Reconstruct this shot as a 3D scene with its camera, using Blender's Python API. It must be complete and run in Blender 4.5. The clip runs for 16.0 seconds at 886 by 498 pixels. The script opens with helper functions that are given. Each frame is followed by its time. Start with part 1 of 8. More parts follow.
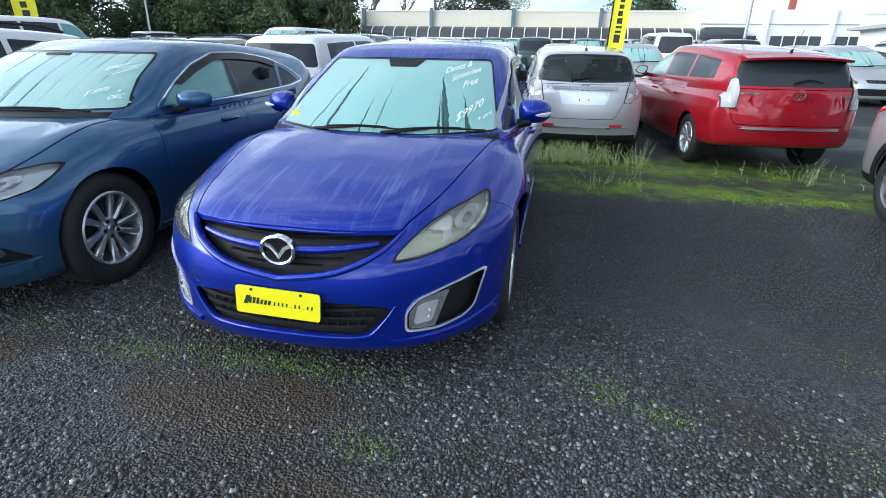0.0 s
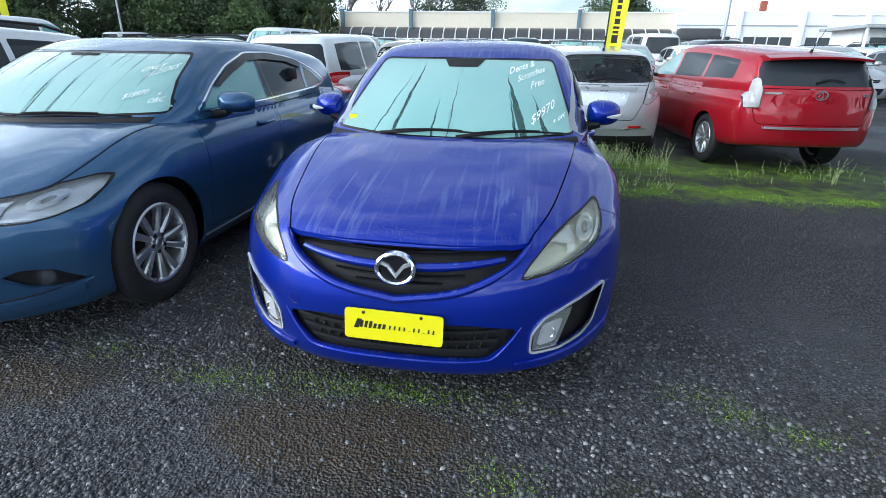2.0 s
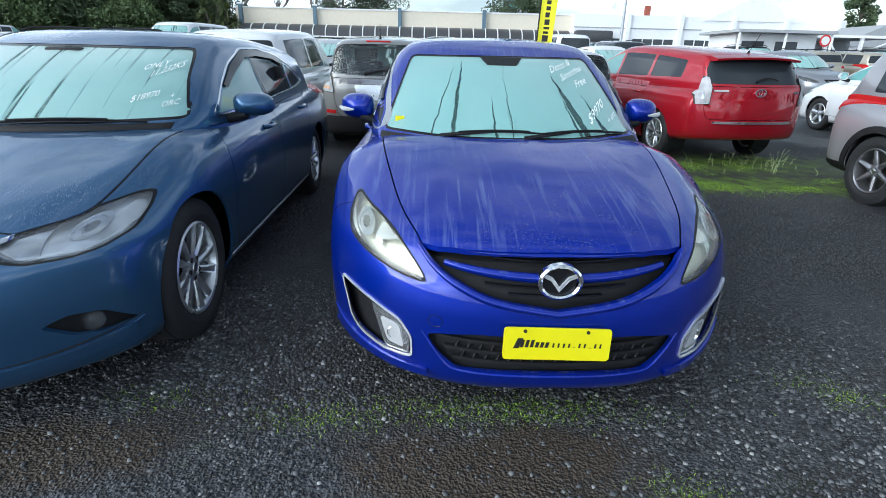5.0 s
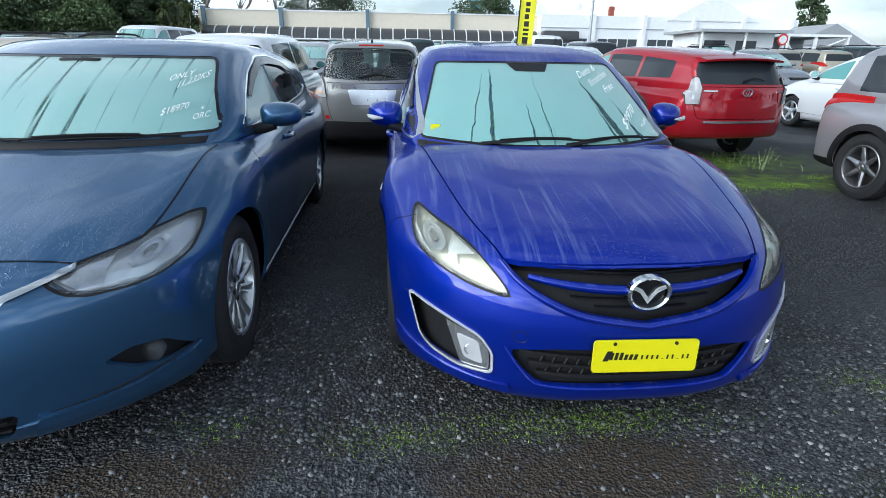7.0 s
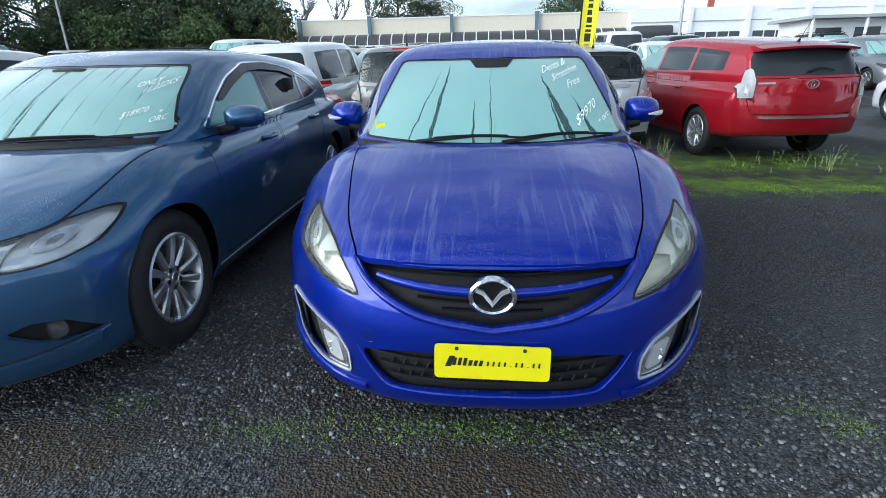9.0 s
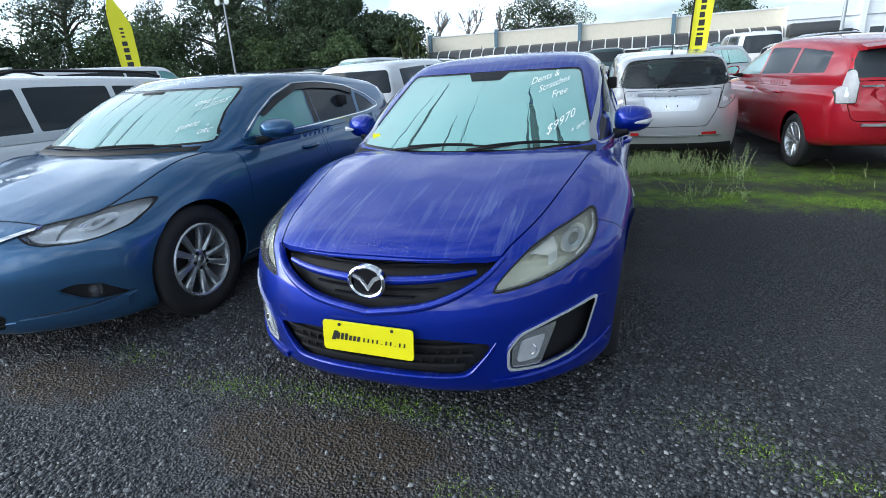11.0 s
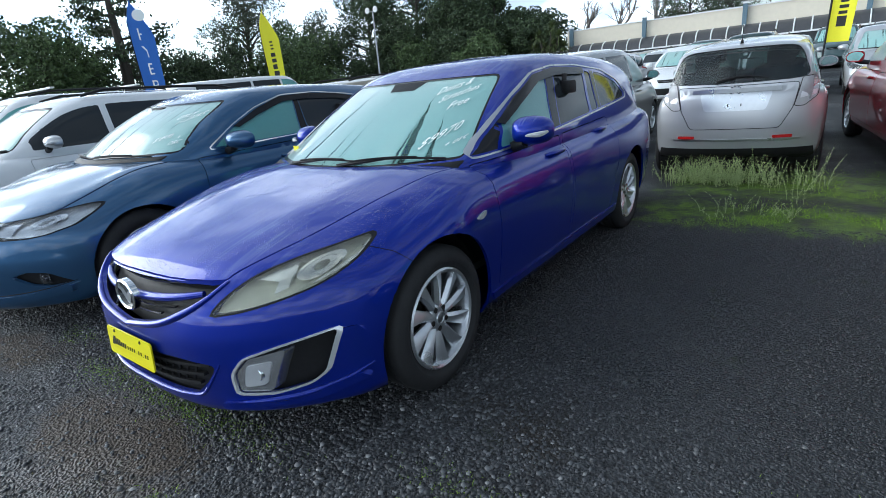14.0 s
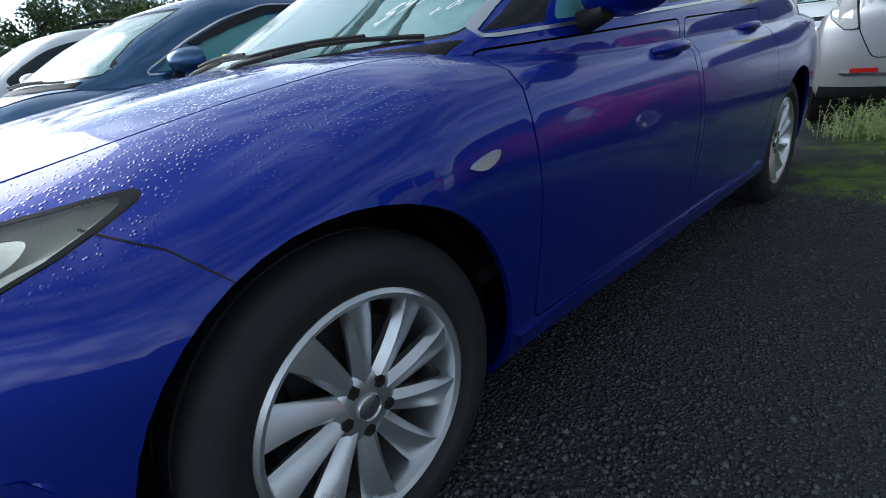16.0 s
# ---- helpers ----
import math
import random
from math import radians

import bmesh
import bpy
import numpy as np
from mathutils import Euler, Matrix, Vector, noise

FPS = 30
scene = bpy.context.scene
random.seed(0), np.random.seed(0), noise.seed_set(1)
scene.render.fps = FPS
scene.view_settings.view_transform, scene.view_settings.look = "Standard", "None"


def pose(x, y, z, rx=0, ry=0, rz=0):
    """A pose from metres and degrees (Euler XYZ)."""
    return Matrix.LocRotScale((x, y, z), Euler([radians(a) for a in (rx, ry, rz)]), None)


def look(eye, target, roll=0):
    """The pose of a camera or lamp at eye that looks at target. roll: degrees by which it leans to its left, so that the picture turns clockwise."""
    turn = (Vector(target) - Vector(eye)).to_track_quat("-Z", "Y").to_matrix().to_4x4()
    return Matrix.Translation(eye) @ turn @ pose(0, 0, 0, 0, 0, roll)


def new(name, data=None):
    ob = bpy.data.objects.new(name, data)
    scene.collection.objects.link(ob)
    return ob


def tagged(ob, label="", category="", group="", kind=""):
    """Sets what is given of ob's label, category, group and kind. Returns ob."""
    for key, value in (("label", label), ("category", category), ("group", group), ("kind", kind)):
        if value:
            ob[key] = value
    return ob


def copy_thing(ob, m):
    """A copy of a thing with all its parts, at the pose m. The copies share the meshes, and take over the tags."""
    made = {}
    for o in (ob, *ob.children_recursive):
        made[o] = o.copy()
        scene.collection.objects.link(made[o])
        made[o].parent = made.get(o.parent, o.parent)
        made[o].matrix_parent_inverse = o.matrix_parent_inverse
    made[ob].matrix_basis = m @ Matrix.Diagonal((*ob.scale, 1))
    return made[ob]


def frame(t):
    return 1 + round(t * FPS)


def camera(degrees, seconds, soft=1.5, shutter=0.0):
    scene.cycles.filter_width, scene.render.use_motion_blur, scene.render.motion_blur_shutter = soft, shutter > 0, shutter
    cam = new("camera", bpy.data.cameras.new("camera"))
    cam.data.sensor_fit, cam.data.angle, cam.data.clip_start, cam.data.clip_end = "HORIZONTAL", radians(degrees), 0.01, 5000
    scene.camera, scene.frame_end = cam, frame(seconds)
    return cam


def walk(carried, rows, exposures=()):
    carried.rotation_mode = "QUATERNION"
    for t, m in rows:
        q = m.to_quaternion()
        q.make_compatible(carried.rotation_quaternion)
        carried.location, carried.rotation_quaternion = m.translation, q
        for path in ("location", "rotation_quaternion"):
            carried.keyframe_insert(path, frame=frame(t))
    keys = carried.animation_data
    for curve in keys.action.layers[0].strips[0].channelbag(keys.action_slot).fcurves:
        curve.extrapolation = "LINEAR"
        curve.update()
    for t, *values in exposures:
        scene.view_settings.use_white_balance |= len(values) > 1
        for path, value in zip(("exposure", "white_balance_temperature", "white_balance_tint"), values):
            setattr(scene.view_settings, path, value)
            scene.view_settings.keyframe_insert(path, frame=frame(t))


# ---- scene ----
cam = camera(82.5, 16.0, 0.6)
PATH = [
    (0, (0.992, -1.53, 1.334), (0.614, 0.302, 0.626), 1.1),
    (0.5, (0.883, -1.511, 1.312), (0.512, 0.323, 0.607), 1.0),
    (1, (0.771, -1.406, 1.314), (0.397, 0.426, 0.605), 0.9),
    (1.5, (0.639, -1.369, 1.319), (0.287, 0.468, 0.61), 0.9),
    (2, (0.418, -1.462, 1.317), (0.126, 0.387, 0.614), 1.0),
    (2.5, (0.281, -1.488, 1.308), (-0.009, 0.362, 0.604), 1.0),
    (3, (0.163, -1.442, 1.294), (-0.123, 0.408, 0.59), 0.9),
    (3.2, (0.105, -1.421, 1.29), (-0.15, 0.438, 0.598), 1.1),
    (5.3, (-0.534, -1.354, 1.302), (-0.469, 0.518, 0.601), 1.3),
    (5.5, (-0.604, -1.302, 1.317), (-0.542, 0.57, 0.616), 1.3),
    (6, (-0.725, -1.267, 1.344), (-0.645, 0.604, 0.642), 1.2),
    (6.5, (-0.807, -1.303, 1.335), (-0.667, 0.566, 0.637), 0.9),
    (7, (-0.802, -1.301, 1.324), (-0.633, 0.567, 0.628), 0.8),
    (7.5, (-0.665, -1.274, 1.314), (-0.5, 0.593, 0.615), 0.6),
    (8, (-0.489, -1.327, 1.309), (-0.323, 0.541, 0.614), 0.4),
    (8.5, (-0.271, -1.359, 1.31), (-0.21, 0.518, 0.622), -0.3),
    (9, (-0.02, -1.285, 1.296), (-0.191, 0.586, 0.611), -1.3),
    (9.5, (0.273, -1.306, 1.286), (0.004, 0.557, 0.609), -1.8),
    (10, (0.478, -1.357, 1.304), (0.105, 0.489, 0.63), -2.3),
    (10.2, (0.543, -1.358, 1.294), (0.098, 0.476, 0.635), -2.6),
    (12.3, (1.443, -1.235, 1.284), (0.603, 0.472, 0.668), -3.9),
    (12.5, (1.553, -1.195, 1.286), (0.672, 0.492, 0.671), -4.2),
    (13, (1.765, -1.108, 1.274), (0.759, 0.511, 0.667), -4.5),
    (13.5, (1.961, -0.859, 1.273), (0.859, 0.699, 0.674), -4.9),
    (14, (2.065, -0.607, 1.271), (0.923, 0.921, 0.668), -5.1),
    (14.5, (1.991, -0.334, 1.265), (0.833, 1.18, 0.659), -4.9),
    (15, (1.912, 0.046, 1.161), (0.672, 1.491, 0.547), -5.1),
    (15.5, (1.756, 0.366, 1.029), (0.437, 1.72, 0.376), -5.7),
    (16, (1.493, 0.578, 0.89), (0.131, 1.869, 0.2), -6.1),
]
EXPOSURES = [(t, e - 0.10, 5850, 6) for t, e in ((0.0, 0.36), (3.0, 0.30), (5.5, 0.14), (7.5, 0.04), (10.0, 0.20), (12.5, 0.12), (14.0, 0.02), (15.0, -0.02), (16.0, -0.16))]
walk(cam, [(t, look(eye, target, roll)) for t, eye, target, roll in PATH], EXPOSURES)

# ---- light ----
world = bpy.data.worlds.new("sky")
scene.world = world
world.use_nodes = True
wn, wl = world.node_tree.nodes, world.node_tree.links
wn.clear()
SUN_EL, SUN_ROT = radians(24), radians(-112)
w_out = wn.new("ShaderNodeOutputWorld")
w_bg = wn.new("ShaderNodeBackground")
w_sky = wn.new("ShaderNodeTexSky")
w_sky.sky_type, w_sky.sun_disc = "NISHITA", False
w_sky.sun_elevation, w_sky.sun_rotation = SUN_EL, SUN_ROT
w_sky.air_density, w_sky.dust_density = 1.2, 1.0
w_co = wn.new("ShaderNodeTexCoord")
w_map = wn.new("ShaderNodeMapping")
w_map.inputs["Scale"].default_value = (1.2, 1.2, 3.2)
w_noise = wn.new("ShaderNodeTexNoise")
w_noise.inputs["Scale"].default_value, w_noise.inputs["Detail"].default_value = 2.2, 7.0
w_ramp = wn.new("ShaderNodeValToRGB")
w_ramp.color_ramp.elements[0].position, w_ramp.color_ramp.elements[1].position = 0.26, 0.54
w_mix = wn.new("ShaderNodeMix")
w_mix.data_type = "RGBA"
w_noise2 = wn.new("ShaderNodeTexNoise")
w_noise2.inputs["Scale"].default_value, w_noise2.inputs["Detail"].default_value = 3.4, 6.0
w_ramp2 = wn.new("ShaderNodeValToRGB")
w_ramp2.color_ramp.elements[0].position, w_ramp2.color_ramp.elements[1].position = 0.41, 0.61
w_ramp2.color_ramp.elements[0].color, w_ramp2.color_ramp.elements[1].color = (0.36, 0.40, 0.46, 1), (1, 1, 1, 1)
w_cloud = wn.new("ShaderNodeMix")
w_cloud.data_type, w_cloud.blend_type = "RGBA", "MULTIPLY"
w_cloud.inputs["Factor"].default_value = 1.0
w_cloud.inputs["A"].default_value = (10.6, 11.2, 11.8, 1)
wl.new(w_map.outputs["Vector"], w_noise2.inputs["Vector"])
wl.new(w_noise2.outputs["Fac"], w_ramp2.inputs["Fac"])
wl.new(w_ramp2.outputs["Color"], w_cloud.inputs["B"])
# the cloud is brightest round the sun
w_dot = wn.new("ShaderNodeVectorMath")
w_dot.operation = "DOT_PRODUCT"
w_dot.inputs[1].default_value = (math.sin(SUN_ROT) * math.cos(SUN_EL), math.cos(SUN_ROT) * math.cos(SUN_EL), math.sin(SUN_EL))
w_glow = wn.new("ShaderNodeMath")
w_glow.operation = "MULTIPLY_ADD"
w_glow.inputs[1].default_value, w_glow.inputs[2].default_value = 0.55, 0.92
w_lit = wn.new("ShaderNodeVectorMath")
w_lit.operation = "SCALE"
wl.new(w_co.outputs["Generated"], w_dot.inputs[0])
w_near = wn.new("ShaderNodeMath")
w_near.operation, w_near.use_clamp = "POWER", True
w_near.inputs[1].default_value = 3.0
w_halo = wn.new("ShaderNodeMath")
w_halo.operation = "MULTIPLY_ADD"
w_halo.inputs[1].default_value = 1.5
w_pos = wn.new("ShaderNodeMath")
w_pos.operation = "MAXIMUM"
w_pos.inputs[1].default_value = 0.0
wl.new(w_dot.outputs["Value"], w_pos.inputs[0])
wl.new(w_pos.outputs["Value"], w_near.inputs[0])
wl.new(w_near.outputs["Value"], w_halo.inputs[0])
wl.new(w_glow.outputs["Value"], w_halo.inputs[2])
wl.new(w_dot.outputs["Value"], w_glow.inputs[0])
# and the overcast thins towards the horizon
w_sep = wn.new("ShaderNodeSeparateXYZ")
w_thin = wn.new("ShaderNodeMapRange")
w_thin.inputs["From Min"].default_value, w_thin.inputs["From Max"].default_value = 0.05, 0.55
w_thin.inputs["To Min"].default_value, w_thin.inputs["To Max"].default_value = 1.85, 0.52
w_both = wn.new("ShaderNodeMath")
w_both.operation = "MULTIPLY"
wl.new(w_co.outputs["Generated"], w_sep.inputs[0])
wl.new(w_sep.outputs["Z"], w_thin.inputs["Value"])
wl.new(w_thin.outputs["Result"], w_both.inputs[0])
wl.new(w_halo.outputs["Value"], w_both.inputs[1])
wl.new(w_cloud.outputs["Result"], w_lit.inputs[0])
wl.new(w_both.outputs["Value"], w_lit.inputs["Scale"])
wl.new(w_lit.outputs["Vector"], w_mix.inputs["B"])
wl.new(w_co.outputs["Generated"], w_map.inputs["Vector"])
wl.new(w_map.outputs["Vector"], w_noise.inputs["Vector"])
wl.new(w_noise.outputs["Fac"], w_ramp.inputs["Fac"])
wl.new(w_ramp.outputs["Color"], w_mix.inputs["Factor"])
wl.new(w_sky.outputs["Color"], w_mix.inputs["A"])
wl.new(w_mix.outputs["Result"], w_bg.inputs["Color"])
w_bg.inputs["Strength"].default_value = 0.148
wl.new(w_bg.outputs["Background"], w_out.inputs["Surface"])

sun = new("sun", bpy.data.lights.new("sun", "SUN"))
sun.data.energy, sun.data.angle, sun.data.color = 2.3, radians(48), (1.0, 0.95, 0.86)
sun.matrix_world = look((0, 0, 0), (-math.sin(SUN_ROT) * math.cos(SUN_EL), -math.cos(SUN_ROT) * math.cos(SUN_EL), -math.sin(SUN_EL)))

# ---- materials ----
class Mat:
    """A node material with short hands for the usual chains."""
    def __init__(self, name, color=(0.5, 0.5, 0.5), rough=0.5, metal=0.0, spec=0.5, coat=0.0):
        self.m = bpy.data.materials.new(name)
        self.m.use_nodes = True
        self.n, self.l = self.m.node_tree.nodes, self.m.node_tree.links
        self.b = self.n["Principled BSDF"]
        self.set("Base Color", (*color, 1)), self.set("Roughness", rough), self.set("Metallic", metal)
        self.set("Specular IOR Level", spec), self.set("Coat Weight", coat)
        self.co = self.n.new("ShaderNodeTexCoord").outputs["Object"]

    def set(self, key, value):
        self.b.inputs[key].default_value = value

    def scaled(self, s):
        mp = self.n.new("ShaderNodeMapping")
        mp.inputs["Scale"].default_value = s
        self.l.new(self.co, mp.inputs["Vector"])
        return mp.outputs["Vector"]

    def noise(self, scale, detail=4.0, rough=0.5, vec=None, distort=0.0):
        t = self.n.new("ShaderNodeTexNoise")
        t.inputs["Scale"].default_value, t.inputs["Detail"].default_value = scale, detail
        t.inputs["Roughness"].default_value, t.inputs["Distortion"].default_value = rough, distort
        self.l.new(vec or self.co, t.inputs["Vector"])
        return t.outputs["Fac"]

    def cells(self, scale, vec=None, out="Distance", feature="F1"):
        t = self.n.new("ShaderNodeTexVoronoi")
        t.feature = feature
        t.inputs["Scale"].default_value = scale
        self.l.new(vec or self.co, t.inputs["Vector"])
        return t.outputs[out]

    def ramp(self, fac, a, b, lo=(0, 0, 0), hi=(1, 1, 1)):
        r = self.n.new("ShaderNodeValToRGB")
        e = r.color_ramp.elements
        e[0].position, e[1].position, e[0].color, e[1].color = a, b, (*lo, 1), (*hi, 1)
        self.l.new(fac, r.inputs["Fac"])
        return r.outputs["Color"]

    def mix(self, fac, a, b, kind="MIX"):
        m = self.n.new("ShaderNodeMix")
        m.data_type, m.blend_type = "RGBA", kind
        for key, v in (("Factor", fac), ("A", a), ("B", b)):
            if isinstance(v, tuple):
                m.inputs[key].default_value = (*v, 1)
            elif isinstance(v, (int, float)):
                m.inputs[key].default_value = v
            else:
                self.l.new(v, m.inputs[key])
        return m.outputs["Result"]

    def math(self, op, a, b):
        m = self.n.new("ShaderNodeMath")
        m.operation = op
        for i, v in enumerate((a, b)):
            if isinstance(v, (int, float)):
                m.inputs[i].default_value = v
            else:
                self.l.new(v, m.inputs[i])
        return m.outputs["Value"]

    def axis(self, which):
        s = self.n.new("ShaderNodeSeparateXYZ")
        self.l.new(self.co, s.inputs["Vector"])
        return s.outputs[which]

    def upward(self):
        g = self.n.new("ShaderNodeNewGeometry")
        s = self.n.new("ShaderNodeSeparateXYZ")
        self.l.new(g.outputs["Normal"], s.inputs["Vector"])
        return s.outputs["Z"]

    def to(self, out, key):
        self.l.new(out, self.b.inputs[key])
        return self

    def bump(self, height, strength=0.3, dist=0.01):
        bp = self.n.new("ShaderNodeBump")
        bp.inputs["Strength"].default_value, bp.inputs["Distance"].default_value = strength, dist
        self.l.new(height, bp.inputs["Height"])
        self.l.new(bp.outputs["Normal"], self.b.inputs["Normal"])
        return bp


def plain(name, color, rough=0.5, metal=0.0, grain=30.0, vary=0.15, bump=0.05, coat=0.0, spec=0.5):
    """A surface with fine grain and slight wear."""
    m = Mat(name, color, rough, metal, spec, coat)
    dark = tuple(c * (1 - vary) for c in color)
    lite = tuple(min(1, c * (1 + vary)) for c in color)
    m.to(m.mix(m.noise(grain, 5), dark, lite), "Base Color")
    r = m.noise(grain * 0.3, 3)
    m.to(m.math("ADD", m.math("MULTIPLY", r, 0.2), max(0.0, rough - 0.1)), "Roughness")
    if bump:
        m.bump(m.noise(grain * 6, 3), bump, 0.002)
    return m.m


def paint(name, color, metal=0.35, rough=0.32, wet=0.6, shine=1.0):
    """Car paint under clear coat, with rain drops and faint wet runs on the flat panels; the sky the runs mirror is in
    the colour.
    """
    m = Mat(name, color, rough, metal, 0.12, shine)
    up = m.upward()
    flat = m.ramp(up, 0.55, 0.85)
    drops = m.ramp(m.cells(120.0), 0.16, 0.34, (1, 1, 1), (0, 0, 0))
    some = m.ramp(m.noise(7.0, 4), 0.40, 0.56)
    drop = m.math("MULTIPLY", m.math("MULTIPLY", drops, some), flat)
    runs = m.noise(1.0, 4, 0.6, m.scaled((42, 2.0, 2.0)), 0.3)
    runmask = m.math("MULTIPLY", m.ramp(runs, 0.52, 0.64), m.ramp(m.noise(2.3, 3), 0.36, 0.60))
    film = m.math("MULTIPLY", m.math("MULTIPLY", runmask, flat), wet)
    dust = m.math("MULTIPLY", m.ramp(m.noise(1.6, 5), 0.35, 0.75), 0.04)
    body = m.mix(dust, color, tuple(c * 0.6 + 0.08 for c in color))
    # pale blue in the runs paints in the sky's reflection
    m.to(m.mix(m.math("MULTIPLY", film, 0.38), body, (0.26, 0.34, 0.55)), "Base Color")
    m.to(m.math("ADD", rough, m.math("MULTIPLY", film, 0.25)), "Roughness")
    m.to(m.math("ADD", 0.03, m.math("MULTIPLY", film, 0.3)), "Coat Roughness")
    bp = m.bump(drop, 0.6, 0.003)
    m.l.new(bp.outputs["Normal"], m.b.inputs["Coat Normal"])
    return m.m


def fogged(name, tint=(0.27, 0.54, 0.51), amount=0.94, streaks=True, runs_at=()):
    """Car glass covered with condensation, with clear runs where water has run down."""
    m = Mat(name, tint, 0.22, 0.0, 0.5)
    clear = m.n.new("ShaderNodeBsdfPrincipled")
    clear.inputs["Base Color"].default_value = (0.75, 0.9, 0.86, 1)
    clear.inputs["Roughness"].default_value, clear.inputs["Transmission Weight"].default_value = 0.02, 1.0
    clear.inputs["IOR"].default_value = 1.02
    m.set("Coat Weight", 1.0), m.set("Coat Roughness", 0.08)
    m.set("Sheen Weight", 1.0), m.set("Sheen Roughness", 0.35)
    runs = m.noise(1.0, 3, 0.55, m.scaled((23, 0.6, 0.6)), 0.2)
    fine = m.cells(170.0)
    if streaks:
        dry = m.math("MULTIPLY", m.ramp(runs, 0.57, 0.62), m.math("MULTIPLY", m.ramp(m.noise(2.0, 2), 0.28, 0.45), 0.8))
    else:
        dry = m.math("MULTIPLY", m.ramp(runs, 0.66, 0.74), 0.5)
    # single wide runs: where each starts at the top, its lean, half width, and how far down it begins
    gx, gz = m.axis("X"), m.axis("Z")
    for x0, lean, half, top in runs_at:
        wob = m.math("MULTIPLY", m.math("SUBTRACT", m.noise(9.0, 4, 0.6), 0.5), 0.035)
        off = m.math("ABSOLUTE", m.math("SUBTRACT", m.math("ADD", gx, wob), m.math("ADD", x0, m.math("MULTIPLY", m.math("SUBTRACT", gz, 0.95), lean))), 0)
        down = m.math("SUBTRACT", top, gz)
        wide = m.math("MULTIPLY", m.math("MINIMUM", m.math("MULTIPLY", down, 5.0), 1.0), half)
        dry = m.math("MAXIMUM", dry, m.math("MULTIPLY", m.math("LESS_THAN", off, wide), 0.85))
    beads = m.ramp(fine, 0.12, 0.42, (1, 1, 1), (0.82, 0.82, 0.82))
    fac = m.math("MULTIPLY", m.math("SUBTRACT", 1.0, dry), m.math("MULTIPLY", beads, amount))
    mixs = m.n.new("ShaderNodeMixShader")
    m.l.new(fac, mixs.inputs[0])
    m.l.new(clear.outputs[0], mixs.inputs[1])
    m.l.new(m.b.outputs[0], mixs.inputs[2])
    m.l.new(mixs.outputs[0], m.n["Material Output"].inputs["Surface"])
    bp = m.bump(m.ramp(fine, 0.1, 0.4, (1, 1, 1), (0, 0, 0)), 0.25, 0.002)
    m.to(m.mix(m.noise(5.0, 4), tuple(c * 0.9 for c in tint), tint), "Base Color")
    return m.m


def tinted(name, color=(0.03, 0.035, 0.04)):
    """Dark privacy glass."""
    m = Mat(name, color, 0.04, 0.0, 0.25)
    m.to(m.math("ADD", 0.03, m.math("MULTIPLY", m.noise(6, 4), 0.06)), "Roughness")
    return m.m


def seeglass(name, color=(0.55, 0.62, 0.6)):
    m = Mat(name, color, 0.02)
    m.set("Transmission Weight", 1.0), m.set("IOR", 1.45)
    m.to(m.math("MULTIPLY", m.noise(7, 4), 0.08), "Roughness")
    return m.m


def hazed(name, color, rough=0.25, clear=0.45):
    """Weathered clear plastic of a lamp."""
    m = Mat(name, color, rough, 0.0, 0.5, 0.5)
    m.set("Transmission Weight", clear), m.set("IOR", 1.1)
    m.to(m.mix(m.ramp(m.noise(14, 5), 0.35, 0.7), tuple(c * 0.82 for c in color), color), "Base Color")
    m.to(m.math("ADD", rough - 0.1, m.math("MULTIPLY", m.noise(9, 3), 0.3)), "Roughness")
    return m.m


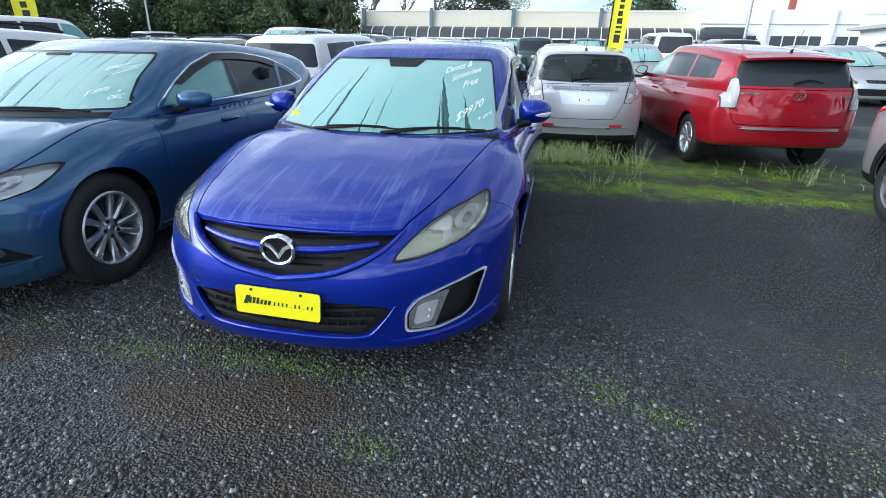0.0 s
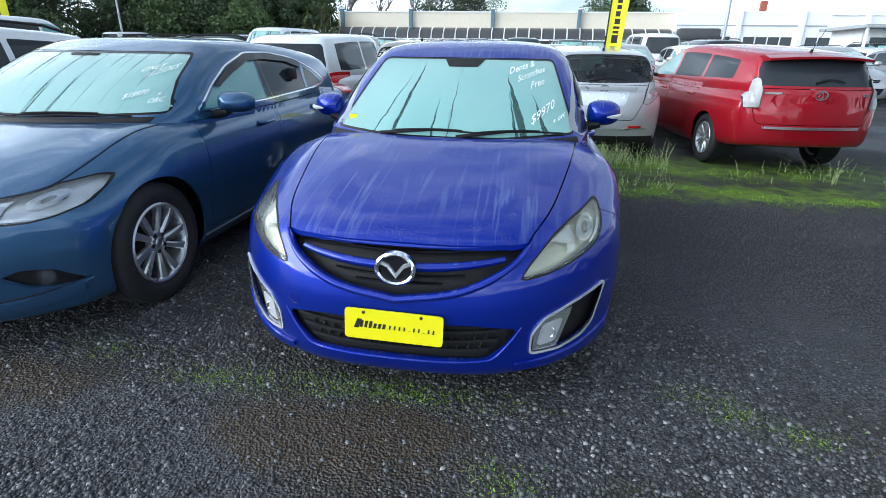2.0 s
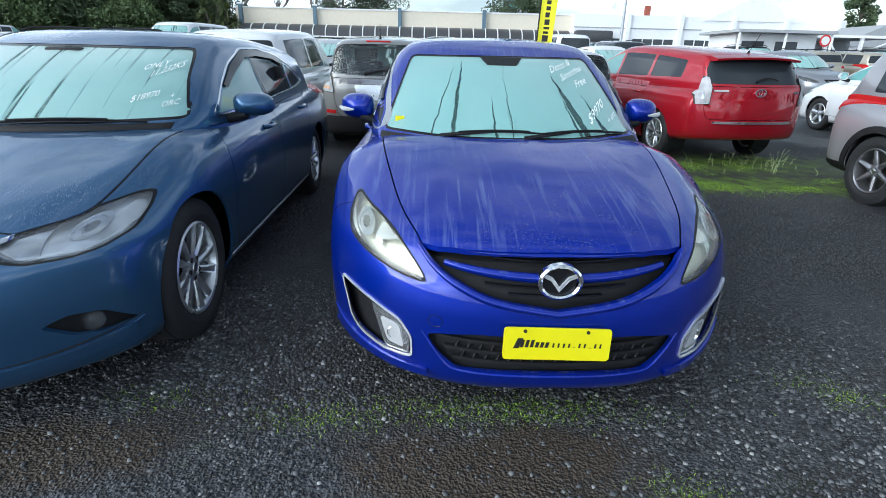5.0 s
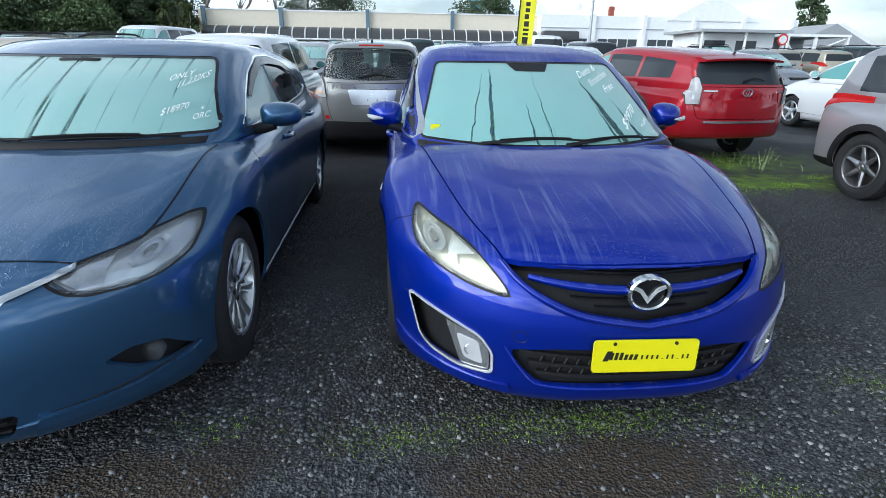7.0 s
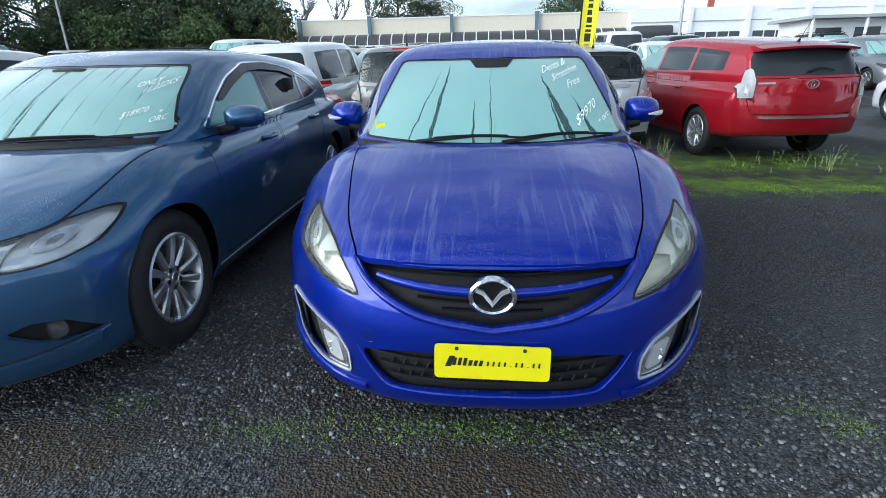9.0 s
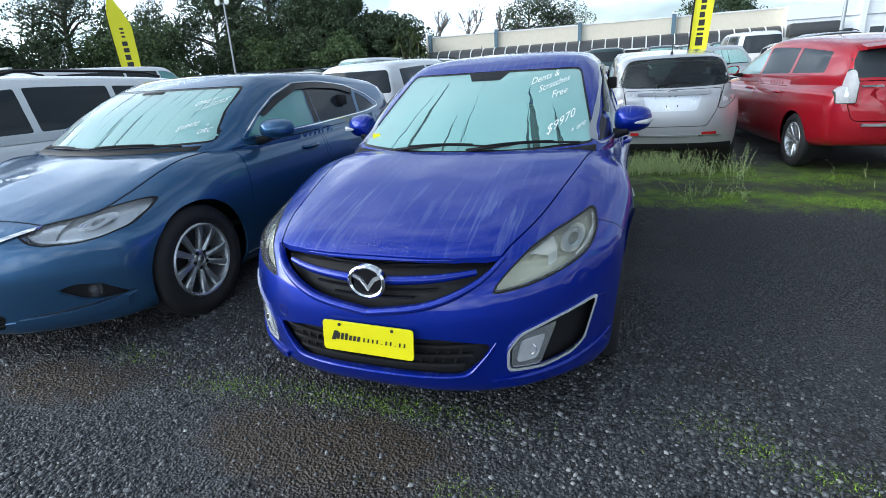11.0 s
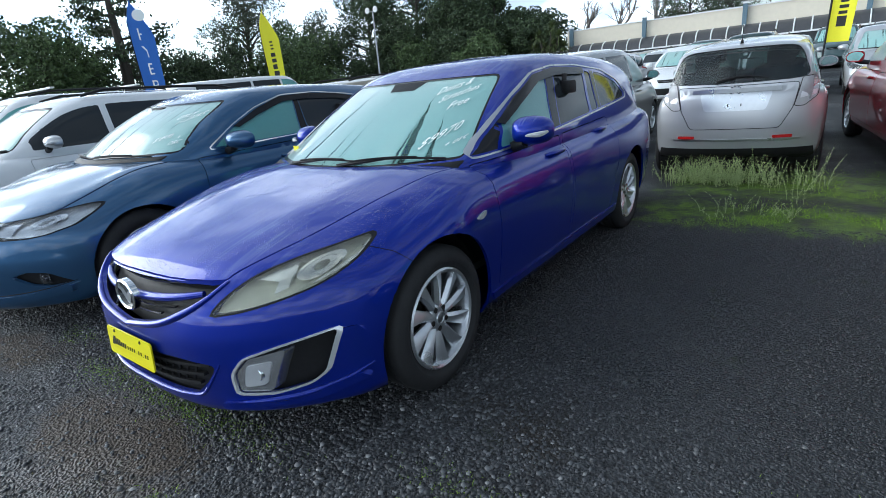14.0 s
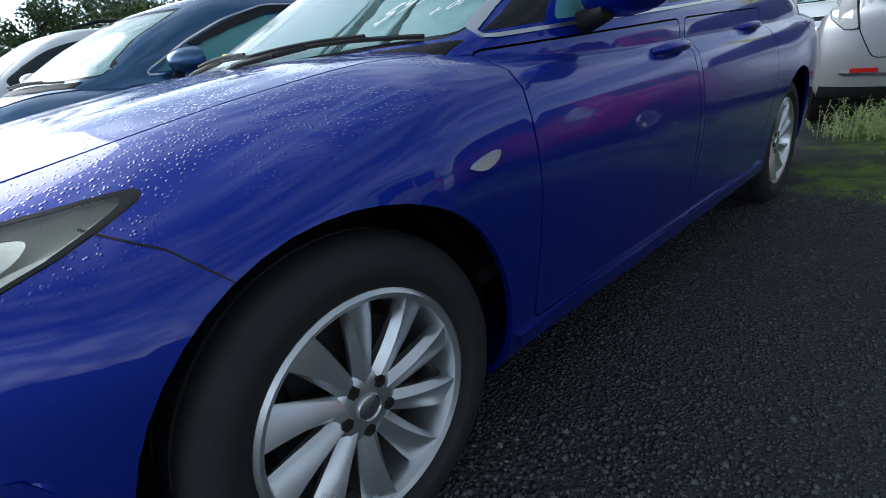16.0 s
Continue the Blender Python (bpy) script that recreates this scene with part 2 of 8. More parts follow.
M = {
    "blue": paint("violet_blue_paint", (0.001, 0.018, 0.29), 0.5, 0.40, 0.8, 0.9),
    "steel": paint("steel_blue_paint", (0.040, 0.110, 0.222), 0.6, 0.28, 0.5),
    "silver": paint("silver_paint", (0.48, 0.485, 0.495), 0.5, 0.30, 0.2),
    "brown": paint("grey_brown_paint", (0.20, 0.20, 0.19), 0.3, 0.33, 0.2),
    "red": paint("red_paint", (0.36, 0.006, 0.016), 0.25, 0.3, 0.15),
    "white": paint("white_paint", (0.74, 0.75, 0.76), 0.0, 0.35, 0.15),
    "grey": paint("grey_paint", (0.25, 0.26, 0.28), 0.5, 0.35, 0.15),
    "pewter": paint("pewter_paint", (0.34, 0.33, 0.345), 0.4, 0.35, 0.15),
    "dark": paint("dark_paint", (0.02, 0.025, 0.03), 0.4, 0.3, 0.15),
    "teal": paint("dark_green_paint", (0.03, 0.06, 0.06), 0.4, 0.3, 0.15),
    "beige": paint("champagne_paint", (0.42, 0.38, 0.30), 0.5, 0.35, 0.15),
    "fog": fogged("fogged_windscreen", (0.34, 0.60, 0.56)),
    "fogwagon": fogged("fogged_wagon_windscreen", streaks=False, runs_at=((-0.315, 0.22, 0.011, 1.31), (-0.09, 0.0, 0.008, 1.13), (0.0, -0.03, 0.003, 1.27), (0.40, -0.42, 0.020, 1.24), (0.36, -0.30, 0.008, 1.16), (0.52, -0.45, 0.013, 1.14), (-0.42, 0.40, 0.004, 1.30))),
    "fogside": fogged("fogged_side_glass", (0.14, 0.42, 0.40), 0.92, False),
    "tint": tinted("privacy_glass"),
    "glass": seeglass("clear_glass"),
    "rubber": plain("tyre_rubber", (0.018, 0.018, 0.019), 0.75, 0, 60, 0.3, 0.25),
    "plastic": plain("black_plastic", (0.014, 0.014, 0.015), 0.55, 0, 90, 0.2, 0.12, 0, 0.25),
    "gloss": plain("black_gloss", (0.012, 0.012, 0.014), 0.18, 0, 20, 0.1, 0, 0, 0.3),
    "cloth": plain("dark_cloth", (0.045, 0.05, 0.055), 0.9, 0, 120, 0.3, 0.2),
    "chrome": plain("chrome", (0.80, 0.81, 0.82), 0.12, 1.0, 12, 0.05, 0),
    "satin": plain("satin_silver", (0.62, 0.63, 0.64), 0.3, 1.0, 25, 0.08, 0.02),
    "alloy": plain("wheel_alloy", (0.66, 0.68, 0.70), 0.30, 0.85, 18, 0.12, 0.03),
    "alloydark": plain("dark_wheel_alloy", (0.25, 0.25, 0.26), 0.34, 0.8, 18, 0.15, 0.03),
    "disc": plain("brake_steel", (0.030, 0.027, 0.025), 0.5, 0.3, 40, 0.3, 0.05),
    "lens": hazed("yellowed_lens", (0.94, 0.94, 0.87), 0.03, 0.96),
    "lensclear": hazed("clear_lens", (0.94, 0.96, 0.98), 0.03, 0.96),
    "lensred": hazed("red_lens", (0.55, 0.02, 0.02), 0.15, 0.1),
    "lenswhite": hazed("white_lens", (0.66, 0.67, 0.68), 0.12, 0.3),
    "amber": hazed("amber_lens", (0.75, 0.45, 0.25), 0.15, 0.2),
    "cream": plain("yellowed_reflector", (0.72, 0.73, 0.62), 0.3, 0.25, 14, 0.14, 0.0),
    "mirrorlight": plain("lamp_reflector", (0.86, 0.88, 0.90), 0.22, 0.55, 14, 0.12, 0.0),
    "podgrey": plain("lamp_pod_silver", (0.74, 0.76, 0.79), 0.2, 0.9, 25, 0.1, 0.02),
    "yellow": plain("yellow_plate", (0.80, 0.72, 0.0), 0.35, 0, 20, 0.03, 0),
    "ink": plain("black_ink", (0.015, 0.015, 0.012), 0.5, 0, 40, 0.1, 0),
    "chalk": plain("white_marker", (0.85, 0.88, 0.86), 0.8, 0, 90, 0.08, 0.1),
    "whiteplate": plain("white_plastic", (0.75, 0.75, 0.73), 0.4, 0, 30, 0.06, 0.02),
}

# ---- tools ----
def curve(*tbl):
    """A smooth function through (at, value) pairs, without overshoot."""
    x, y = np.array([p[0] for p in tbl], float), np.array([p[1] for p in tbl], float)
    h, d = np.diff(x), np.diff(y) / np.diff(x)
    m = np.zeros(len(x))
    m[0], m[-1] = d[0], d[-1]
    for i in range(1, len(x) - 1):
        if d[i - 1] * d[i] > 0:
            a, b = 2 * h[i] + h[i - 1], h[i] + 2 * h[i - 1]
            m[i] = (a + b) / (a / d[i - 1] + b / d[i])

    def at(v):
        v = np.clip(v, x[0], x[-1])
        i = np.clip(np.searchsorted(x, v) - 1, 0, len(h) - 1)
        s = (v - x[i]) / h[i]
        return ((1 + 2 * s) * (1 - s) ** 2 * y[i] + s * (1 - s) ** 2 * h[i] * m[i]
                + s * s * (3 - 2 * s) * y[i + 1] + s * s * (s - 1) * h[i] * m[i + 1])
    return at


def along(points, n):
    """n points evenly spread along a smooth line through the points."""
    p = np.array(points, float)
    s = np.concatenate([[0], np.cumsum(np.linalg.norm(np.diff(p, axis=0), axis=1) + 1e-6)])
    at = np.linspace(0, s[-1], n)
    return np.stack([curve(*zip(s, p[:, k]))(at) for k in range(p.shape[1])], 1)


def rounded(poly, r=0.02, n=4):
    """A closed outline with its corners rounded."""
    out, k = [], len(poly)
    for i in range(k):
        a, b, c = (np.array(poly[(i + j) % k], float) for j in (-1, 0, 1))
        la, lc = np.linalg.norm(a - b), np.linalg.norm(c - b)
        q = min(r, la * 0.45, lc * 0.45)
        p0, p1 = b + (a - b) / la * q, b + (c - b) / lc * q
        for t in np.linspace(0, 1, n):
            out.append(tuple((1 - t) ** 2 * p0 + 2 * t * (1 - t) * b + t * t * p1))
    return out


def loop(points, n=40):
    """A closed smooth outline through the points."""
    p = [np.array(q, float) for q in points]
    k, out = len(p), []
    per = max(2, n // k)
    for i in range(k):
        a, b, c, d = p[i - 1], p[i], p[(i + 1) % k], p[(i + 2) % k]
        for t in np.arange(per) / per:
            out.append(tuple(0.5 * (2 * b + (c - a) * t + (2 * a - 5 * b + 4 * c - d) * t * t + (3 * b - a - 3 * c + d) * t ** 3)))
    return out


def grown(poly, d):
    """The outline moved outwards by d."""
    p = np.array(poly, float)
    area = 0.5 * np.sum(p[:, 0] * np.roll(p[:, 1], -1) - np.roll(p[:, 0], -1) * p[:, 1])
    e = np.roll(p, -1, 0) - p
    e /= np.linalg.norm(e, axis=1)[:, None] + 1e-9
    nrm = np.stack([e[:, 1], -e[:, 0]], 1) * np.sign(area)
    v = nrm + np.roll(nrm, 1, 0)
    v /= np.maximum(np.sum(v * v, 1, keepdims=True) / 2, 0.5)
    return [tuple(q) for q in p + v * d]


def mesh_of(name, verts, faces):
    me = bpy.data.meshes.new(name)
    me.from_pydata(np.asarray(verts, float).tolist(), [], faces)
    return me


def mesh_fast(name, v, f):
    """A mesh from arrays of corners and of faces with equal corner counts."""
    me = bpy.data.meshes.new(name)
    me.vertices.add(len(v))
    me.vertices.foreach_set("co", np.ascontiguousarray(v, dtype=np.float32).ravel())
    me.loops.add(f.size)
    me.loops.foreach_set("vertex_index", f.ravel().astype(np.int32))
    me.polygons.add(len(f))
    me.polygons.foreach_set("loop_start", (np.arange(len(f)) * f.shape[1]).astype(np.int32))
    me.update(calc_edges=True)
    return me


def mirrored(poly):
    return [(-a, b) for a, b in poly]


def prism(poly, axis, lo, hi):
    """A solid: the outline pushed along an axis. The outline is (y, z) for x, (x, z) for y, (x, y) for z."""
    def put(p, d):
        return {"x": (d, p[0], p[1]), "y": (p[0], d, p[1]), "z": (p[0], p[1], d)}[axis]
    n = len(poly)
    bm = bmesh.new()
    a = [bm.verts.new(put(p, lo)) for p in poly]
    b = [bm.verts.new(put(p, hi)) for p in poly]
    bm.faces.new(a), bm.faces.new(b)
    for i in range(n):
        bm.faces.new((a[i], a[(i + 1) % n], b[(i + 1) % n], b[i]))
    bmesh.ops.triangulate(bm, faces=bm.faces[:2])
    bmesh.ops.recalc_face_normals(bm, faces=bm.faces)
    me = bpy.data.meshes.new("prism")
    bm.to_mesh(me)
    bm.free()
    return me


WAITING = []


def fresh(name, data=None):
    """An object that joins the scene once all cutting is done."""
    ob = bpy.data.objects.new(name, data)
    WAITING.append(ob)
    return ob


def csg(a, b, op):
    """The solid a with b taken off (DIFFERENCE), joined (UNION) or cut out (INTERSECT)."""
    oa, ob = new("tmp_a", a), new("tmp_b", b)
    mod = oa.modifiers.new("cut", "BOOLEAN")
    mod.operation, mod.object, mod.solver = op, ob, "MANIFOLD"
    dg = bpy.context.evaluated_depsgraph_get()
    me = bpy.data.meshes.new_from_object(oa.evaluated_get(dg))
    for o in (oa, ob):
        bpy.data.objects.remove(o)
    return me


def joined(meshes):
    """Several meshes as one."""
    vs, fs = [], []
    for me in meshes:
        k = len(vs)
        vs += [tuple(v.co) for v in me.vertices]
        fs += [tuple(i + k for i in p.vertices) for p in me.polygons]
    return mesh_of("joined", vs, fs)


def flipped(me):
    """A mesh seen in the mirror, x turned about."""
    return mesh_of("flipped", [(-v.co.x, v.co.y, v.co.z) for v in me.vertices], [tuple(p.vertices)[::-1] for p in me.polygons])


def part(name, bm, material, parent, label="", smooth=True):
    """Links a bmesh or mesh as one object under a thing or a part."""
    if isinstance(bm, bmesh.types.BMesh):
        me = bpy.data.meshes.new(name)
        bmesh.ops.recalc_face_normals(bm, faces=bm.faces)
        bm.to_mesh(me)
        bm.free()
    else:
        me = bm
    me.materials.clear()
    me.materials.append(material)
    if smooth and not me.has_custom_normals:
        me.shade_smooth()
        me.set_sharp_from_angle(angle=radians(38))
    ob = fresh(name, me)
    if parent is not None:
        ob.parent = parent
    if label:
        tagged(ob, label)
    return ob


def thing(name, label, category, m=None, group="", kind=""):
    ob = fresh(name)
    ob.empty_display_size = 0.2
    if m is not None:
        ob.matrix_basis = m
    return tagged(ob, label, category, group, kind)


def box(bm, lo, hi, bev=0.0):
    c = [(a + b) / 2 for a, b in zip(lo, hi)]
    s = [abs(b - a) for a, b in zip(lo, hi)]
    r = bmesh.ops.create_cube(bm, size=1, matrix=Matrix.Translation(c) @ Matrix.Diagonal((*s, 1)))
    if bev:
        ed = list({e for v in r["verts"] for e in v.link_edges})
        bmesh.ops.bevel(bm, geom=ed, offset=bev, segments=2, affect="EDGES", profile=0.6)


def tube(bm, points, radius, n=8):
    """A round bar along the points; radius a number or one a point."""
    p = [Vector(q) for q in points]
    rad = radius if isinstance(radius, (list, tuple)) else [radius] * len(p)
    rings = []
    for i, q in enumerate(p):
        d = (p[min(i + 1, len(p) - 1)] - p[max(i - 1, 0)]).normalized()
        u = d.orthogonal().normalized() if i == 0 else (u - d * u.dot(d)).normalized()
        v = d.cross(u)
        rings.append([bm.verts.new(q + (u * math.cos(a) + v * math.sin(a)) * rad[i]) for a in np.linspace(0, 2 * math.pi, n, endpoint=False)])
    for a, b in zip(rings, rings[1:]):
        for i in range(n):
            bm.faces.new((a[i], a[(i + 1) % n], b[(i + 1) % n], b[i]))
    bm.faces.new(rings[0][::-1]), bm.faces.new(rings[-1])


def turned(bm, profile, n=40, axis="x", centre=(0, 0, 0)):
    """A closed profile of (along, radius) turned about an axis."""
    rows = []
    for d, r in profile:
        row = []
        for a in np.linspace(0, 2 * math.pi, n, endpoint=False):
            v = {"x": (d, r * math.cos(a), r * math.sin(a)), "y": (r * math.cos(a), d, r * math.sin(a)), "z": (r * math.cos(a), r * math.sin(a), d)}[axis]
            row.append(bm.verts.new(Vector(v) + Vector(centre)))
        rows.append(row)
    for a, b in zip(rows, rows[1:] + rows[:1]):
        for i in range(n):
            bm.faces.new((a[i], a[(i + 1) % n], b[(i + 1) % n], b[i]))


class Shape:
    """A smooth closed solid lofted through rings, with its offsets and its normals."""
    def __init__(self, rings):
        self.r = np.array(rings)
        k, n = self.r.shape[:2]
        self.faces = [(i * n + j, i * n + (j + 1) % n, (i + 1) * n + (j + 1) % n, (i + 1) * n + j) for i in range(k - 1) for j in range(n)]
        h = n // 2
        for base in (0, (k - 1) * n):
            for j in range((h + 1) // 2):
                q = tuple(dict.fromkeys((j, j + 1, h - 1 - j, h - j)))
                if len(q) > 2:
                    self.faces.append(tuple(base + k for k in q))
                    self.faces.append(tuple(base + (n - k) % n for k in q[::-1]))
        self.v = self.r.reshape(-1, 3)
        bm = bmesh.new()
        vs = [bm.verts.new(p) for p in self.v]
        for f in self.faces:
            bm.faces.new([vs[i] for i in f])
        bmesh.ops.recalc_face_normals(bm, faces=bm.faces)
        self.faces = [tuple(v.index for v in f.verts) for f in bm.faces] if not bm.verts.index_update() else []
        bm.normal_update()
        self.n = np.array([v.normal for v in bm.verts])
        self.vv, self.nv = [v.co.copy() for v in bm.verts], [v.normal.copy() for v in bm.verts]
        from mathutils.bvhtree import BVHTree
        self.tree = BVHTree.FromBMesh(bm)
        bm.free()
        k = len(self.v)
        self.one = mesh_of("solid", self.v, self.faces)
        self.two = mesh_of("skin", np.concatenate([self.v, self.v]), self.faces + [tuple(i + k for i in f[::-1]) for f in self.faces])

    def solid(self, d=0.0):
        me = self.one.copy()
        me.vertices.foreach_set("co", (self.v + self.n * d).astype(np.float32).ravel())
        return me

    def skin(self, out, inn):
        """The closed layer between the surface moved out and moved in."""
        me = self.two.copy()
        me.vertices.foreach_set("co", np.concatenate([self.v + self.n * out, self.v - self.n * inn]).astype(np.float32).ravel())
        return me

    def normal(self, p, reach=1.0):
        q, _, i, dist = self.tree.find_nearest(p, reach)
        if q is None:
            return None, 9
        n = Vector()
        for k in self.faces[i]:
            n += self.nv[k] / ((self.vv[k] - q).length_squared + 1e-9)
        return n.normalized(), dist

    def meet(self, origin, way):
        return self.tree.ray_cast(Vector(origin), Vector(way))[0]


def dressed(me, shapes, reach=0.012):
    """Gives a cut piece the smooth normals of the shapes it was cut from."""
    me.shade_smooth()
    if ROUGH["on"]:
        me.set_sharp_from_angle(angle=radians(32))
        return me
    nv = len(me.vertices)
    co = np.empty(nv * 3)
    me.vertices.foreach_get("co", co)
    near, best = np.zeros((nv, 3)), np.full(nv, reach)
    for s in shapes:
        for i, p in enumerate(co.reshape(-1, 3)):
            n, d = s.normal(Vector(p), best[i])
            if n is not None and d < best[i]:
                near[i], best[i] = n, d
    nl, npol = len(me.loops), len(me.polygons)
    li, tot, pn = np.empty(nl, int), np.empty(npol, int), np.empty(npol * 3)
    me.loops.foreach_get("vertex_index", li)
    me.polygons.foreach_get("loop_total", tot)
    me.polygons.foreach_get("normal", pn)
    ln = np.repeat(pn.reshape(-1, 3), tot, axis=0)
    cand = near[li]
    ok = np.sum(cand * ln, 1) > 0.72
    me.normals_split_custom_set(np.where(ok[:, None], cand, ln).tolist())
    return me


ROUGH = {"on": False}

# ---- cars: local frame, front at y = 0 and looking along -y, x to its left ----
def lower_rings(s):
    """Rings of the lower body, from the nose to the tail."""
    y0, y1 = s["y0"], s["y1"]
    t = np.linspace(0, 1, s.get("n", 84))
    warp = 0.5 - 0.5 * np.cos(np.pi * t)
    ys = y0 + (y1 - y0) * (0.35 * t + 0.65 * warp)
    ys = np.sort(np.concatenate([ys, y0 + np.array([0.004, 0.012, 0.025, 0.045, 0.07]), y1 - np.array([0.004, 0.012, 0.03, 0.06])]))
    rings = []
    for y in ys:
        zt, zb, w = s["top"](y), s["bot"](y), s["wide"](y)
        h = zt - zb
        k = s["crown"](y)
        pts = [(0, zt), (0.4 * w, zt - 0.12 * k), (0.70 * w, zt - 0.42 * k), (0.86 * w, zt - k), (s["cx"] * w, zb + h * s["c"](y)), (w, zb + h * s["d"]),
               (s["ex"] * w, zb + h * s["e"]), (0.955 * w, zb + h * 0.06), (0.90 * w, zb), (0.5 * w, zb), (0, zb)]
        half = along(pts, s.get("m", 34))
        for f in s.get("bumps", ()):
            half = f(y, half)
        x = half[:, 0]
        yy = y + s["bow"](x / s["W"]) * s["fade"](y) - s["rbow"](x / s["W"]) * s["rfade"](y)
        right = np.stack([x, yy, half[:, 1]], 1)
        left = right[1:-1][::-1] * np.array([-1, 1, 1])
        rings.append(np.concatenate([right, left]))
    return rings


def cabin_rings(s):
    """Rings of the glasshouse, from the foot of the windscreen to the tail."""
    t = np.linspace(0, 1, s.get("gn", 70))
    ys = s["g0"] + (s["g1"] - s["g0"]) * (0.5 * t + 0.5 * (0.5 - 0.5 * np.cos(np.pi * t)))
    rings = []
    for y in ys:
        zr, wb, wr, zbelt, zmax = s["roof"](y), s["gbase"](y), s["gtop"](y), s["belt"], s["zmax"]

        def hw(z):
            u = np.clip((z - zbelt) / (zmax - zbelt), 0, 1)
            return wb + (wr - wb) * u ** 1.25
        q = max(0.012, min(0.075, (zr - zbelt) * 0.5))
        h = hw(zr - q)
        mid = (zr - q + zbelt) / 2
        pts = [(0, zr), (0.45 * h, zr - 0.07 * q), (0.75 * h, zr - 0.25 * q), (0.92 * h, zr - 0.52 * q), (h, zr - q), (hw(mid), mid), (wb, zbelt), (wb, zbelt - 0.08), (wb * 0.9, zbelt - 0.2), (0, zbelt - 0.2)]
        half = along(pts, s.get("gm", 26))
        x = half[:, 0]
        yy = y + s["gbow"] * (x / 0.7) ** 2 * s["gfade"](y) - s["grbow"] * (x / 0.7) ** 2 * s["grfade"](y)
        right = np.stack([x, yy, half[:, 1]], 1)
        left = right[1:-1][::-1] * np.array([-1, 1, 1])
        rings.append(np.concatenate([right, left]))
    return rings


WHEELS = {}


def wheel_meshes(style, R, rim, width):
    """Meshes of a tyre, a rim with its spokes, a brake disc and a centre cap; the outer face looks along +x."""
    key = (style, R, rim, width)
    if key in WHEELS:
        return WHEELS[key]
    hwid = width / 2
    b = bmesh.new()
    turned(b, [(-hwid * 0.80, rim), (-hwid * 0.98, rim + 0.25 * (R - rim)), (-hwid, rim + 0.55 * (R - rim)), (-hwid * 0.86, R - 0.012), (-hwid * 0.70, R - 0.002), (-hwid * 0.42, R), (-hwid * 0.40, R - 0.007), (-hwid * 0.34, R - 0.007), (-hwid * 0.32, R),
               (hwid * 0.32, R), (hwid * 0.34, R - 0.007), (hwid * 0.40, R - 0.007), (hwid * 0.42, R), (hwid * 0.70, R - 0.002), (hwid * 0.86, R - 0.012), (hwid, rim + 0.55 * (R - rim)), (hwid * 0.99, rim + 0.3 * (R - rim)), (hwid * 0.97, rim + 0.27 * (R - rim)), (hwid * 0.90, rim + 0.02), (hwid * 0.80, rim - 0.004)], 56)
    tyre = bpy.data.meshes.new("tyre")
    bmesh.ops.recalc_face_normals(b, faces=b.faces)
    b.to_mesh(tyre), b.free()
    b = bmesh.new()
    f = hwid * 0.86
    turned(b, [(f, rim + 0.004), (f + 0.006, rim - 0.004), (f, rim - 0.014), (f - 0.03, rim - 0.024), (-hwid * 0.8, rim - 0.03), (-hwid * 0.8, rim)], 56)
    count, sweep, w0, w1 = {"ten": (10, 0.05, 0.020, 0.036), "vee": (10, 0.04, 0.015, 0.024), "five": (5, 0.0, 0.035, 0.03), "cross": (6, 0.0, 0.03, 0.018), "cap": (9, 0.0, 0.02, 0.05)}[style]
    rh, ro = 0.040, rim - 0.010
    for i in range(count):
        base = 2 * math.pi * i / count
        if style == "vee":
            base += (0.045 if i % 2 else -0.045)
        secs = []
        for t in np.linspace(0, 1, 7):
            r = rh + (ro - rh) * t
            lean = 0
            a = base + sweep * t * t + lean
            wd = w0 + (w1 - w0) * t ** 1.3
            dep = f - 0.004 - 0.020 * (1 - t) ** 1.6
            ra, ta = Vector((0, math.cos(a), math.sin(a))), Vector((0, -math.sin(a), math.cos(a)))
            c = ra * r
            up = Vector((1, 0, 0))
            tw = 0.010 * t if style == "ten" else 0.0
            ridge = (0.15 + 0.75 * t) if style in ("ten", "vee") else 0.35
            secs.append([b.verts.new(c + ta * wd + up * (dep - 0.010 - tw)), b.verts.new(c + ta * wd * ridge + up * (dep + 0.002)), b.verts.new(c - ta * wd * 0.7 + up * (dep - 0.004 - tw)), b.verts.new(c - ta * wd + up * (dep - 0.014 - tw)), b.verts.new(c - ta * wd * 0.8 + up * (dep - 0.035)), b.verts.new(c + ta * wd * 0.8 + up * (dep - 0.035))])
        for p, q in zip(secs, secs[1:]):
            for j in range(6):
                b.faces.new((p[j], p[(j + 1) % 6], q[(j + 1) % 6], q[j]))
        b.faces.new(secs[0]), b.faces.new(secs[-1])
    turned(b, [(f - 0.018, 0.026), (f - 0.019, 0.040), (f - 0.023, 0.058), (f - 0.030, 0.068), (f - 0.05, 0.070), (f - 0.05, 0.026)], 40)
    rimm = bpy.data.meshes.new("rim")
    bmesh.ops.recalc_face_normals(b, faces=b.faces)
    b.to_mesh(rimm), b.free()
    b = bmesh.new()
    turned(b, [(f - 0.013, 0.002), (f - 0.014, 0.020), (f - 0.016, 0.023), (f - 0.013, 0.025), (f - 0.017, 0.028), (f - 0.04, 0.028), (f - 0.04, 0.002)], 24)
    cap = bpy.data.meshes.new("centre_cap")
    bmesh.ops.recalc_face_normals(b, faces=b.faces)
    b.to_mesh(cap), b.free()
    b = bmesh.new()
    turned(b, [(f - 0.085, 0.03), (f - 0.085, rim * 0.72), (f - 0.10, rim * 0.72), (f - 0.10, 0.03)], 40)
    box(b, (f - 0.14, -0.10, rim * 0.30), (f - 0.07, 0.06, rim * 0.80), 0.01)
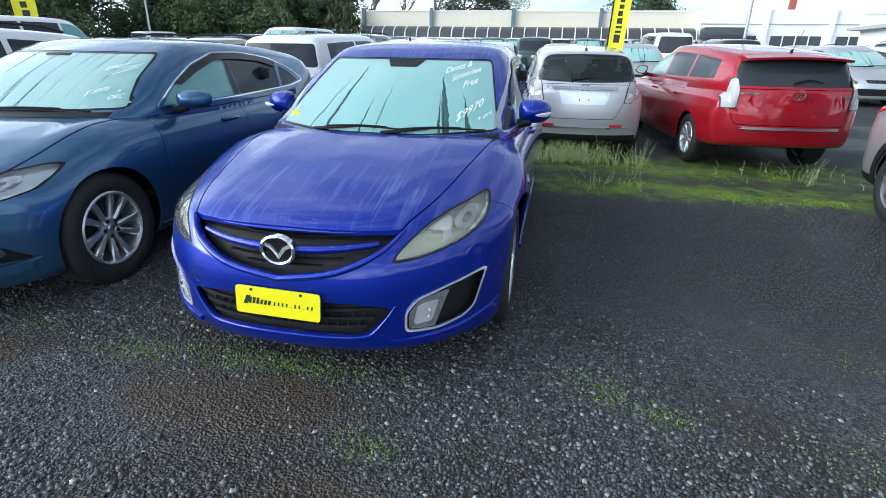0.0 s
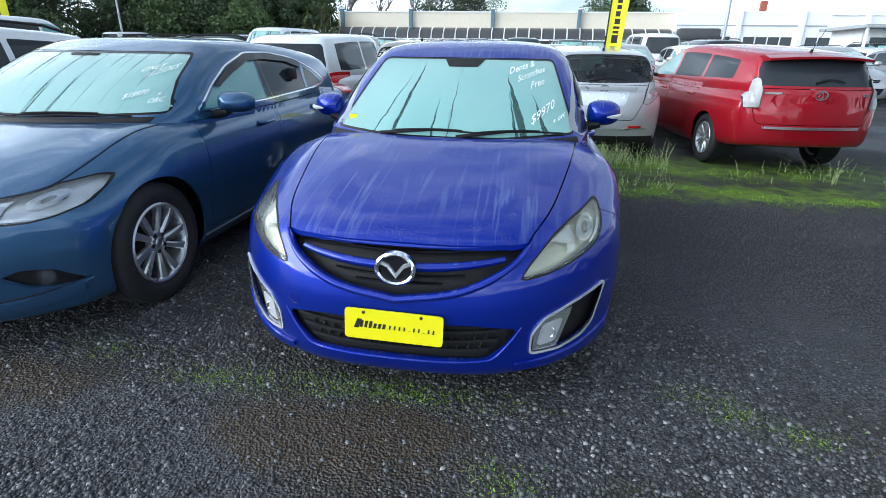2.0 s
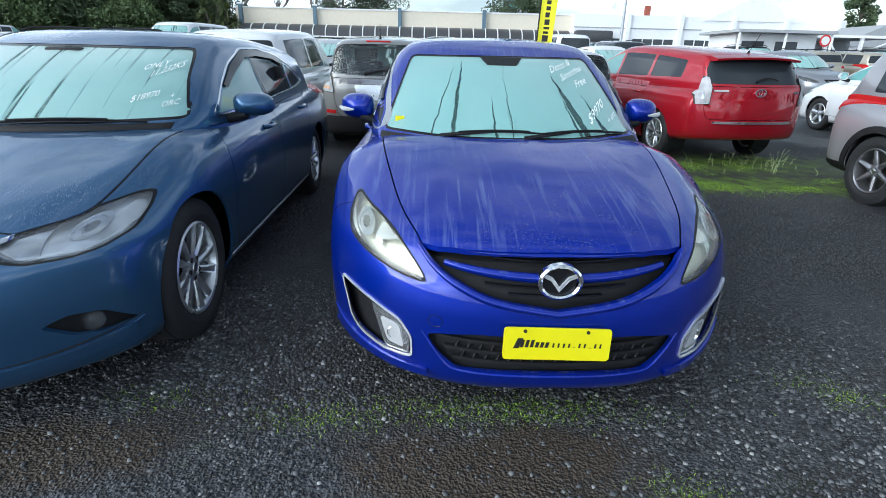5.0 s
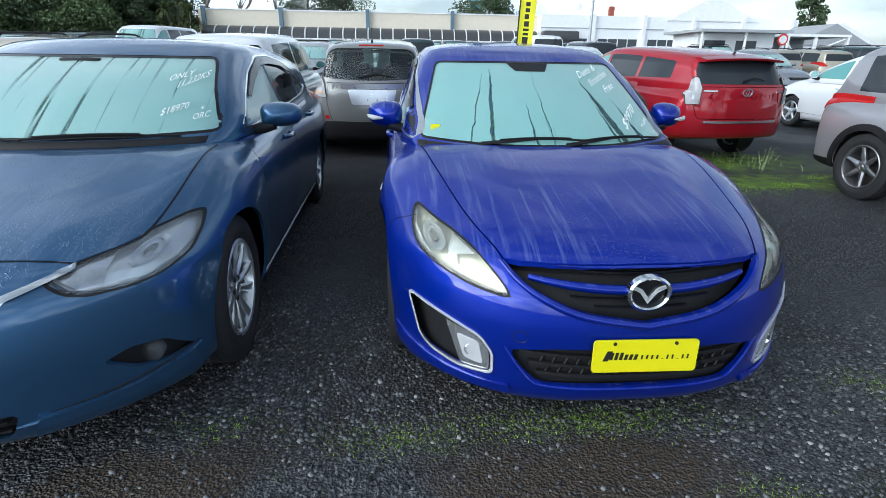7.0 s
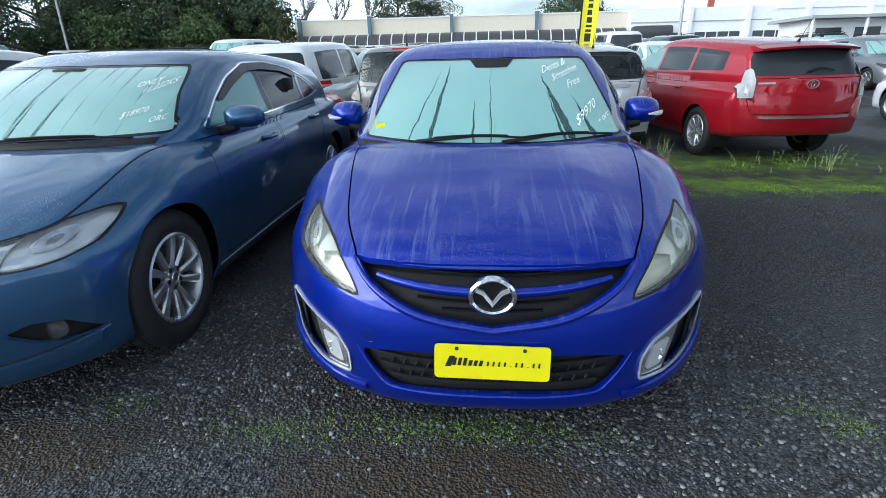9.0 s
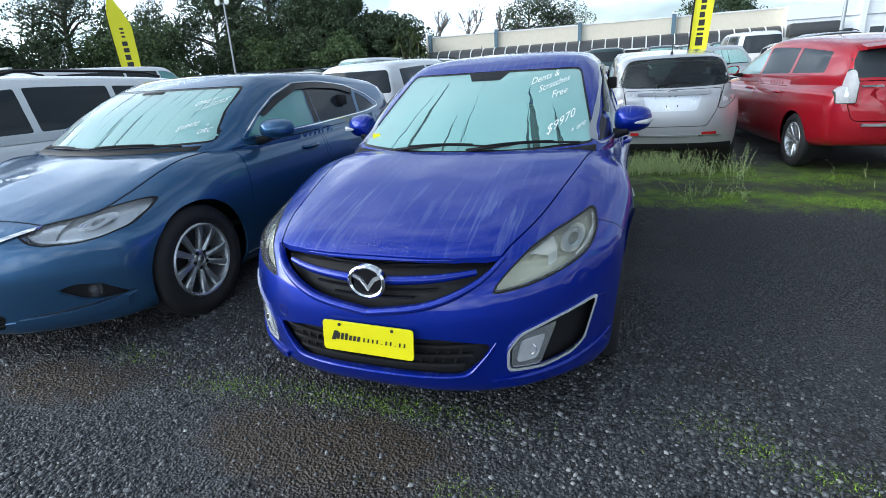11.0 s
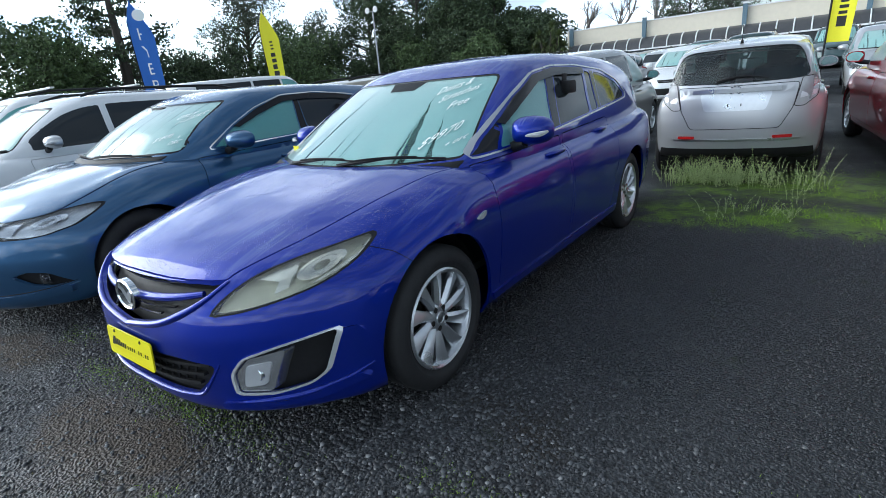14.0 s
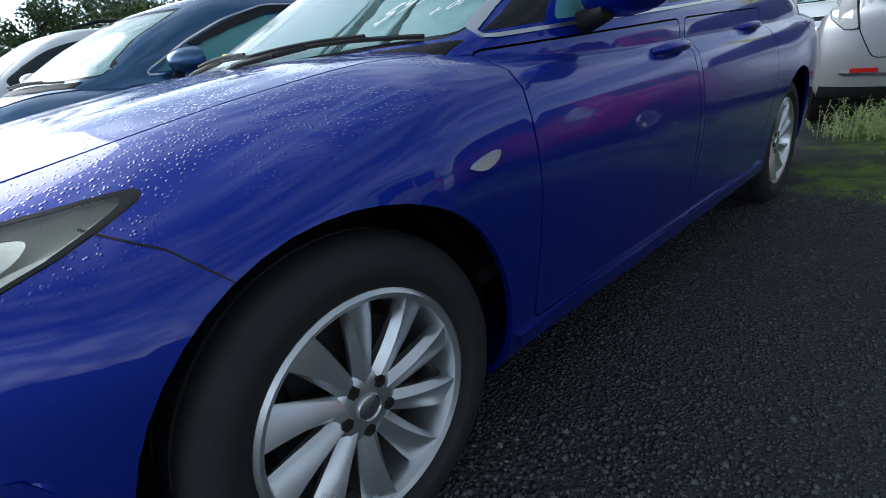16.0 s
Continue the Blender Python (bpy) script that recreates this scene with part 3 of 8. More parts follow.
    turned(b, [(-hwid * 0.55, 0.01), (-hwid * 0.55, rim - 0.03), (-hwid * 0.6, rim - 0.03), (-hwid * 0.6, 0.01)], 40)
    disc = bpy.data.meshes.new("brake_disc")
    bmesh.ops.recalc_face_normals(b, faces=b.faces)
    b.to_mesh(disc), b.free()
    # dark plug for a nut in its pocket; the pocket's shade is its colour
    b = bmesh.new()
    bmesh.ops.create_cone(b, segments=6, radius1=0.014, radius2=0.013, depth=0.02, cap_ends=True, matrix=Matrix.Rotation(math.pi / 2, 4, "Y"))
    nut = bpy.data.meshes.new("nut_pocket")
    b.to_mesh(nut), b.free()
    for me, mat in ((tyre, "rubber"), (rimm, "alloydark" if style == "cross" else "alloy"), (cap, "satin"), (disc, "disc"), (nut, "disc")):
        me.materials.append(M[mat])
        me.shade_smooth()
        me.set_sharp_from_angle(angle=radians(40))
    WHEELS[key] = (tyre, rimm, cap, disc, nut)
    return WHEELS[key]


def add_wheel(car, x, y, z, style, R, rim, width, spin=0.0, steer=0.0, nuts=False):
    tyre, rimm, cap, disc, nut = wheel_meshes(style, R, rim, width)
    w = fresh("wheel", tyre)
    w.parent = car
    w.matrix_basis = pose(x, y, z, 0, 0, (180 if x < 0 else 0) + steer) @ pose(0, 0, 0, spin)
    for name, me in (("rim", rimm),) if ROUGH["on"] else (("rim", rimm), ("centre_cap", cap), ("brake_disc", disc)):
        o = fresh(name, me)
        o.parent = w
    if nuts:
        for i in range(5):
            a = 2 * math.pi * (i + 0.5) / 5
            o = fresh("nut_pocket", nut)
            o.parent = w
            o.location = (width / 2 * 0.86 - 0.028, 0.049 * math.cos(a), 0.049 * math.sin(a))
    return w


class Car:
    """A car body cut out of two lofted solids; windows, lamps and panels are cut from the same skin."""
    def __init__(self, s, name, label, m, group=""):
        self.s = s
        self.ob = thing(name, label, s.get("category", "car"), m, group)
        self.low, self.cab = Shape(lower_rings(s)), Shape(cabin_rings(s))
        self.shapes = (self.low, self.cab)
        skin = 0.015
        outer = csg(self.low.solid(), self.cab.solid(), "UNION")
        inner = csg(self.low.solid(-skin), self.cab.solid(-skin), "UNION")
        self.shell = csg(outer, inner, "DIFFERENCE")
        self.skins, self.made = {}, {}
        self.cuts = {"x": [], "y": [], "z": []}
        for y in (s["wf"], s["wr"]):
            for sg in (1, -1):
                ring = [(y + s["arch"] * math.cos(a), s["hub"] + s["arch"] * math.sin(a)) for a in np.linspace(0, 2 * math.pi, 48, endpoint=False)]
                lo, hi = sorted((sg * (s["W"] - 0.30), sg * 1.4))
                self.cuts["x"].append(prism(ring, "x", lo, hi))
                if ROUGH["on"]:
                    continue
                b = bmesh.new()
                arc = np.linspace(-0.5, math.pi + 0.5, 28)
                rows = [[b.verts.new((sg * xx, y + (s["arch"] + rr) * math.cos(a), s["hub"] + (s["arch"] + rr) * math.sin(a))) for a in arc] for xx, rr in ((s["W"] - 0.11, 0.004), (s["W"] - 0.34, 0.004), (s["W"] - 0.34, -0.25))]
                for p, q in zip(rows, rows[1:]):
                    for i in range(len(arc) - 1):
                        b.faces.new((p[i], p[i + 1], q[i + 1], q[i]))
                part("wheel_arch_liner", b, M["plastic"], self.ob)
        self.paint = M[s["paint"]]

    def skin(self, out, inn, shape):
        key = (out, inn, shape is self.low)
        if key not in self.skins:
            self.skins[key] = shape.skin(out, inn)
        return self.skins[key]

    def cut(self, poly, axis, lo, hi):
        self.cuts[axis].append(prism(poly, axis, lo, hi))

    def piece(self, out, inn, shape, poly, axis, lo, hi):
        """The part of the skin, out metres proud and inn deep, inside an outline; mirrored pieces are made once."""
        q, flip = [tuple(p) for p in poly], False
        if axis == "x" and hi <= 0:
            lo, hi, flip = -hi, -lo, True
        elif axis == "y" and max(p[0] for p in q) < 0:
            q, flip = mirrored(q), True
        key = (out, inn, shape is self.low, axis, lo, hi, tuple((round(a, 4), round(b, 4)) for a, b in q))
        if key not in self.made:
            self.made[key] = csg(self.skin(out, inn, shape), prism(q, axis, lo, hi), "INTERSECT")
        return flipped(self.made[key]) if flip else self.made[key].copy()

    def panel(self, name, poly, axis, lo, hi, gap=0.0035, label=""):
        """A painted panel parted from the shell by a real gap."""
        me = csg(self.shell, prism(grown(poly, -gap / 2), axis, lo, hi), "INTERSECT")
        self.cut(grown(poly, gap / 2), axis, lo, hi)
        return part(name, dressed(me, self.shapes), self.paint, self.ob, label)

    def pane(self, name, poly, axis, lo, hi, mat, shape=None, out=-0.004, inn=0.008, cut=True, over=0.012, label="", parent=None):
        """A piece of glass or lens set in the skin, with the opening cut behind it."""
        shape = shape or self.cab
        me = self.piece(out, inn, shape, grown(poly, over) if over else poly, axis, lo, hi)
        if cut:
            self.cut(poly, axis, lo, hi)
        return part(name, dressed(me, (shape,)), M[mat] if isinstance(mat, str) else mat, parent or self.ob, label)

    def band(self, name, poly, axis, lo, hi, mat, width, shape=None, out=0.004, inn=0.006, label="", parent=None):
        """A trim strip that runs round an outline."""
        shape = shape or self.cab
        ring = csg(prism(grown(poly, width), axis, lo, hi), prism(poly, axis, lo - 0.1, hi + 0.1), "DIFFERENCE")
        me = csg(self.skin(out, inn, shape), ring, "INTERSECT")
        return part(name, dressed(me, (shape,)), M[mat], parent or self.ob, label)

    def finish(self):
        for group in self.cuts.values():
            if group:
                self.shell = csg(self.shell, joined(group), "DIFFERENCE")
        return part("body", dressed(self.shell, self.shapes), self.paint, self.ob)


def strip(bm, pts, w, t=0.006):
    """A flat bar through points, w high and t thick along y."""
    rings = []
    for p in pts:
        x, y, z = p
        rings.append([bm.verts.new((x, y - t, z - w / 2)), bm.verts.new((x, y - t, z + w / 2)), bm.verts.new((x, y + t, z + w / 2)), bm.verts.new((x, y + t, z - w / 2))])
    for a, b in zip(rings, rings[1:]):
        for i in range(4):
            bm.faces.new((a[i], a[(i + 1) % 4], b[(i + 1) % 4], b[i]))
    bm.faces.new(rings[0]), bm.faces.new(rings[-1])


def mirror_unit(car, x, y, z, sg, paintname, size=(0.20, 0.10, 0.135), blinker=True):
    """A door mirror: painted shell, glass, stalk and indicator strip."""
    sx, sy, sz = size
    rings = []
    for t in np.linspace(0, 1, 14):
        d = -sy * 0.62 + sy * 1.0 * t
        k = math.sqrt(max(0.02, 1 - (1 - t) ** 2.2))
        rings.append([(x + sg * (sx * 0.5 * k * np.sign(math.cos(a)) * abs(math.cos(a)) ** 0.62 + sx * 0.5), y + d + 0.05 * (math.cos(a) * k + 1) * 0.5, z + sz * 0.5 * k * np.sign(math.sin(a)) * abs(math.sin(a)) ** 0.62 * (1 - 0.22 * max(0, math.cos(a)))) for a in np.linspace(0, 2 * math.pi, 28, endpoint=False)])
    b = bmesh.new()
    rv = [[b.verts.new(p) for p in r] for r in rings]
    for p, q in zip(rv, rv[1:]):
        for i in range(28):
            b.faces.new((p[i], p[(i + 1) % 28], q[(i + 1) % 28], q[i]))
    b.faces.new(rv[0]), b.faces.new(rv[-1])
    mir = part("door_mirror", b, M[paintname], car)
    if ROUGH["on"]:
        return mir
    b = bmesh.new()
    n = 24
    g = [b.verts.new((x + sg * (sx * 0.46 * math.cos(a) + sx * 0.5), y + sy * 0.40 + 0.05 * (math.cos(a) + 1) * 0.5, z + sz * 0.43 * math.sin(a))) for a in np.linspace(0, 2 * math.pi, n, endpoint=False)]
    r = bmesh.ops.extrude_face_region(b, geom=[b.faces.new(g)])
    bmesh.ops.translate(b, vec=(0, -0.012, 0), verts=[v for v in r["geom"] if isinstance(v, bmesh.types.BMVert)])
    part("mirror_glass", b, M["chrome"], mir)
    b = bmesh.new()
    tube(b, [(x - sg * 0.06, y + 0.02, z - sz * 0.62), (x + sg * 0.02, y + 0.01, z - sz * 0.50), (x + sg * 0.08, y + 0.0, z - sz * 0.38)], [0.028, 0.03, 0.026], 10)
    part("mirror_stalk", b, M["plastic"], mir)
    if not blinker:
        return mir
    b = bmesh.new()
    tube(b, along([(x + sg * sx * 0.55, y - sy * 0.50, z - sz * 0.10), (x + sg * sx * 0.85, y - sy * 0.30, z - sz * 0.08), (x + sg * sx * 1.0, y + sy * 0.10, z - sz * 0.02)], 8), [0.004, 0.008, 0.011, 0.013, 0.014, 0.013, 0.010, 0.006], 8)
    part("mirror_indicator", b, M["lenswhite"], mir)
    return mir


def chalk(c, text, x, z, size, slope=0.0, squeeze=0.8):
    """Marker writing on the outside of the windscreen."""
    cu = bpy.data.curves.new("text", "FONT")
    cu.body, cu.size, cu.resolution_u = text, size, 2
    tmp = new("tmp_text", cu)
    dg = bpy.context.evaluated_depsgraph_get()
    me = bpy.data.meshes.new_from_object(tmp.evaluated_get(dg))
    bpy.data.objects.remove(tmp)
    bm = bmesh.new()
    bm.from_mesh(me)
    bmesh.ops.triangulate(bm, faces=bm.faces)
    bmesh.ops.subdivide_edges(bm, edges=[e for e in bm.edges if e.calc_length() > 0.012], cuts=1)
    for v in bm.verts:
        px, pz = x + v.co.x * squeeze, z + v.co.y + slope * v.co.x
        hit = c.cab.meet((px, 0.2, pz), (0, 1, 0))
        v.co = (px, (hit.y if hit else 1.6) - 0.004, pz)
    return part("marker_writing", bm, M["chalk"], c.ob, "white marker writing")


def lamp_optics(c, lamp, sg, spots):
    """Round reflectors just behind a lamp's lens: bright bowl, dark ring and bright eye, and a ridge between them."""
    for cx, cz, r in spots:
        for nm, r1, r0, mat, d in (("reflector_ring", r, r * 0.80, "chrome", 0.010), ("reflector_bowl", r * 0.78, r * 0.42, "podgrey", 0.013), ("projector_eye", r * 0.40, 0, "lensclear", 0.010)):
            ring = [(cx + r1 * math.cos(a), cz + 0.85 * r1 * math.sin(a)) for a in np.linspace(0, 2 * math.pi, 24, endpoint=False)]
            if r0:
                hole = [(cx + r0 * math.cos(a), cz + 0.85 * r0 * math.sin(a)) for a in np.linspace(0, 2 * math.pi, 24, endpoint=False)]
                pr = csg(prism(ring, "y", -0.2, 1.1), prism(hole, "y", -0.3, 1.2), "DIFFERENCE")
                key = ("ring", cx, cz, nm)
                if key not in c.made:
                    c.made[key] = csg(c.skin(-d, d + 0.006, c.low), pr, "INTERSECT")
                me = flipped(c.made[key]) if sg < 0 else c.made[key].copy()
            else:
                me = c.piece(-d, d + 0.006, c.low, ring if sg > 0 else mirrored(ring), "y", -0.2, 1.1)
            part(nm, dressed(me, (c.low,), 0.03), M[mat], lamp)

# ---- ground ----
def rise(y):
    """The yard climbs gently behind the first row."""
    return 0.030 * 0.8 * np.log1p(np.exp((np.minimum(y, 200.0) - 3.9) / 0.8))


EARTH = ((-0.18, -0.02, 0.62, 0.25), (-1.70, 0.06, 0.42, 0.20), (0.40, -0.42, 0.30, 0.12))


def ground_sheet():
    xs = np.concatenate([np.linspace(-400, -14, 14), np.linspace(-12, 12, 60), np.linspace(14, 400, 14)])
    ys = np.concatenate([np.linspace(-300, -9, 10), np.linspace(-8, 16, 70), np.linspace(18, 60, 16), np.linspace(75, 600, 10)])
    verts = [(x, y, rise(y)) for y in ys for x in xs]
    n = len(xs)
    faces = [(j * n + i, j * n + i + 1, (j + 1) * n + i + 1, (j + 1) * n + i) for j in range(len(ys) - 1) for i in range(n - 1)]
    me = mesh_of("ground", verts, faces)
    me.shade_smooth()
    m = Mat("dark_gravel", (0.05, 0.05, 0.052), 0.75)
    c1, d1 = m.cells(80.0, out="Color"), m.cells(80.0)
    d2 = m.cells(120.0)
    tone = m.n.new("ShaderNodeRGBToBW")
    m.l.new(c1, tone.inputs[0])
    stones = m.mix(m.ramp(tone.outputs[0], 0.25, 0.85), (0.018, 0.019, 0.021), (0.110, 0.115, 0.122))
    soil = m.mix(m.noise(24, 4), (0.018, 0.014, 0.010), (0.045, 0.034, 0.024))
    bare = m.ramp(m.noise(0.85, 6, 0.6), 0.50, 0.60)
    base = m.mix(m.math("MULTIPLY", bare, 0.75), stones, soil)
    # trodden brown earth in front of the wagon
    rough_edge = m.math("MULTIPLY", m.math("SUBTRACT", m.noise(3.0, 6, 0.65), 0.5), 3.0)
    earth = 0.0
    for cx, cy, sx, sy in EARTH:
        ex, ey = m.math("SUBTRACT", m.axis("X"), cx), m.math("SUBTRACT", m.axis("Y"), cy)
        dist = m.math("ADD", m.math("POWER", m.math("DIVIDE", ex, sx), 2), m.math("POWER", m.math("DIVIDE", ey, sy), 2))
        patch = m.math("MULTIPLY", m.ramp(m.math("ADD", dist, rough_edge), 0.35, 1.0, (1, 1, 1), (0, 0, 0)), 0.9)
        earth = m.math("MAXIMUM", earth, patch)
    # finer, darker chippings from beside the wagon towards the rear, ragged at the edge
    fine_dark = m.math("ADD", m.math("MULTIPLY", m.math("SUBTRACT", m.axis("X"), 1.0), 0.25), m.math("MULTIPLY", m.math("SUBTRACT", m.axis("Y"), 0.75), 1.1))
    fine_dark = m.ramp(m.math("ADD", fine_dark, m.math("MULTIPLY", rough_edge, 0.7)), 0.0, 0.9)
    base = m.mix(m.math("MULTIPLY", fine_dark, 0.88), base, m.mix(m.cells(260.0, out="Color"), (0.013, 0.014, 0.016), (0.046, 0.048, 0.052)))
    base = m.mix(earth, base, m.mix(m.noise(18, 5), (0.026, 0.018, 0.011), (0.082, 0.058, 0.036)))
    moss = m.ramp(m.noise(1.9, 8, 0.7), 0.60, 0.68)
    base = m.mix(m.math("MULTIPLY", moss, 0.4), base, (0.035, 0.055, 0.012))
    # two mossy strips behind the wagon, ragged at the edges
    gx, gy = m.axis("X"), m.axis("Y")
    rag = m.math("MULTIPLY", m.math("SUBTRACT", m.noise(3.2, 6, 0.65), 0.5), 1.5)
    gy2 = m.math("ADD", gy, rag)
    def bandmask(mid, half, soft):
        d = m.math("ABSOLUTE", m.math("SUBTRACT", gy2, mid), 0)
        return m.ramp(d, half, half + soft, (1, 1, 1), (0, 0, 0))
    sides = m.math("MULTIPLY", m.ramp(m.math("ADD", gx, rag), 0.75, 1.0), m.ramp(m.math("MULTIPLY", m.math("ADD", gx, rag), 0.1), 0.40, 0.56, (1, 1, 1), (0, 0, 0)))
    strips = m.math("MAXIMUM", bandmask(4.22, 0.22, 0.28), m.math("MULTIPLY", bandmask(5.50, 0.36, 0.35), 0.9))
    olive = m.math("MULTIPLY", m.math("MULTIPLY", bandmask(4.9, 0.75, 0.4), sides), m.ramp(m.noise(5.0, 6, 0.7), 0.38, 0.60))
    base = m.mix(m.math("MULTIPLY", olive, 0.7), base, (0.040, 0.055, 0.012))
    green = m.math("MULTIPLY", m.math("MULTIPLY", strips, sides), m.ramp(m.noise(4.0, 7, 0.75), 0.38, 0.56))
    base = m.mix(green, base, m.mix(m.noise(30, 4), (0.05, 0.10, 0.008), (0.22, 0.36, 0.03)))
    m.to(base, "Base Color")
    damp = m.ramp(m.noise(0.55, 4), 0.45, 0.62)
    m.to(m.ramp(damp, 0.0, 1.0, (0.8, 0.8, 0.8), (0.42, 0.42, 0.42)), "Roughness")
    m.bump(m.math("ADD", d1, m.math("MULTIPLY", d2, 0.6)), 0.9, 0.02)
    me.materials.append(m.m)
    tagged(new("ground", me), "dark wet gravel yard with moss and bare earth patches", "ground", kind="structure")


ground_sheet()

# ---- the violet-blue wagon ----
def haunch(y, half):
    """Raised front wings and a crease along the bonnet's edge."""
    x = half[:, 0]
    g = math.exp(-((y - 0.85) / 0.42) ** 2)
    up = (half[:, 1] > 0.5)
    half[:, 1] += up * 0.018 * g * np.exp(-((x - 0.70) / 0.10) ** 2)
    hood = math.exp(-((y - 0.75) / 0.5) ** 2)
    half[:, 1] += up * 0.010 * hood * np.exp(-((x - 0.42) / 0.14) ** 2)
    for wy in (0.985, 3.71):
        ga = math.exp(-((y - wy) / 0.36) ** 2)
        half[:, 0] += 0.014 * ga * np.exp(-((half[:, 1] - 0.66) / 0.13) ** 2) * (x > 0.6)
    return half


wagon_spec = dict(
    paint="blue", category="car", W=0.895, y0=0.10, y1=4.80, n=90, m=38,
    top=curve((0.10, 0.50), (0.115, 0.57), (0.15, 0.645), (0.20, 0.705), (0.28, 0.745), (0.5, 0.805), (0.9, 0.885), (1.25, 0.935), (1.5, 0.945), (3.5, 0.98), (4.5, 1.0), (4.72, 0.97), (4.78, 0.85), (4.80, 0.65)),
    bot=curve((0.10, 0.45), (0.105, 0.34), (0.12, 0.235), (0.17, 0.185), (0.3, 0.17), (1.5, 0.185), (3.9, 0.20), (4.5, 0.24), (4.76, 0.36), (4.80, 0.5)),
    wide=curve((0.10, 0.815), (0.16, 0.850), (0.30, 0.880), (0.6, 0.894), (0.95, 0.892), (1.6, 0.88), (2.6, 0.888), (3.7, 0.888), (4.4, 0.85), (4.7, 0.79), (4.80, 0.72)),
    crown=curve((0.10, 0.02), (0.3, 0.055), (0.8, 0.064), (1.3, 0.06), (4.8, 0.05)),
    c=curve((0.10, 0.82), (0.5, 0.855), (1.0, 0.875), (1.5, 0.865), (4.8, 0.86)), cx=0.958, d=0.58, ex=0.985, e=0.25,
    bow=lambda q: 0.60 * np.abs(q) ** 3.0, fade=curve((0.10, 1.0), (0.5, 0.72), (1.0, 0.25), (1.35, 0.0), (4.8, 0.0)),
    rbow=lambda q: 0.30 * np.abs(q) ** 2.6, rfade=curve((0.0, 0.0), (4.0, 0.0), (4.5, 0.5), (4.8, 1.0)),
    bumps=(haunch,), g0=1.20, g1=4.74, gn=80, gm=30, belt=0.90, zmax=1.40,
    roof=curve((1.20, 0.915), (1.45, 1.055), (1.75, 1.215), (2.0, 1.335), (2.15, 1.39), (2.35, 1.432), (2.9, 1.465), (3.6, 1.445), (4.2, 1.395), (4.42, 1.36), (4.50, 1.31), (4.62, 1.15), (4.74, 0.95)),
    gbase=curve((1.20, 0.71), (1.5, 0.785), (2.0, 0.812), (3.5, 0.80), (4.3, 0.745), (4.74, 0.66)),
    gtop=curve((1.20, 0.58), (2.0, 0.605), (2.8, 0.62), (3.6, 0.60), (4.4, 0.54), (4.74, 0.52)),
    gbow=0.20, gfade=curve((1.2, 1.0), (1.9, 0.8), (2.5, 0.0), (4.8, 0.0)), grbow=0.12, grfade=curve((1.2, 0.0), (4.0, 0.0), (4.74, 1.0)),
    wf=0.985, wr=3.71, hub=0.322, arch=0.376)


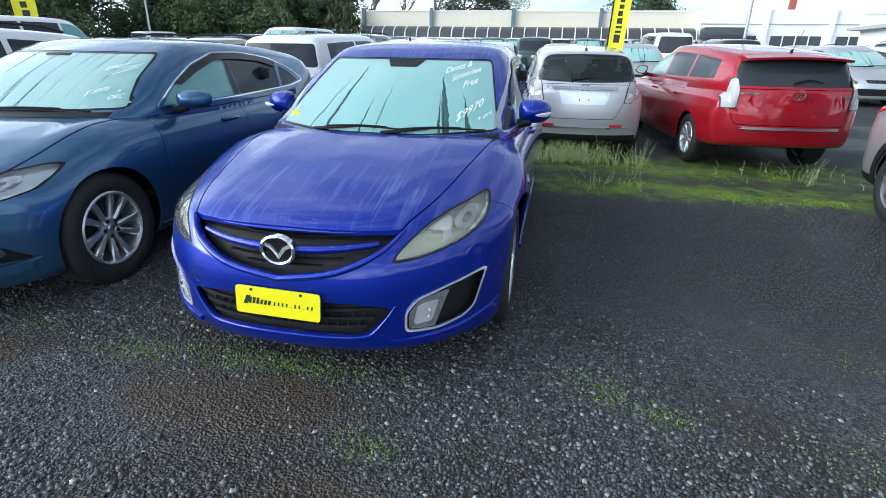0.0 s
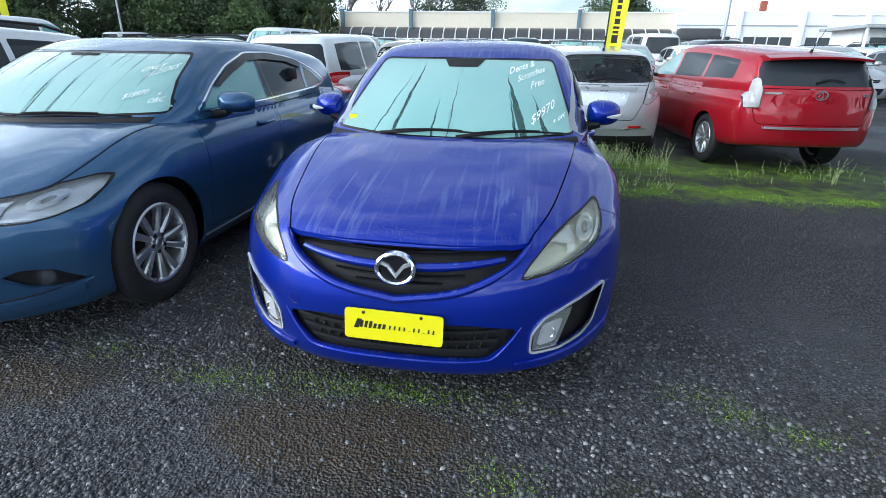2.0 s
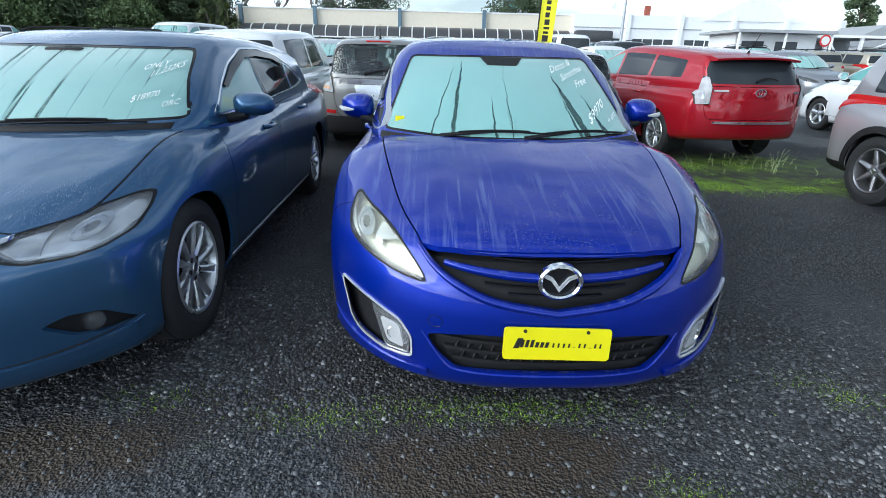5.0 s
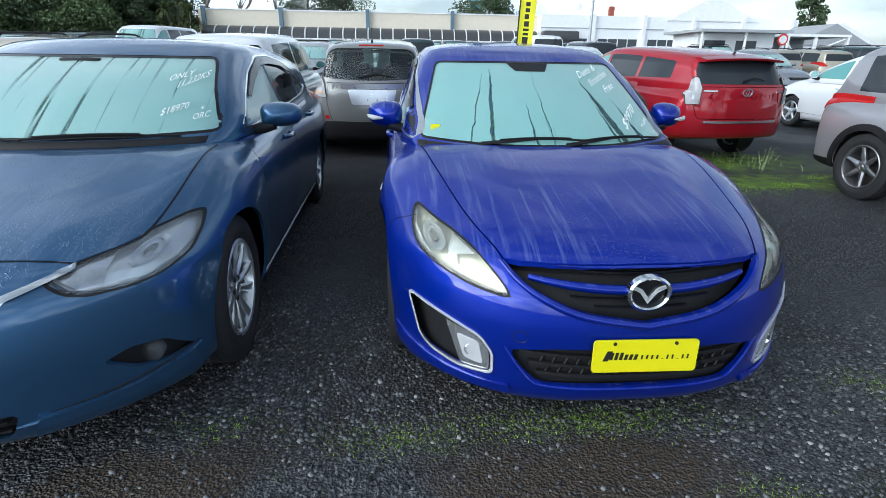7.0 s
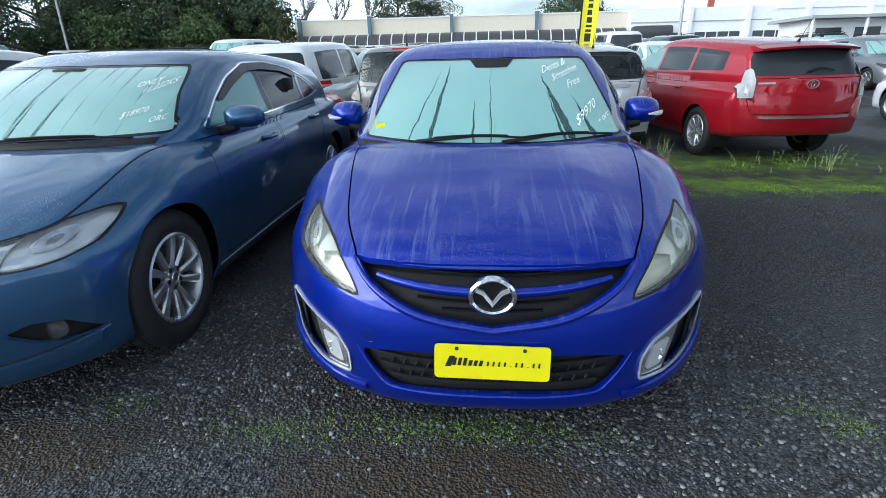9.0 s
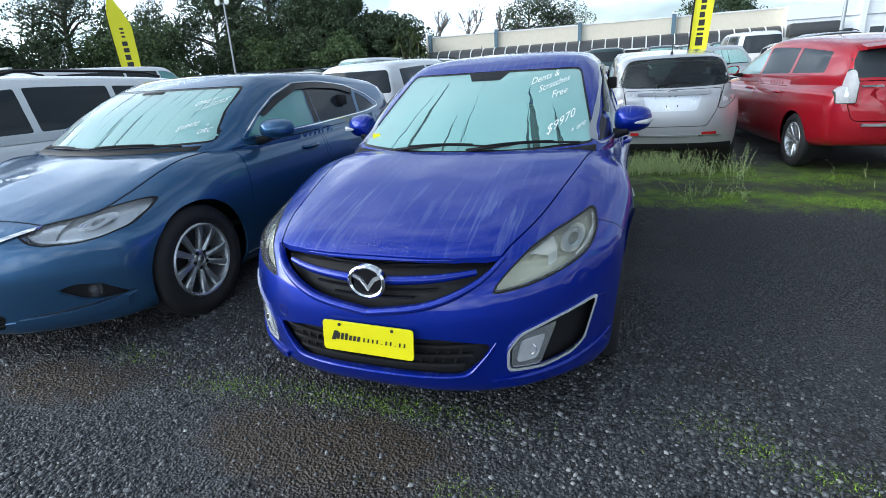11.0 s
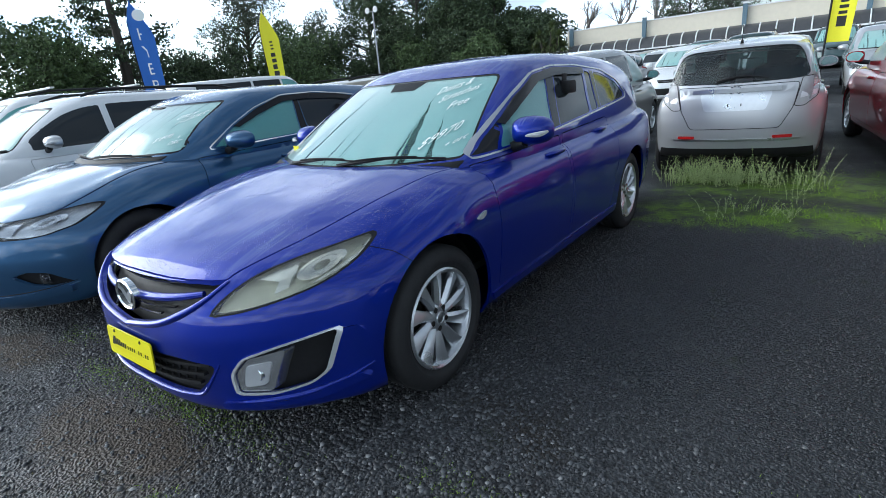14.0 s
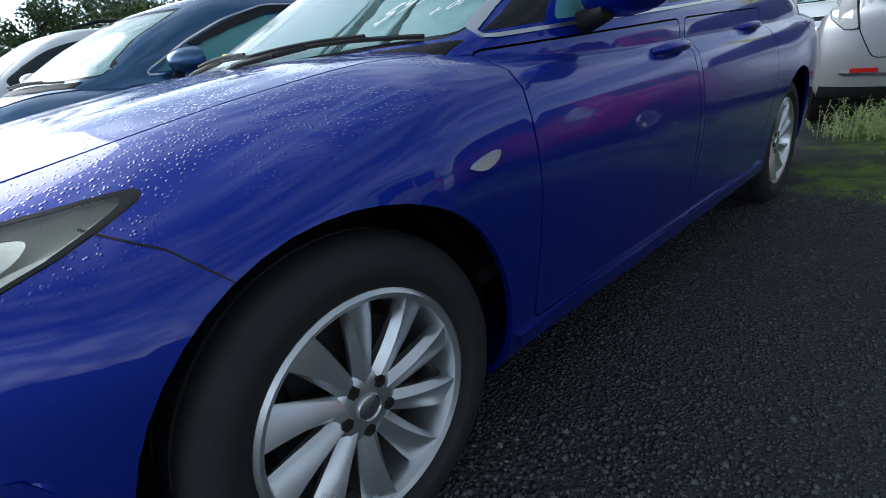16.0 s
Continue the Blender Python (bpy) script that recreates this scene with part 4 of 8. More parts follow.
def blue_wagon():
    c = Car(wagon_spec, "station_wagon", "violet-blue station wagon with fogged windscreen parked on gravel", pose(0, 0, 0))
    car = c.ob
    # glass
    ws = rounded([(-0.692, 0.940), (-0.3, 0.922), (0.3, 0.922), (0.692, 0.940), (0.560, 1.330), (-0.560, 1.330)], 0.04)
    c.pane("windscreen", ws, "y", 1.0, 2.4, "fogwagon", label="windscreen covered with condensation and clear water runs")
    c.band("windscreen_seal", grown(ws, -0.010), "y", 1.0, 2.4, "gloss", 0.014, out=-0.0015, inn=0.006)
    glass = [(1.47, 0.936), (2.35, 0.985), (3.1, 1.03), (3.95, 1.08), (4.02, 1.11), (3.85, 1.22), (3.5, 1.31), (3.0, 1.35), (2.6, 1.352), (2.3, 1.318), (2.0, 1.205), (1.74, 1.08)]
    front = [(1.70, 0.958), (2.30, 0.992), (2.46, 1.325), (2.30, 1.29), (2.02, 1.19), (1.82, 1.10)]
    mirror_base = [(1.51, 0.946), (1.67, 0.956), (1.79, 1.09)]
    rear = [(2.42, 0.999), (2.98, 1.033), (3.10, 1.318), (2.60, 1.33)]
    small = [(3.02, 1.036), (3.16, 1.043), (3.24, 1.295), (3.14, 1.312)]
    quarter = [(3.24, 1.048), (3.90, 1.085), (3.95, 1.11), (3.80, 1.205), (3.48, 1.285), (3.33, 1.300)]
    for sg in (1, -1):
        lo, hi = (0.3, 1.2) if sg > 0 else (-1.2, -0.3)
        for nm, poly, mat in (("front_door_glass", front, "fogside"), ("rear_door_glass", rear, "tint"), ("fixed_door_glass", small, "tint"), ("quarter_glass", quarter, "tint")):
            c.pane(nm, rounded(poly, 0.025), "x", lo, hi, mat, out=-0.003, inn=0.008)
        c.band("window_trim", rounded(glass, 0.06), "x", lo, hi, "satin", 0.009, out=0.004, inn=0.004, label="satin silver window surround")
        # black pillar covers between the panes
        b = [c.piece(0.0012, 0.004, c.cab, p, "x", lo, hi) for p in ([(2.312, 0.992), (2.408, 0.999), (2.588, 1.335), (2.474, 1.333)], [(3.17, 1.043), (3.23, 1.047), (3.322, 1.305), (3.25, 1.308)], mirror_base)]
        for me in b:
            part("pillar_cover", dressed(me, (c.cab,)), M["gloss"], car)
        # doors
        fd = rounded([(1.45, 0.30), (1.47, 0.60), (1.45, 0.905), (2.36, 0.945), (2.38, 0.60), (2.34, 0.30)], 0.03)
        rd = rounded([(2.38, 0.30), (2.42, 0.60), (2.40, 0.947), (3.26, 0.975), (3.32, 0.80), (3.28, 0.62), (3.14, 0.30)], 0.03)
        for nm, poly in (("front_door", fd), ("rear_door", rd)):
            c.panel(nm, poly, "x", lo if sg < 0 else 0.6, hi if sg > 0 else -0.6, 0.005)
        for y, z in ((2.21, 0.862), (3.07, 0.902)):
            hit = c.low.meet((sg * 1.5, y, z), (-sg, 0, 0))
            b = bmesh.new()
            pts = [(hit.x - sg * 0.004, y - 0.105, z - 0.004), (hit.x + sg * 0.022, y - 0.08, z), (hit.x + sg * 0.034, y, z + 0.004), (hit.x + sg * 0.030, y + 0.07, z + 0.002), (hit.x - sg * 0.004, y + 0.10, z)]
            tube(b, along(pts, 12), [0.010, 0.013, 0.015, 0.016, 0.016, 0.016, 0.016, 0.016, 0.015, 0.014, 0.013, 0.010], 10)
            part("door_handle", b, c.paint, car)
        # side repeater lamp
        ring = loop([(1.236, 0.708), (1.275, 0.720), (1.325, 0.726), (1.310, 0.708), (1.270, 0.699)], 20)
        me = c.piece(0.010, 0.004, c.low, ring, "x", lo if sg < 0 else 0.6, hi if sg > 0 else -0.6)
        part("side_indicator", dressed(me, (c.low,)), M["lenswhite"], car, "clear side indicator")
        mirror_unit(car, sg * 0.775, 1.80, 1.025, sg, "blue", (0.205, 0.115, 0.150))
        # seam between bumper and wing
        seam = [(0.675, 0.738), (0.745, 0.703), (0.80, 0.648), (0.8015, 0.650), (0.7465, 0.7055), (0.676, 0.7405)]
        part("bumper_seam", dressed(c.piece(0.0008, 0.003, c.low, seam, "x", lo if sg < 0 else 0.6, hi if sg > 0 else -0.6), (c.low,)), M["gloss"], car)
        # sill strip
        sill = [(1.40, 0.25), (3.28, 0.25), (3.30, 0.305), (1.38, 0.29)]
        me = c.piece(0.012, 0.004, c.low, sill, "x", lo if sg < 0 else 0.6, hi if sg > 0 else -0.6)
        part("side_skirt", dressed(me, (c.low,)), c.paint, car)
    # front openings
    grille = along([(0.0, 0.690), (0.25, 0.694), (0.455, 0.704)], 12).tolist() + along([(0.455, 0.700), (0.41, 0.655), (0.34, 0.612), (0.2, 0.560), (0.0, 0.528)], 18).tolist()
    grille = [tuple(p) for p in grille] + [(-x, z) for x, z in grille[::-1] if x > 0.001]
    lower_v = along([(0.475, 0.694), (0.43, 0.646), (0.35, 0.594), (0.21, 0.540), (0.0, 0.506)], 18).tolist()
    upper_v = along([(0.455, 0.700), (0.41, 0.655), (0.34, 0.612), (0.2, 0.560), (0.0, 0.528)], 18).tolist()
    vee = [((a[0] + e[0]) / 2, (a[1] + e[1]) / 2) for a, e in zip(upper_v, lower_v)]
    for sg in (1, -1):
        b = bmesh.new()
        tube(b, [(sg * x, c.low.meet((sg * x, -1, z), (0, 1, 0)).y - 0.002, z) for x, z in vee], [0.006 + 0.008 * min(1, k / 6) for k in range(len(vee))], 12)
        part("grille_surround", b, c.paint, car)
    c.cut(grille, "y", -0.2, 0.75)
    intake = rounded([(-0.44, 0.408), (-0.28, 0.432), (0.28, 0.432), (0.44, 0.408), (0.40, 0.345), (0.33, 0.285), (-0.33, 0.285), (-0.40, 0.345)], 0.03)
    c.cut(intake, "y", -0.2, 0.6)
    lamp = [(0.438, 0.592), (0.468, 0.636), (0.513, 0.682), (0.548, 0.712), (0.61, 0.738), (0.675, 0.755), (0.722, 0.770), (0.736, 0.760), (0.752, 0.715), (0.735, 0.675), (0.690, 0.648), (0.62, 0.624), (0.54, 0.604)]
    lamp = rounded(lamp, 0.02, 3)
    fog = rounded([(0.492, 0.295), (0.60, 0.286), (0.690, 0.306), (0.728, 0.340), (0.768, 0.496), (0.632, 0.462), (0.535, 0.430), (0.494, 0.375)], 0.018, 4)
    for sg in (1, -1):
        lp = lamp if sg > 0 else mirrored(lamp)
        fp = fog if sg > 0 else mirrored(fog)
        hl = c.pane("headlamp", lp, "y", -0.2, 1.1, "lens", c.low, 0.001, 0.006, True, 0.0, "hazed yellowed headlamp lens")
        c.band("headlamp_rim", lp, "y", -0.2, 1.1, "plastic", 0.006, c.low, 0.0015, 0.012, parent=hl)
        lamp_optics(c, hl, sg, ((0.672, 0.703, 0.038),))
        edge = [(0.722, 0.762), (0.733, 0.750), (0.742, 0.715), (0.726, 0.680), (0.690, 0.658), (0.690, 0.664), (0.716, 0.690), (0.734, 0.720)]
        part("lamp_edge", dressed(c.piece(-0.009, 0.014, c.low, edge if sg > 0 else mirrored(edge), "y", -0.2, 1.1), (c.low,), 0.03), M["mirrorlight"], hl)
        wedge = [(0.535, 0.690), (0.60, 0.722), (0.625, 0.690), (0.63, 0.655), (0.60, 0.640), (0.60, 0.675)]
        part("lamp_wedge", dressed(c.piece(-0.016, 0.020, c.low, wedge if sg > 0 else mirrored(wedge), "y", -0.2, 1.1), (c.low,), 0.03), M["mirrorlight"], hl)
        back = c.piece(-0.035, 0.045, c.low, grown(lp, 0.01), "y", -0.2, 1.2)
        part("lamp_housing", dressed(back, (c.low,)), M["cream"], hl)
        # fog lamp recess
        c.band("fog_trim", fp, "y", -0.2, 1.0, "mirrorlight", 0.0075, c.low, 0.007, 0.01, label="bright silver fog lamp surround")
        c.cut(fp, "y", -0.2, 0.95)
        me = c.piece(-0.035, 0.05, c.low, grown(fp, 0.02), "y", -0.2, 1.1)
        part("fog_recess", dressed(me, (c.low,)), M["plastic"], car)
        pod = rounded([(0.497, 0.300), (0.590, 0.292), (0.642, 0.450), (0.540, 0.428), (0.499, 0.375)], 0.014)
        lens = rounded([(0.516, 0.318), (0.580, 0.322), (0.607, 0.412), (0.534, 0.402)], 0.014)
        if sg < 0:
            pod, lens = mirrored(pod), mirrored(lens)
        fl = c.piece(-0.002, 0.04, c.low, pod, "y", -0.2, 1.0)
        fl = part("fog_lamp", dressed(fl, (c.low,)), M["podgrey"], car, "silver fog lamp pod")
        me = c.piece(0.002, 0.004, c.low, lens, "y", -0.2, 1.0)
        part("fog_lens", dressed(me, (c.low,)), M["lenswhite"], fl)
        p = c.low.meet((sg * 0.558, -1, 0.362), (0, 1, 0))
        b = bmesh.new()
        turned(b, [(0.010, 0.002), (0.002, 0.010), (0.004, 0.016), (-0.001, 0.022), (0.001, 0.025), (0.012, 0.025), (0.012, 0.002)], 24, "y", (sg * 0.555, p.y + 0.004, 0.362))
        part("fog_reflector", b, M["chrome"], fl)
        lip = rounded([(0.43, 0.232), (0.55, 0.218), (0.70, 0.230), (0.82, 0.272), (0.80, 0.300), (0.66, 0.258), (0.43, 0.258)], 0.010)
        if sg < 0:
            lip = mirrored(lip)
        me = c.piece(0.014, 0.004, c.low, lip, "y", -0.2, 0.56)
        part("bumper_lip", dressed(me, (c.low,)), c.paint, car)
        ledge = along([(0.44, 0.250), (0.55, 0.256), (0.66, 0.262), (0.76, 0.286), (0.82, 0.322)], 18)
        b = bmesh.new()
        tube(b, [(sg * x, c.low.meet((sg * x, -1, z), (0, 1, 0)).y - 0.006, z) for x, z in ledge], [0.004 + 0.009 * math.sin(math.pi * k / 17) for k in range(18)], 10)
        part("bumper_ledge", b, c.paint, car)
    # round cover of the towing eye
    b = bmesh.new()
    ring = [(-0.405 + 0.024 * math.cos(a), 0.462 + 0.022 * math.sin(a)) for a in np.linspace(0, 2 * math.pi, 25)]
    tube(b, [(x, c.low.meet((x, -1, z), (0, 1, 0)).y, z) for x, z in ring], 0.0014, 6)
    part("towing_cover_seam", b, M["gloss"], car)
    # bonnet
    hood = [(x, 0.195 + 0.57 * (x / 0.895) ** 3) for x in (0.0, 0.1, 0.2, 0.3, 0.4)] + along([(0.455, 0.275), (0.53, 0.48), (0.60, 0.80), (0.655, 1.12), (0.685, 1.385)], 30).tolist() + [(x, 1.205 + 0.19 * (x / 0.7) ** 2) for x in (0.6, 0.5, 0.4, 0.3, 0.2, 0.1, 0.0)]
    hood = [tuple(p) for p in hood] + [(-p[0], p[1]) for p in hood[::-1] if p[0] > 0.001]
    c.panel("bonnet", hood, "z", 0.60, 1.4, 0.006)
    # grille parts
    def at(x, z, off):
        p = c.low.meet((x, -1, z), (0, 1, 0))
        return (x, p.y + off, z)
    me = c.piece(-0.060, 0.075, c.low, grown(grille, 0.03), "y", -0.2, 0.8)
    part("grille_backing", dressed(me, (c.low,)), M["plastic"], car)
    b = bmesh.new()
    xs = np.linspace(-0.375, 0.375, 33)
    tube(b, [at(x, 0.626 + 0.030 * (x / 0.4) ** 2, 0.012 + 0.016 * (x / 0.4) ** 2) for x in xs], [0.017 - 0.006 * abs(x / 0.375) ** 3 for x in xs], 12)
    part("grille_bar", b, c.paint, car)
    for z, hw in ((0.665, 0.40), (0.585, 0.24), (0.56, 0.16)):
        b = bmesh.new()
        strip(b, [at(x, z + 0.03 * (x / 0.4) ** 2, 0.045) for x in np.linspace(-hw, hw, 21)], 0.006, 0.006)
        part("grille_slat", b, M["gloss"], car)
    me = c.piece(-0.030, 0.045, c.low, grown(intake, 0.03), "y", -0.2, 0.7)
    part("intake_backing", dressed(me, (c.low,)), M["plastic"], car)
    for k in range(3):
        z = 0.315 + 0.038 * k
        hw = 0.34 + 0.03 * k
        b = bmesh.new()
        strip(b, [at(x, z + 0.012 * (x / 0.4) ** 2, 0.02) for x in np.linspace(-hw, hw, 25)], 0.012, 0.008)
        part("intake_slat", b, M["plastic"], car)
        if k == 2:
            continue
        for i in range(18):
            x = (i - 8.5 + 0.5 * k) * 0.041
            if abs(x) < hw - 0.02:
                b = bmesh.new()
                p0, p1 = at(x - 0.007, z, 0.022), at(x + 0.007, z + 0.038, 0.022)
                tube(b, [p0, p1], 0.005, 5)
                part("intake_rib", b, M["plastic"], car)
    for sg in (1, -1):
        b = bmesh.new()
        tube(b, [at(sg * x, z, 0.0) for x, z in along([(0.452, 0.412), (0.408, 0.345), (0.338, 0.279), (0.17, 0.270), (0.0, 0.268)], 20)], [0.003 + 0.004 * min(1, k / 5) for k in range(20)], 8)
        part("intake_surround", b, c.paint, car)
    # number plate, blank but for plain bars
    y = at(0, 0.43, 0)[1] - 0.020
    me = prism(rounded([(-0.18, 0.362), (0.18, 0.362), (0.18, 0.478), (-0.18, 0.478)], 0.014), "y", y - 0.003, y + 0.003)
    plate = part("number_plate", me, M["yellow"], car, "yellow dealer plate with black bars")
    plate.matrix_basis = Matrix.Translation((0, y, 0.42)) @ pose(0, 0, 0, -4, 1.0) @ Matrix.Translation((0, -y, -0.42))
    # slanted bars stand for the lettering: a bold word, then a thin one
    marks = [(-0.146, 0.018, 0.404, 0.440, 0.014)] + [(-0.124 + 0.0165 * k, 0.0105, 0.408, 0.434 if k in (0, 1, 2) else 0.427, 0.005) for k in range(6)]
    marks += [(-0.016 + 0.0176 * k, 0.0055, 0.409, 0.4105 if k in (4, 7) else 0.424, 0.002) for k in range(10)]
    for x, wd, z0, z1, slant in marks:
        me = prism([(x, z0), (x + wd, z0), (x + wd + slant, z1), (x + slant, z1)], "y", y - 0.0045, y - 0.002)
        part("plate_bar", me, M["ink"], plate)
    for x in (-0.11, 0.10):
        b = bmesh.new()
        turned(b, [(y - 0.006, 0.001), (y - 0.006, 0.006), (y, 0.006), (y, 0.001)], 12, "y", (x, 0, 0.466))
        part("plate_screw", b, M["disc"], plate)
    # round badge with a winged shape
    p = at(0, 0.628, -0.012)
    b = bmesh.new()
    prof = [(-0.012, 0.052), (-0.017, 0.058), (-0.012, 0.065), (0.01, 0.065), (0.01, 0.052)]
    turned(b, prof, 40, "y", (0, p[1], p[2]))
    bmesh.ops.scale(b, vec=(1.14, 1, 0.96), verts=b.verts, space=Matrix.Translation((0, -p[1], -p[2])))
    badge = part("badge", b, M["chrome"], car, "chrome oval badge")
    b = bmesh.new()
    turned(b, [(-0.002, 0.001), (-0.002, 0.056), (0.01, 0.056), (0.01, 0.001)], 32, "y", (0, p[1], p[2]))
    part("badge_field", b, M["gloss"], badge)
    for sg in (1, -1):
        b = bmesh.new()
        wing = [(0, -0.018), (0.026, 0.016), (0.058, 0.030), (0.060, 0.016), (0.030, 0.002), (0.0, -0.038)]
        vs = [b.verts.new((sg * x, p[1] - 0.006 - 0.006 * (k in (0, 1, 2)), p[2] + z)) for k, (x, z) in enumerate(wing)]
        f = b.faces.new(vs)
        r = bmesh.ops.extrude_face_region(b, geom=[f])
        bmesh.ops.translate(b, vec=(0, 0.010, 0), verts=[v for v in r["geom"] if isinstance(v, bmesh.types.BMVert)])
        part("badge_wing", b, M["mirrorlight"], badge, smooth=False)
    # wipers, cowl, aerial
    for x0, x1 in ((-0.38, 0.22), (0.05, 0.62)):
        pts = []
        for t in np.linspace(0, 1, 14):
            x = x0 + (x1 - x0) * t
            zz = 0.938 + 0.016 * math.sin(math.pi * t) + 0.010 * t
            pt = c.cab.meet((x, 0.5, zz), (0, 1, 0))
            pts.append((x, (pt.y if pt else 1.25) - 0.016, zz))
        b = bmesh.new()
        tube(b, pts, 0.0055, 6)
        tube(b, [(p[0], p[1] - 0.008, p[2] + 0.008) for p in pts[2:11]], 0.004, 6)
        tube(b, [(x0 - 0.06, pts[0][1] - 0.02, 0.915), (x0 + 0.05, pts[1][1] - 0.014, 0.938), pts[6]], 0.007, 6)
        part("wiper", b, M["plastic"], car)
    me = c.piece(0.004, 0.004, c.cab, rounded([(-0.70, 0.88), (0.70, 0.88), (0.70, 0.932), (0.3, 0.918), (-0.3, 0.918), (-0.70, 0.932)], 0.01), "y", 1.0, 1.75)
    part("cowl_panel", dressed(me, (c.cab,)), M["plastic"], car)
    b = bmesh.new()
    tube(b, [(0, 4.2, 1.39), (0, 4.33, 1.55)], [0.005, 0.002], 6)
    part("aerial", b, M["plastic"], car)
    interior(c, 0.97, 1.42, 4.5)
    for text, x, z, size, slope in (("Dents &", 0.290, 1.238, 0.056, 0.26), ("Scratches", 0.345, 1.196, 0.052, 0.30), ("Free", 0.425, 1.160, 0.056, 0.28), ("$9970", 0.440, 0.985, 0.064, 0.52), ("+ orc", 0.560, 0.985, 0.040, 0.45)):
        chalk(c, text, x, z, size, slope)
    b = bmesh.new()
    hit = c.cab.meet((-0.60, 0.2, 0.99), (0, 1, 0))
    box(b, (-0.625, hit.y - 0.004, 0.975), (-0.575, hit.y - 0.001, 1.005))
    part("window_sticker", b, M["yellow"], car, "small yellow and white window sticker")
    part("sensor_panel", dressed(c.piece(-0.0025, 0.006, c.cab, [(-0.13, 1.32), (-0.09, 1.275), (0.09, 1.275), (0.13, 1.32)], "y", 1.0, 2.4), (c.cab,)), M["plastic"], car)
    # smoked weather shields over the front and rear door glass
    shield = [(1.76, 1.080), (2.0, 1.198), (2.3, 1.308), (2.6, 1.343), (3.1, 1.335), (3.09, 1.290), (2.6, 1.295), (2.32, 1.265), (2.02, 1.160), (1.80, 1.068)]
    for sg in (1, -1):
        part("weather_shield", dressed(c.piece(0.012, -0.006, c.cab, shield, "x", *((0.3, 1.2) if sg > 0 else (-1.2, -0.3))), (c.cab,)), M["gloss"], car)
    # a key box clipped on the rear door glass
    hit = c.cab.meet((1.5, 2.70, 1.235), (-1, 0, 0))
    b = bmesh.new()
    box(b, (hit.x, 2.64, 1.175), (hit.x + 0.065, 2.76, 1.255), 0.014)
    box(b, (hit.x, 2.66, 1.25), (hit.x + 0.012, 2.72, 1.30), 0.003)
    part("key_box", b, M["plastic"], car, "black key box clipped to the window")
    for y in (0.985, 3.71):
        for sg in (1, -1):
            add_wheel(car, sg * 0.752, y, 0.322, "ten", 0.322, 0.222, 0.215, 12 if sg > 0 else 30, 0, True)
    c.finish()
    return c


def interior(c, z, y0, y1, hand=-1):
    """Dashboard, steering wheel, seats and floor seen through the glass."""
    car = c.ob
    b = bmesh.new()
    box(b, (-0.66, y0, z - 0.32), (0.66, y0 + 0.42, z - 0.06), 0.05)
    part("dashboard", b, M["cloth"], car)
    b = bmesh.new()
    ring = [(hand * 0.36 + 0.18 * math.cos(a), y0 + 0.50 + 0.06 * math.sin(a), z - 0.06 + 0.17 * math.sin(a)) for a in np.linspace(0, 2 * math.pi, 25)]
    tube(b, ring, 0.016, 8)
    for a in (0.2, 2.9, 4.7):
        tube(b, [(hand * 0.36, y0 + 0.47, z - 0.06), (hand * 0.36 + 0.17 * math.cos(a), y0 + 0.50 + 0.06 * math.sin(a), z - 0.06 + 0.16 * math.sin(a))], 0.016, 6)
    part("steering_wheel", b, M["plastic"], car)
    for y in (y0 + 1.0, y0 + 1.85):
        for x in (-0.36, 0.36):
            b = bmesh.new()
            box(b, (x - 0.25, y - 0.3, z - 0.55), (x + 0.25, y + 0.2, z - 0.35), 0.05)
            box(b, (x - 0.24, y + 0.16, z - 0.45), (x + 0.24, y + 0.30, z + 0.12), 0.05)
            box(b, (x - 0.13, y + 0.20, z + 0.14), (x + 0.13, y + 0.28, z + 0.30), 0.035)
            part("seat", b, M["cloth"], car)
    b = bmesh.new()
    box(b, (-0.70, y0, z - 0.62), (0.70, y1, z - 0.58))
    part("cabin_floor", b, M["cloth"], car)
    b = bmesh.new()
    yy = c.cab.meet((0, 0.2, 1.33), (0, 1, 0)).y
    box(b, (-0.11, yy + 0.10, 1.25), (0.11, yy + 0.13, 1.31), 0.015)
    box(b, (-0.03, yy + 0.03, 1.28), (0.03, yy + 0.11, 1.33), 0.01)
    part("rear_view_mirror", b, M["plastic"], car)


blue_wagon()

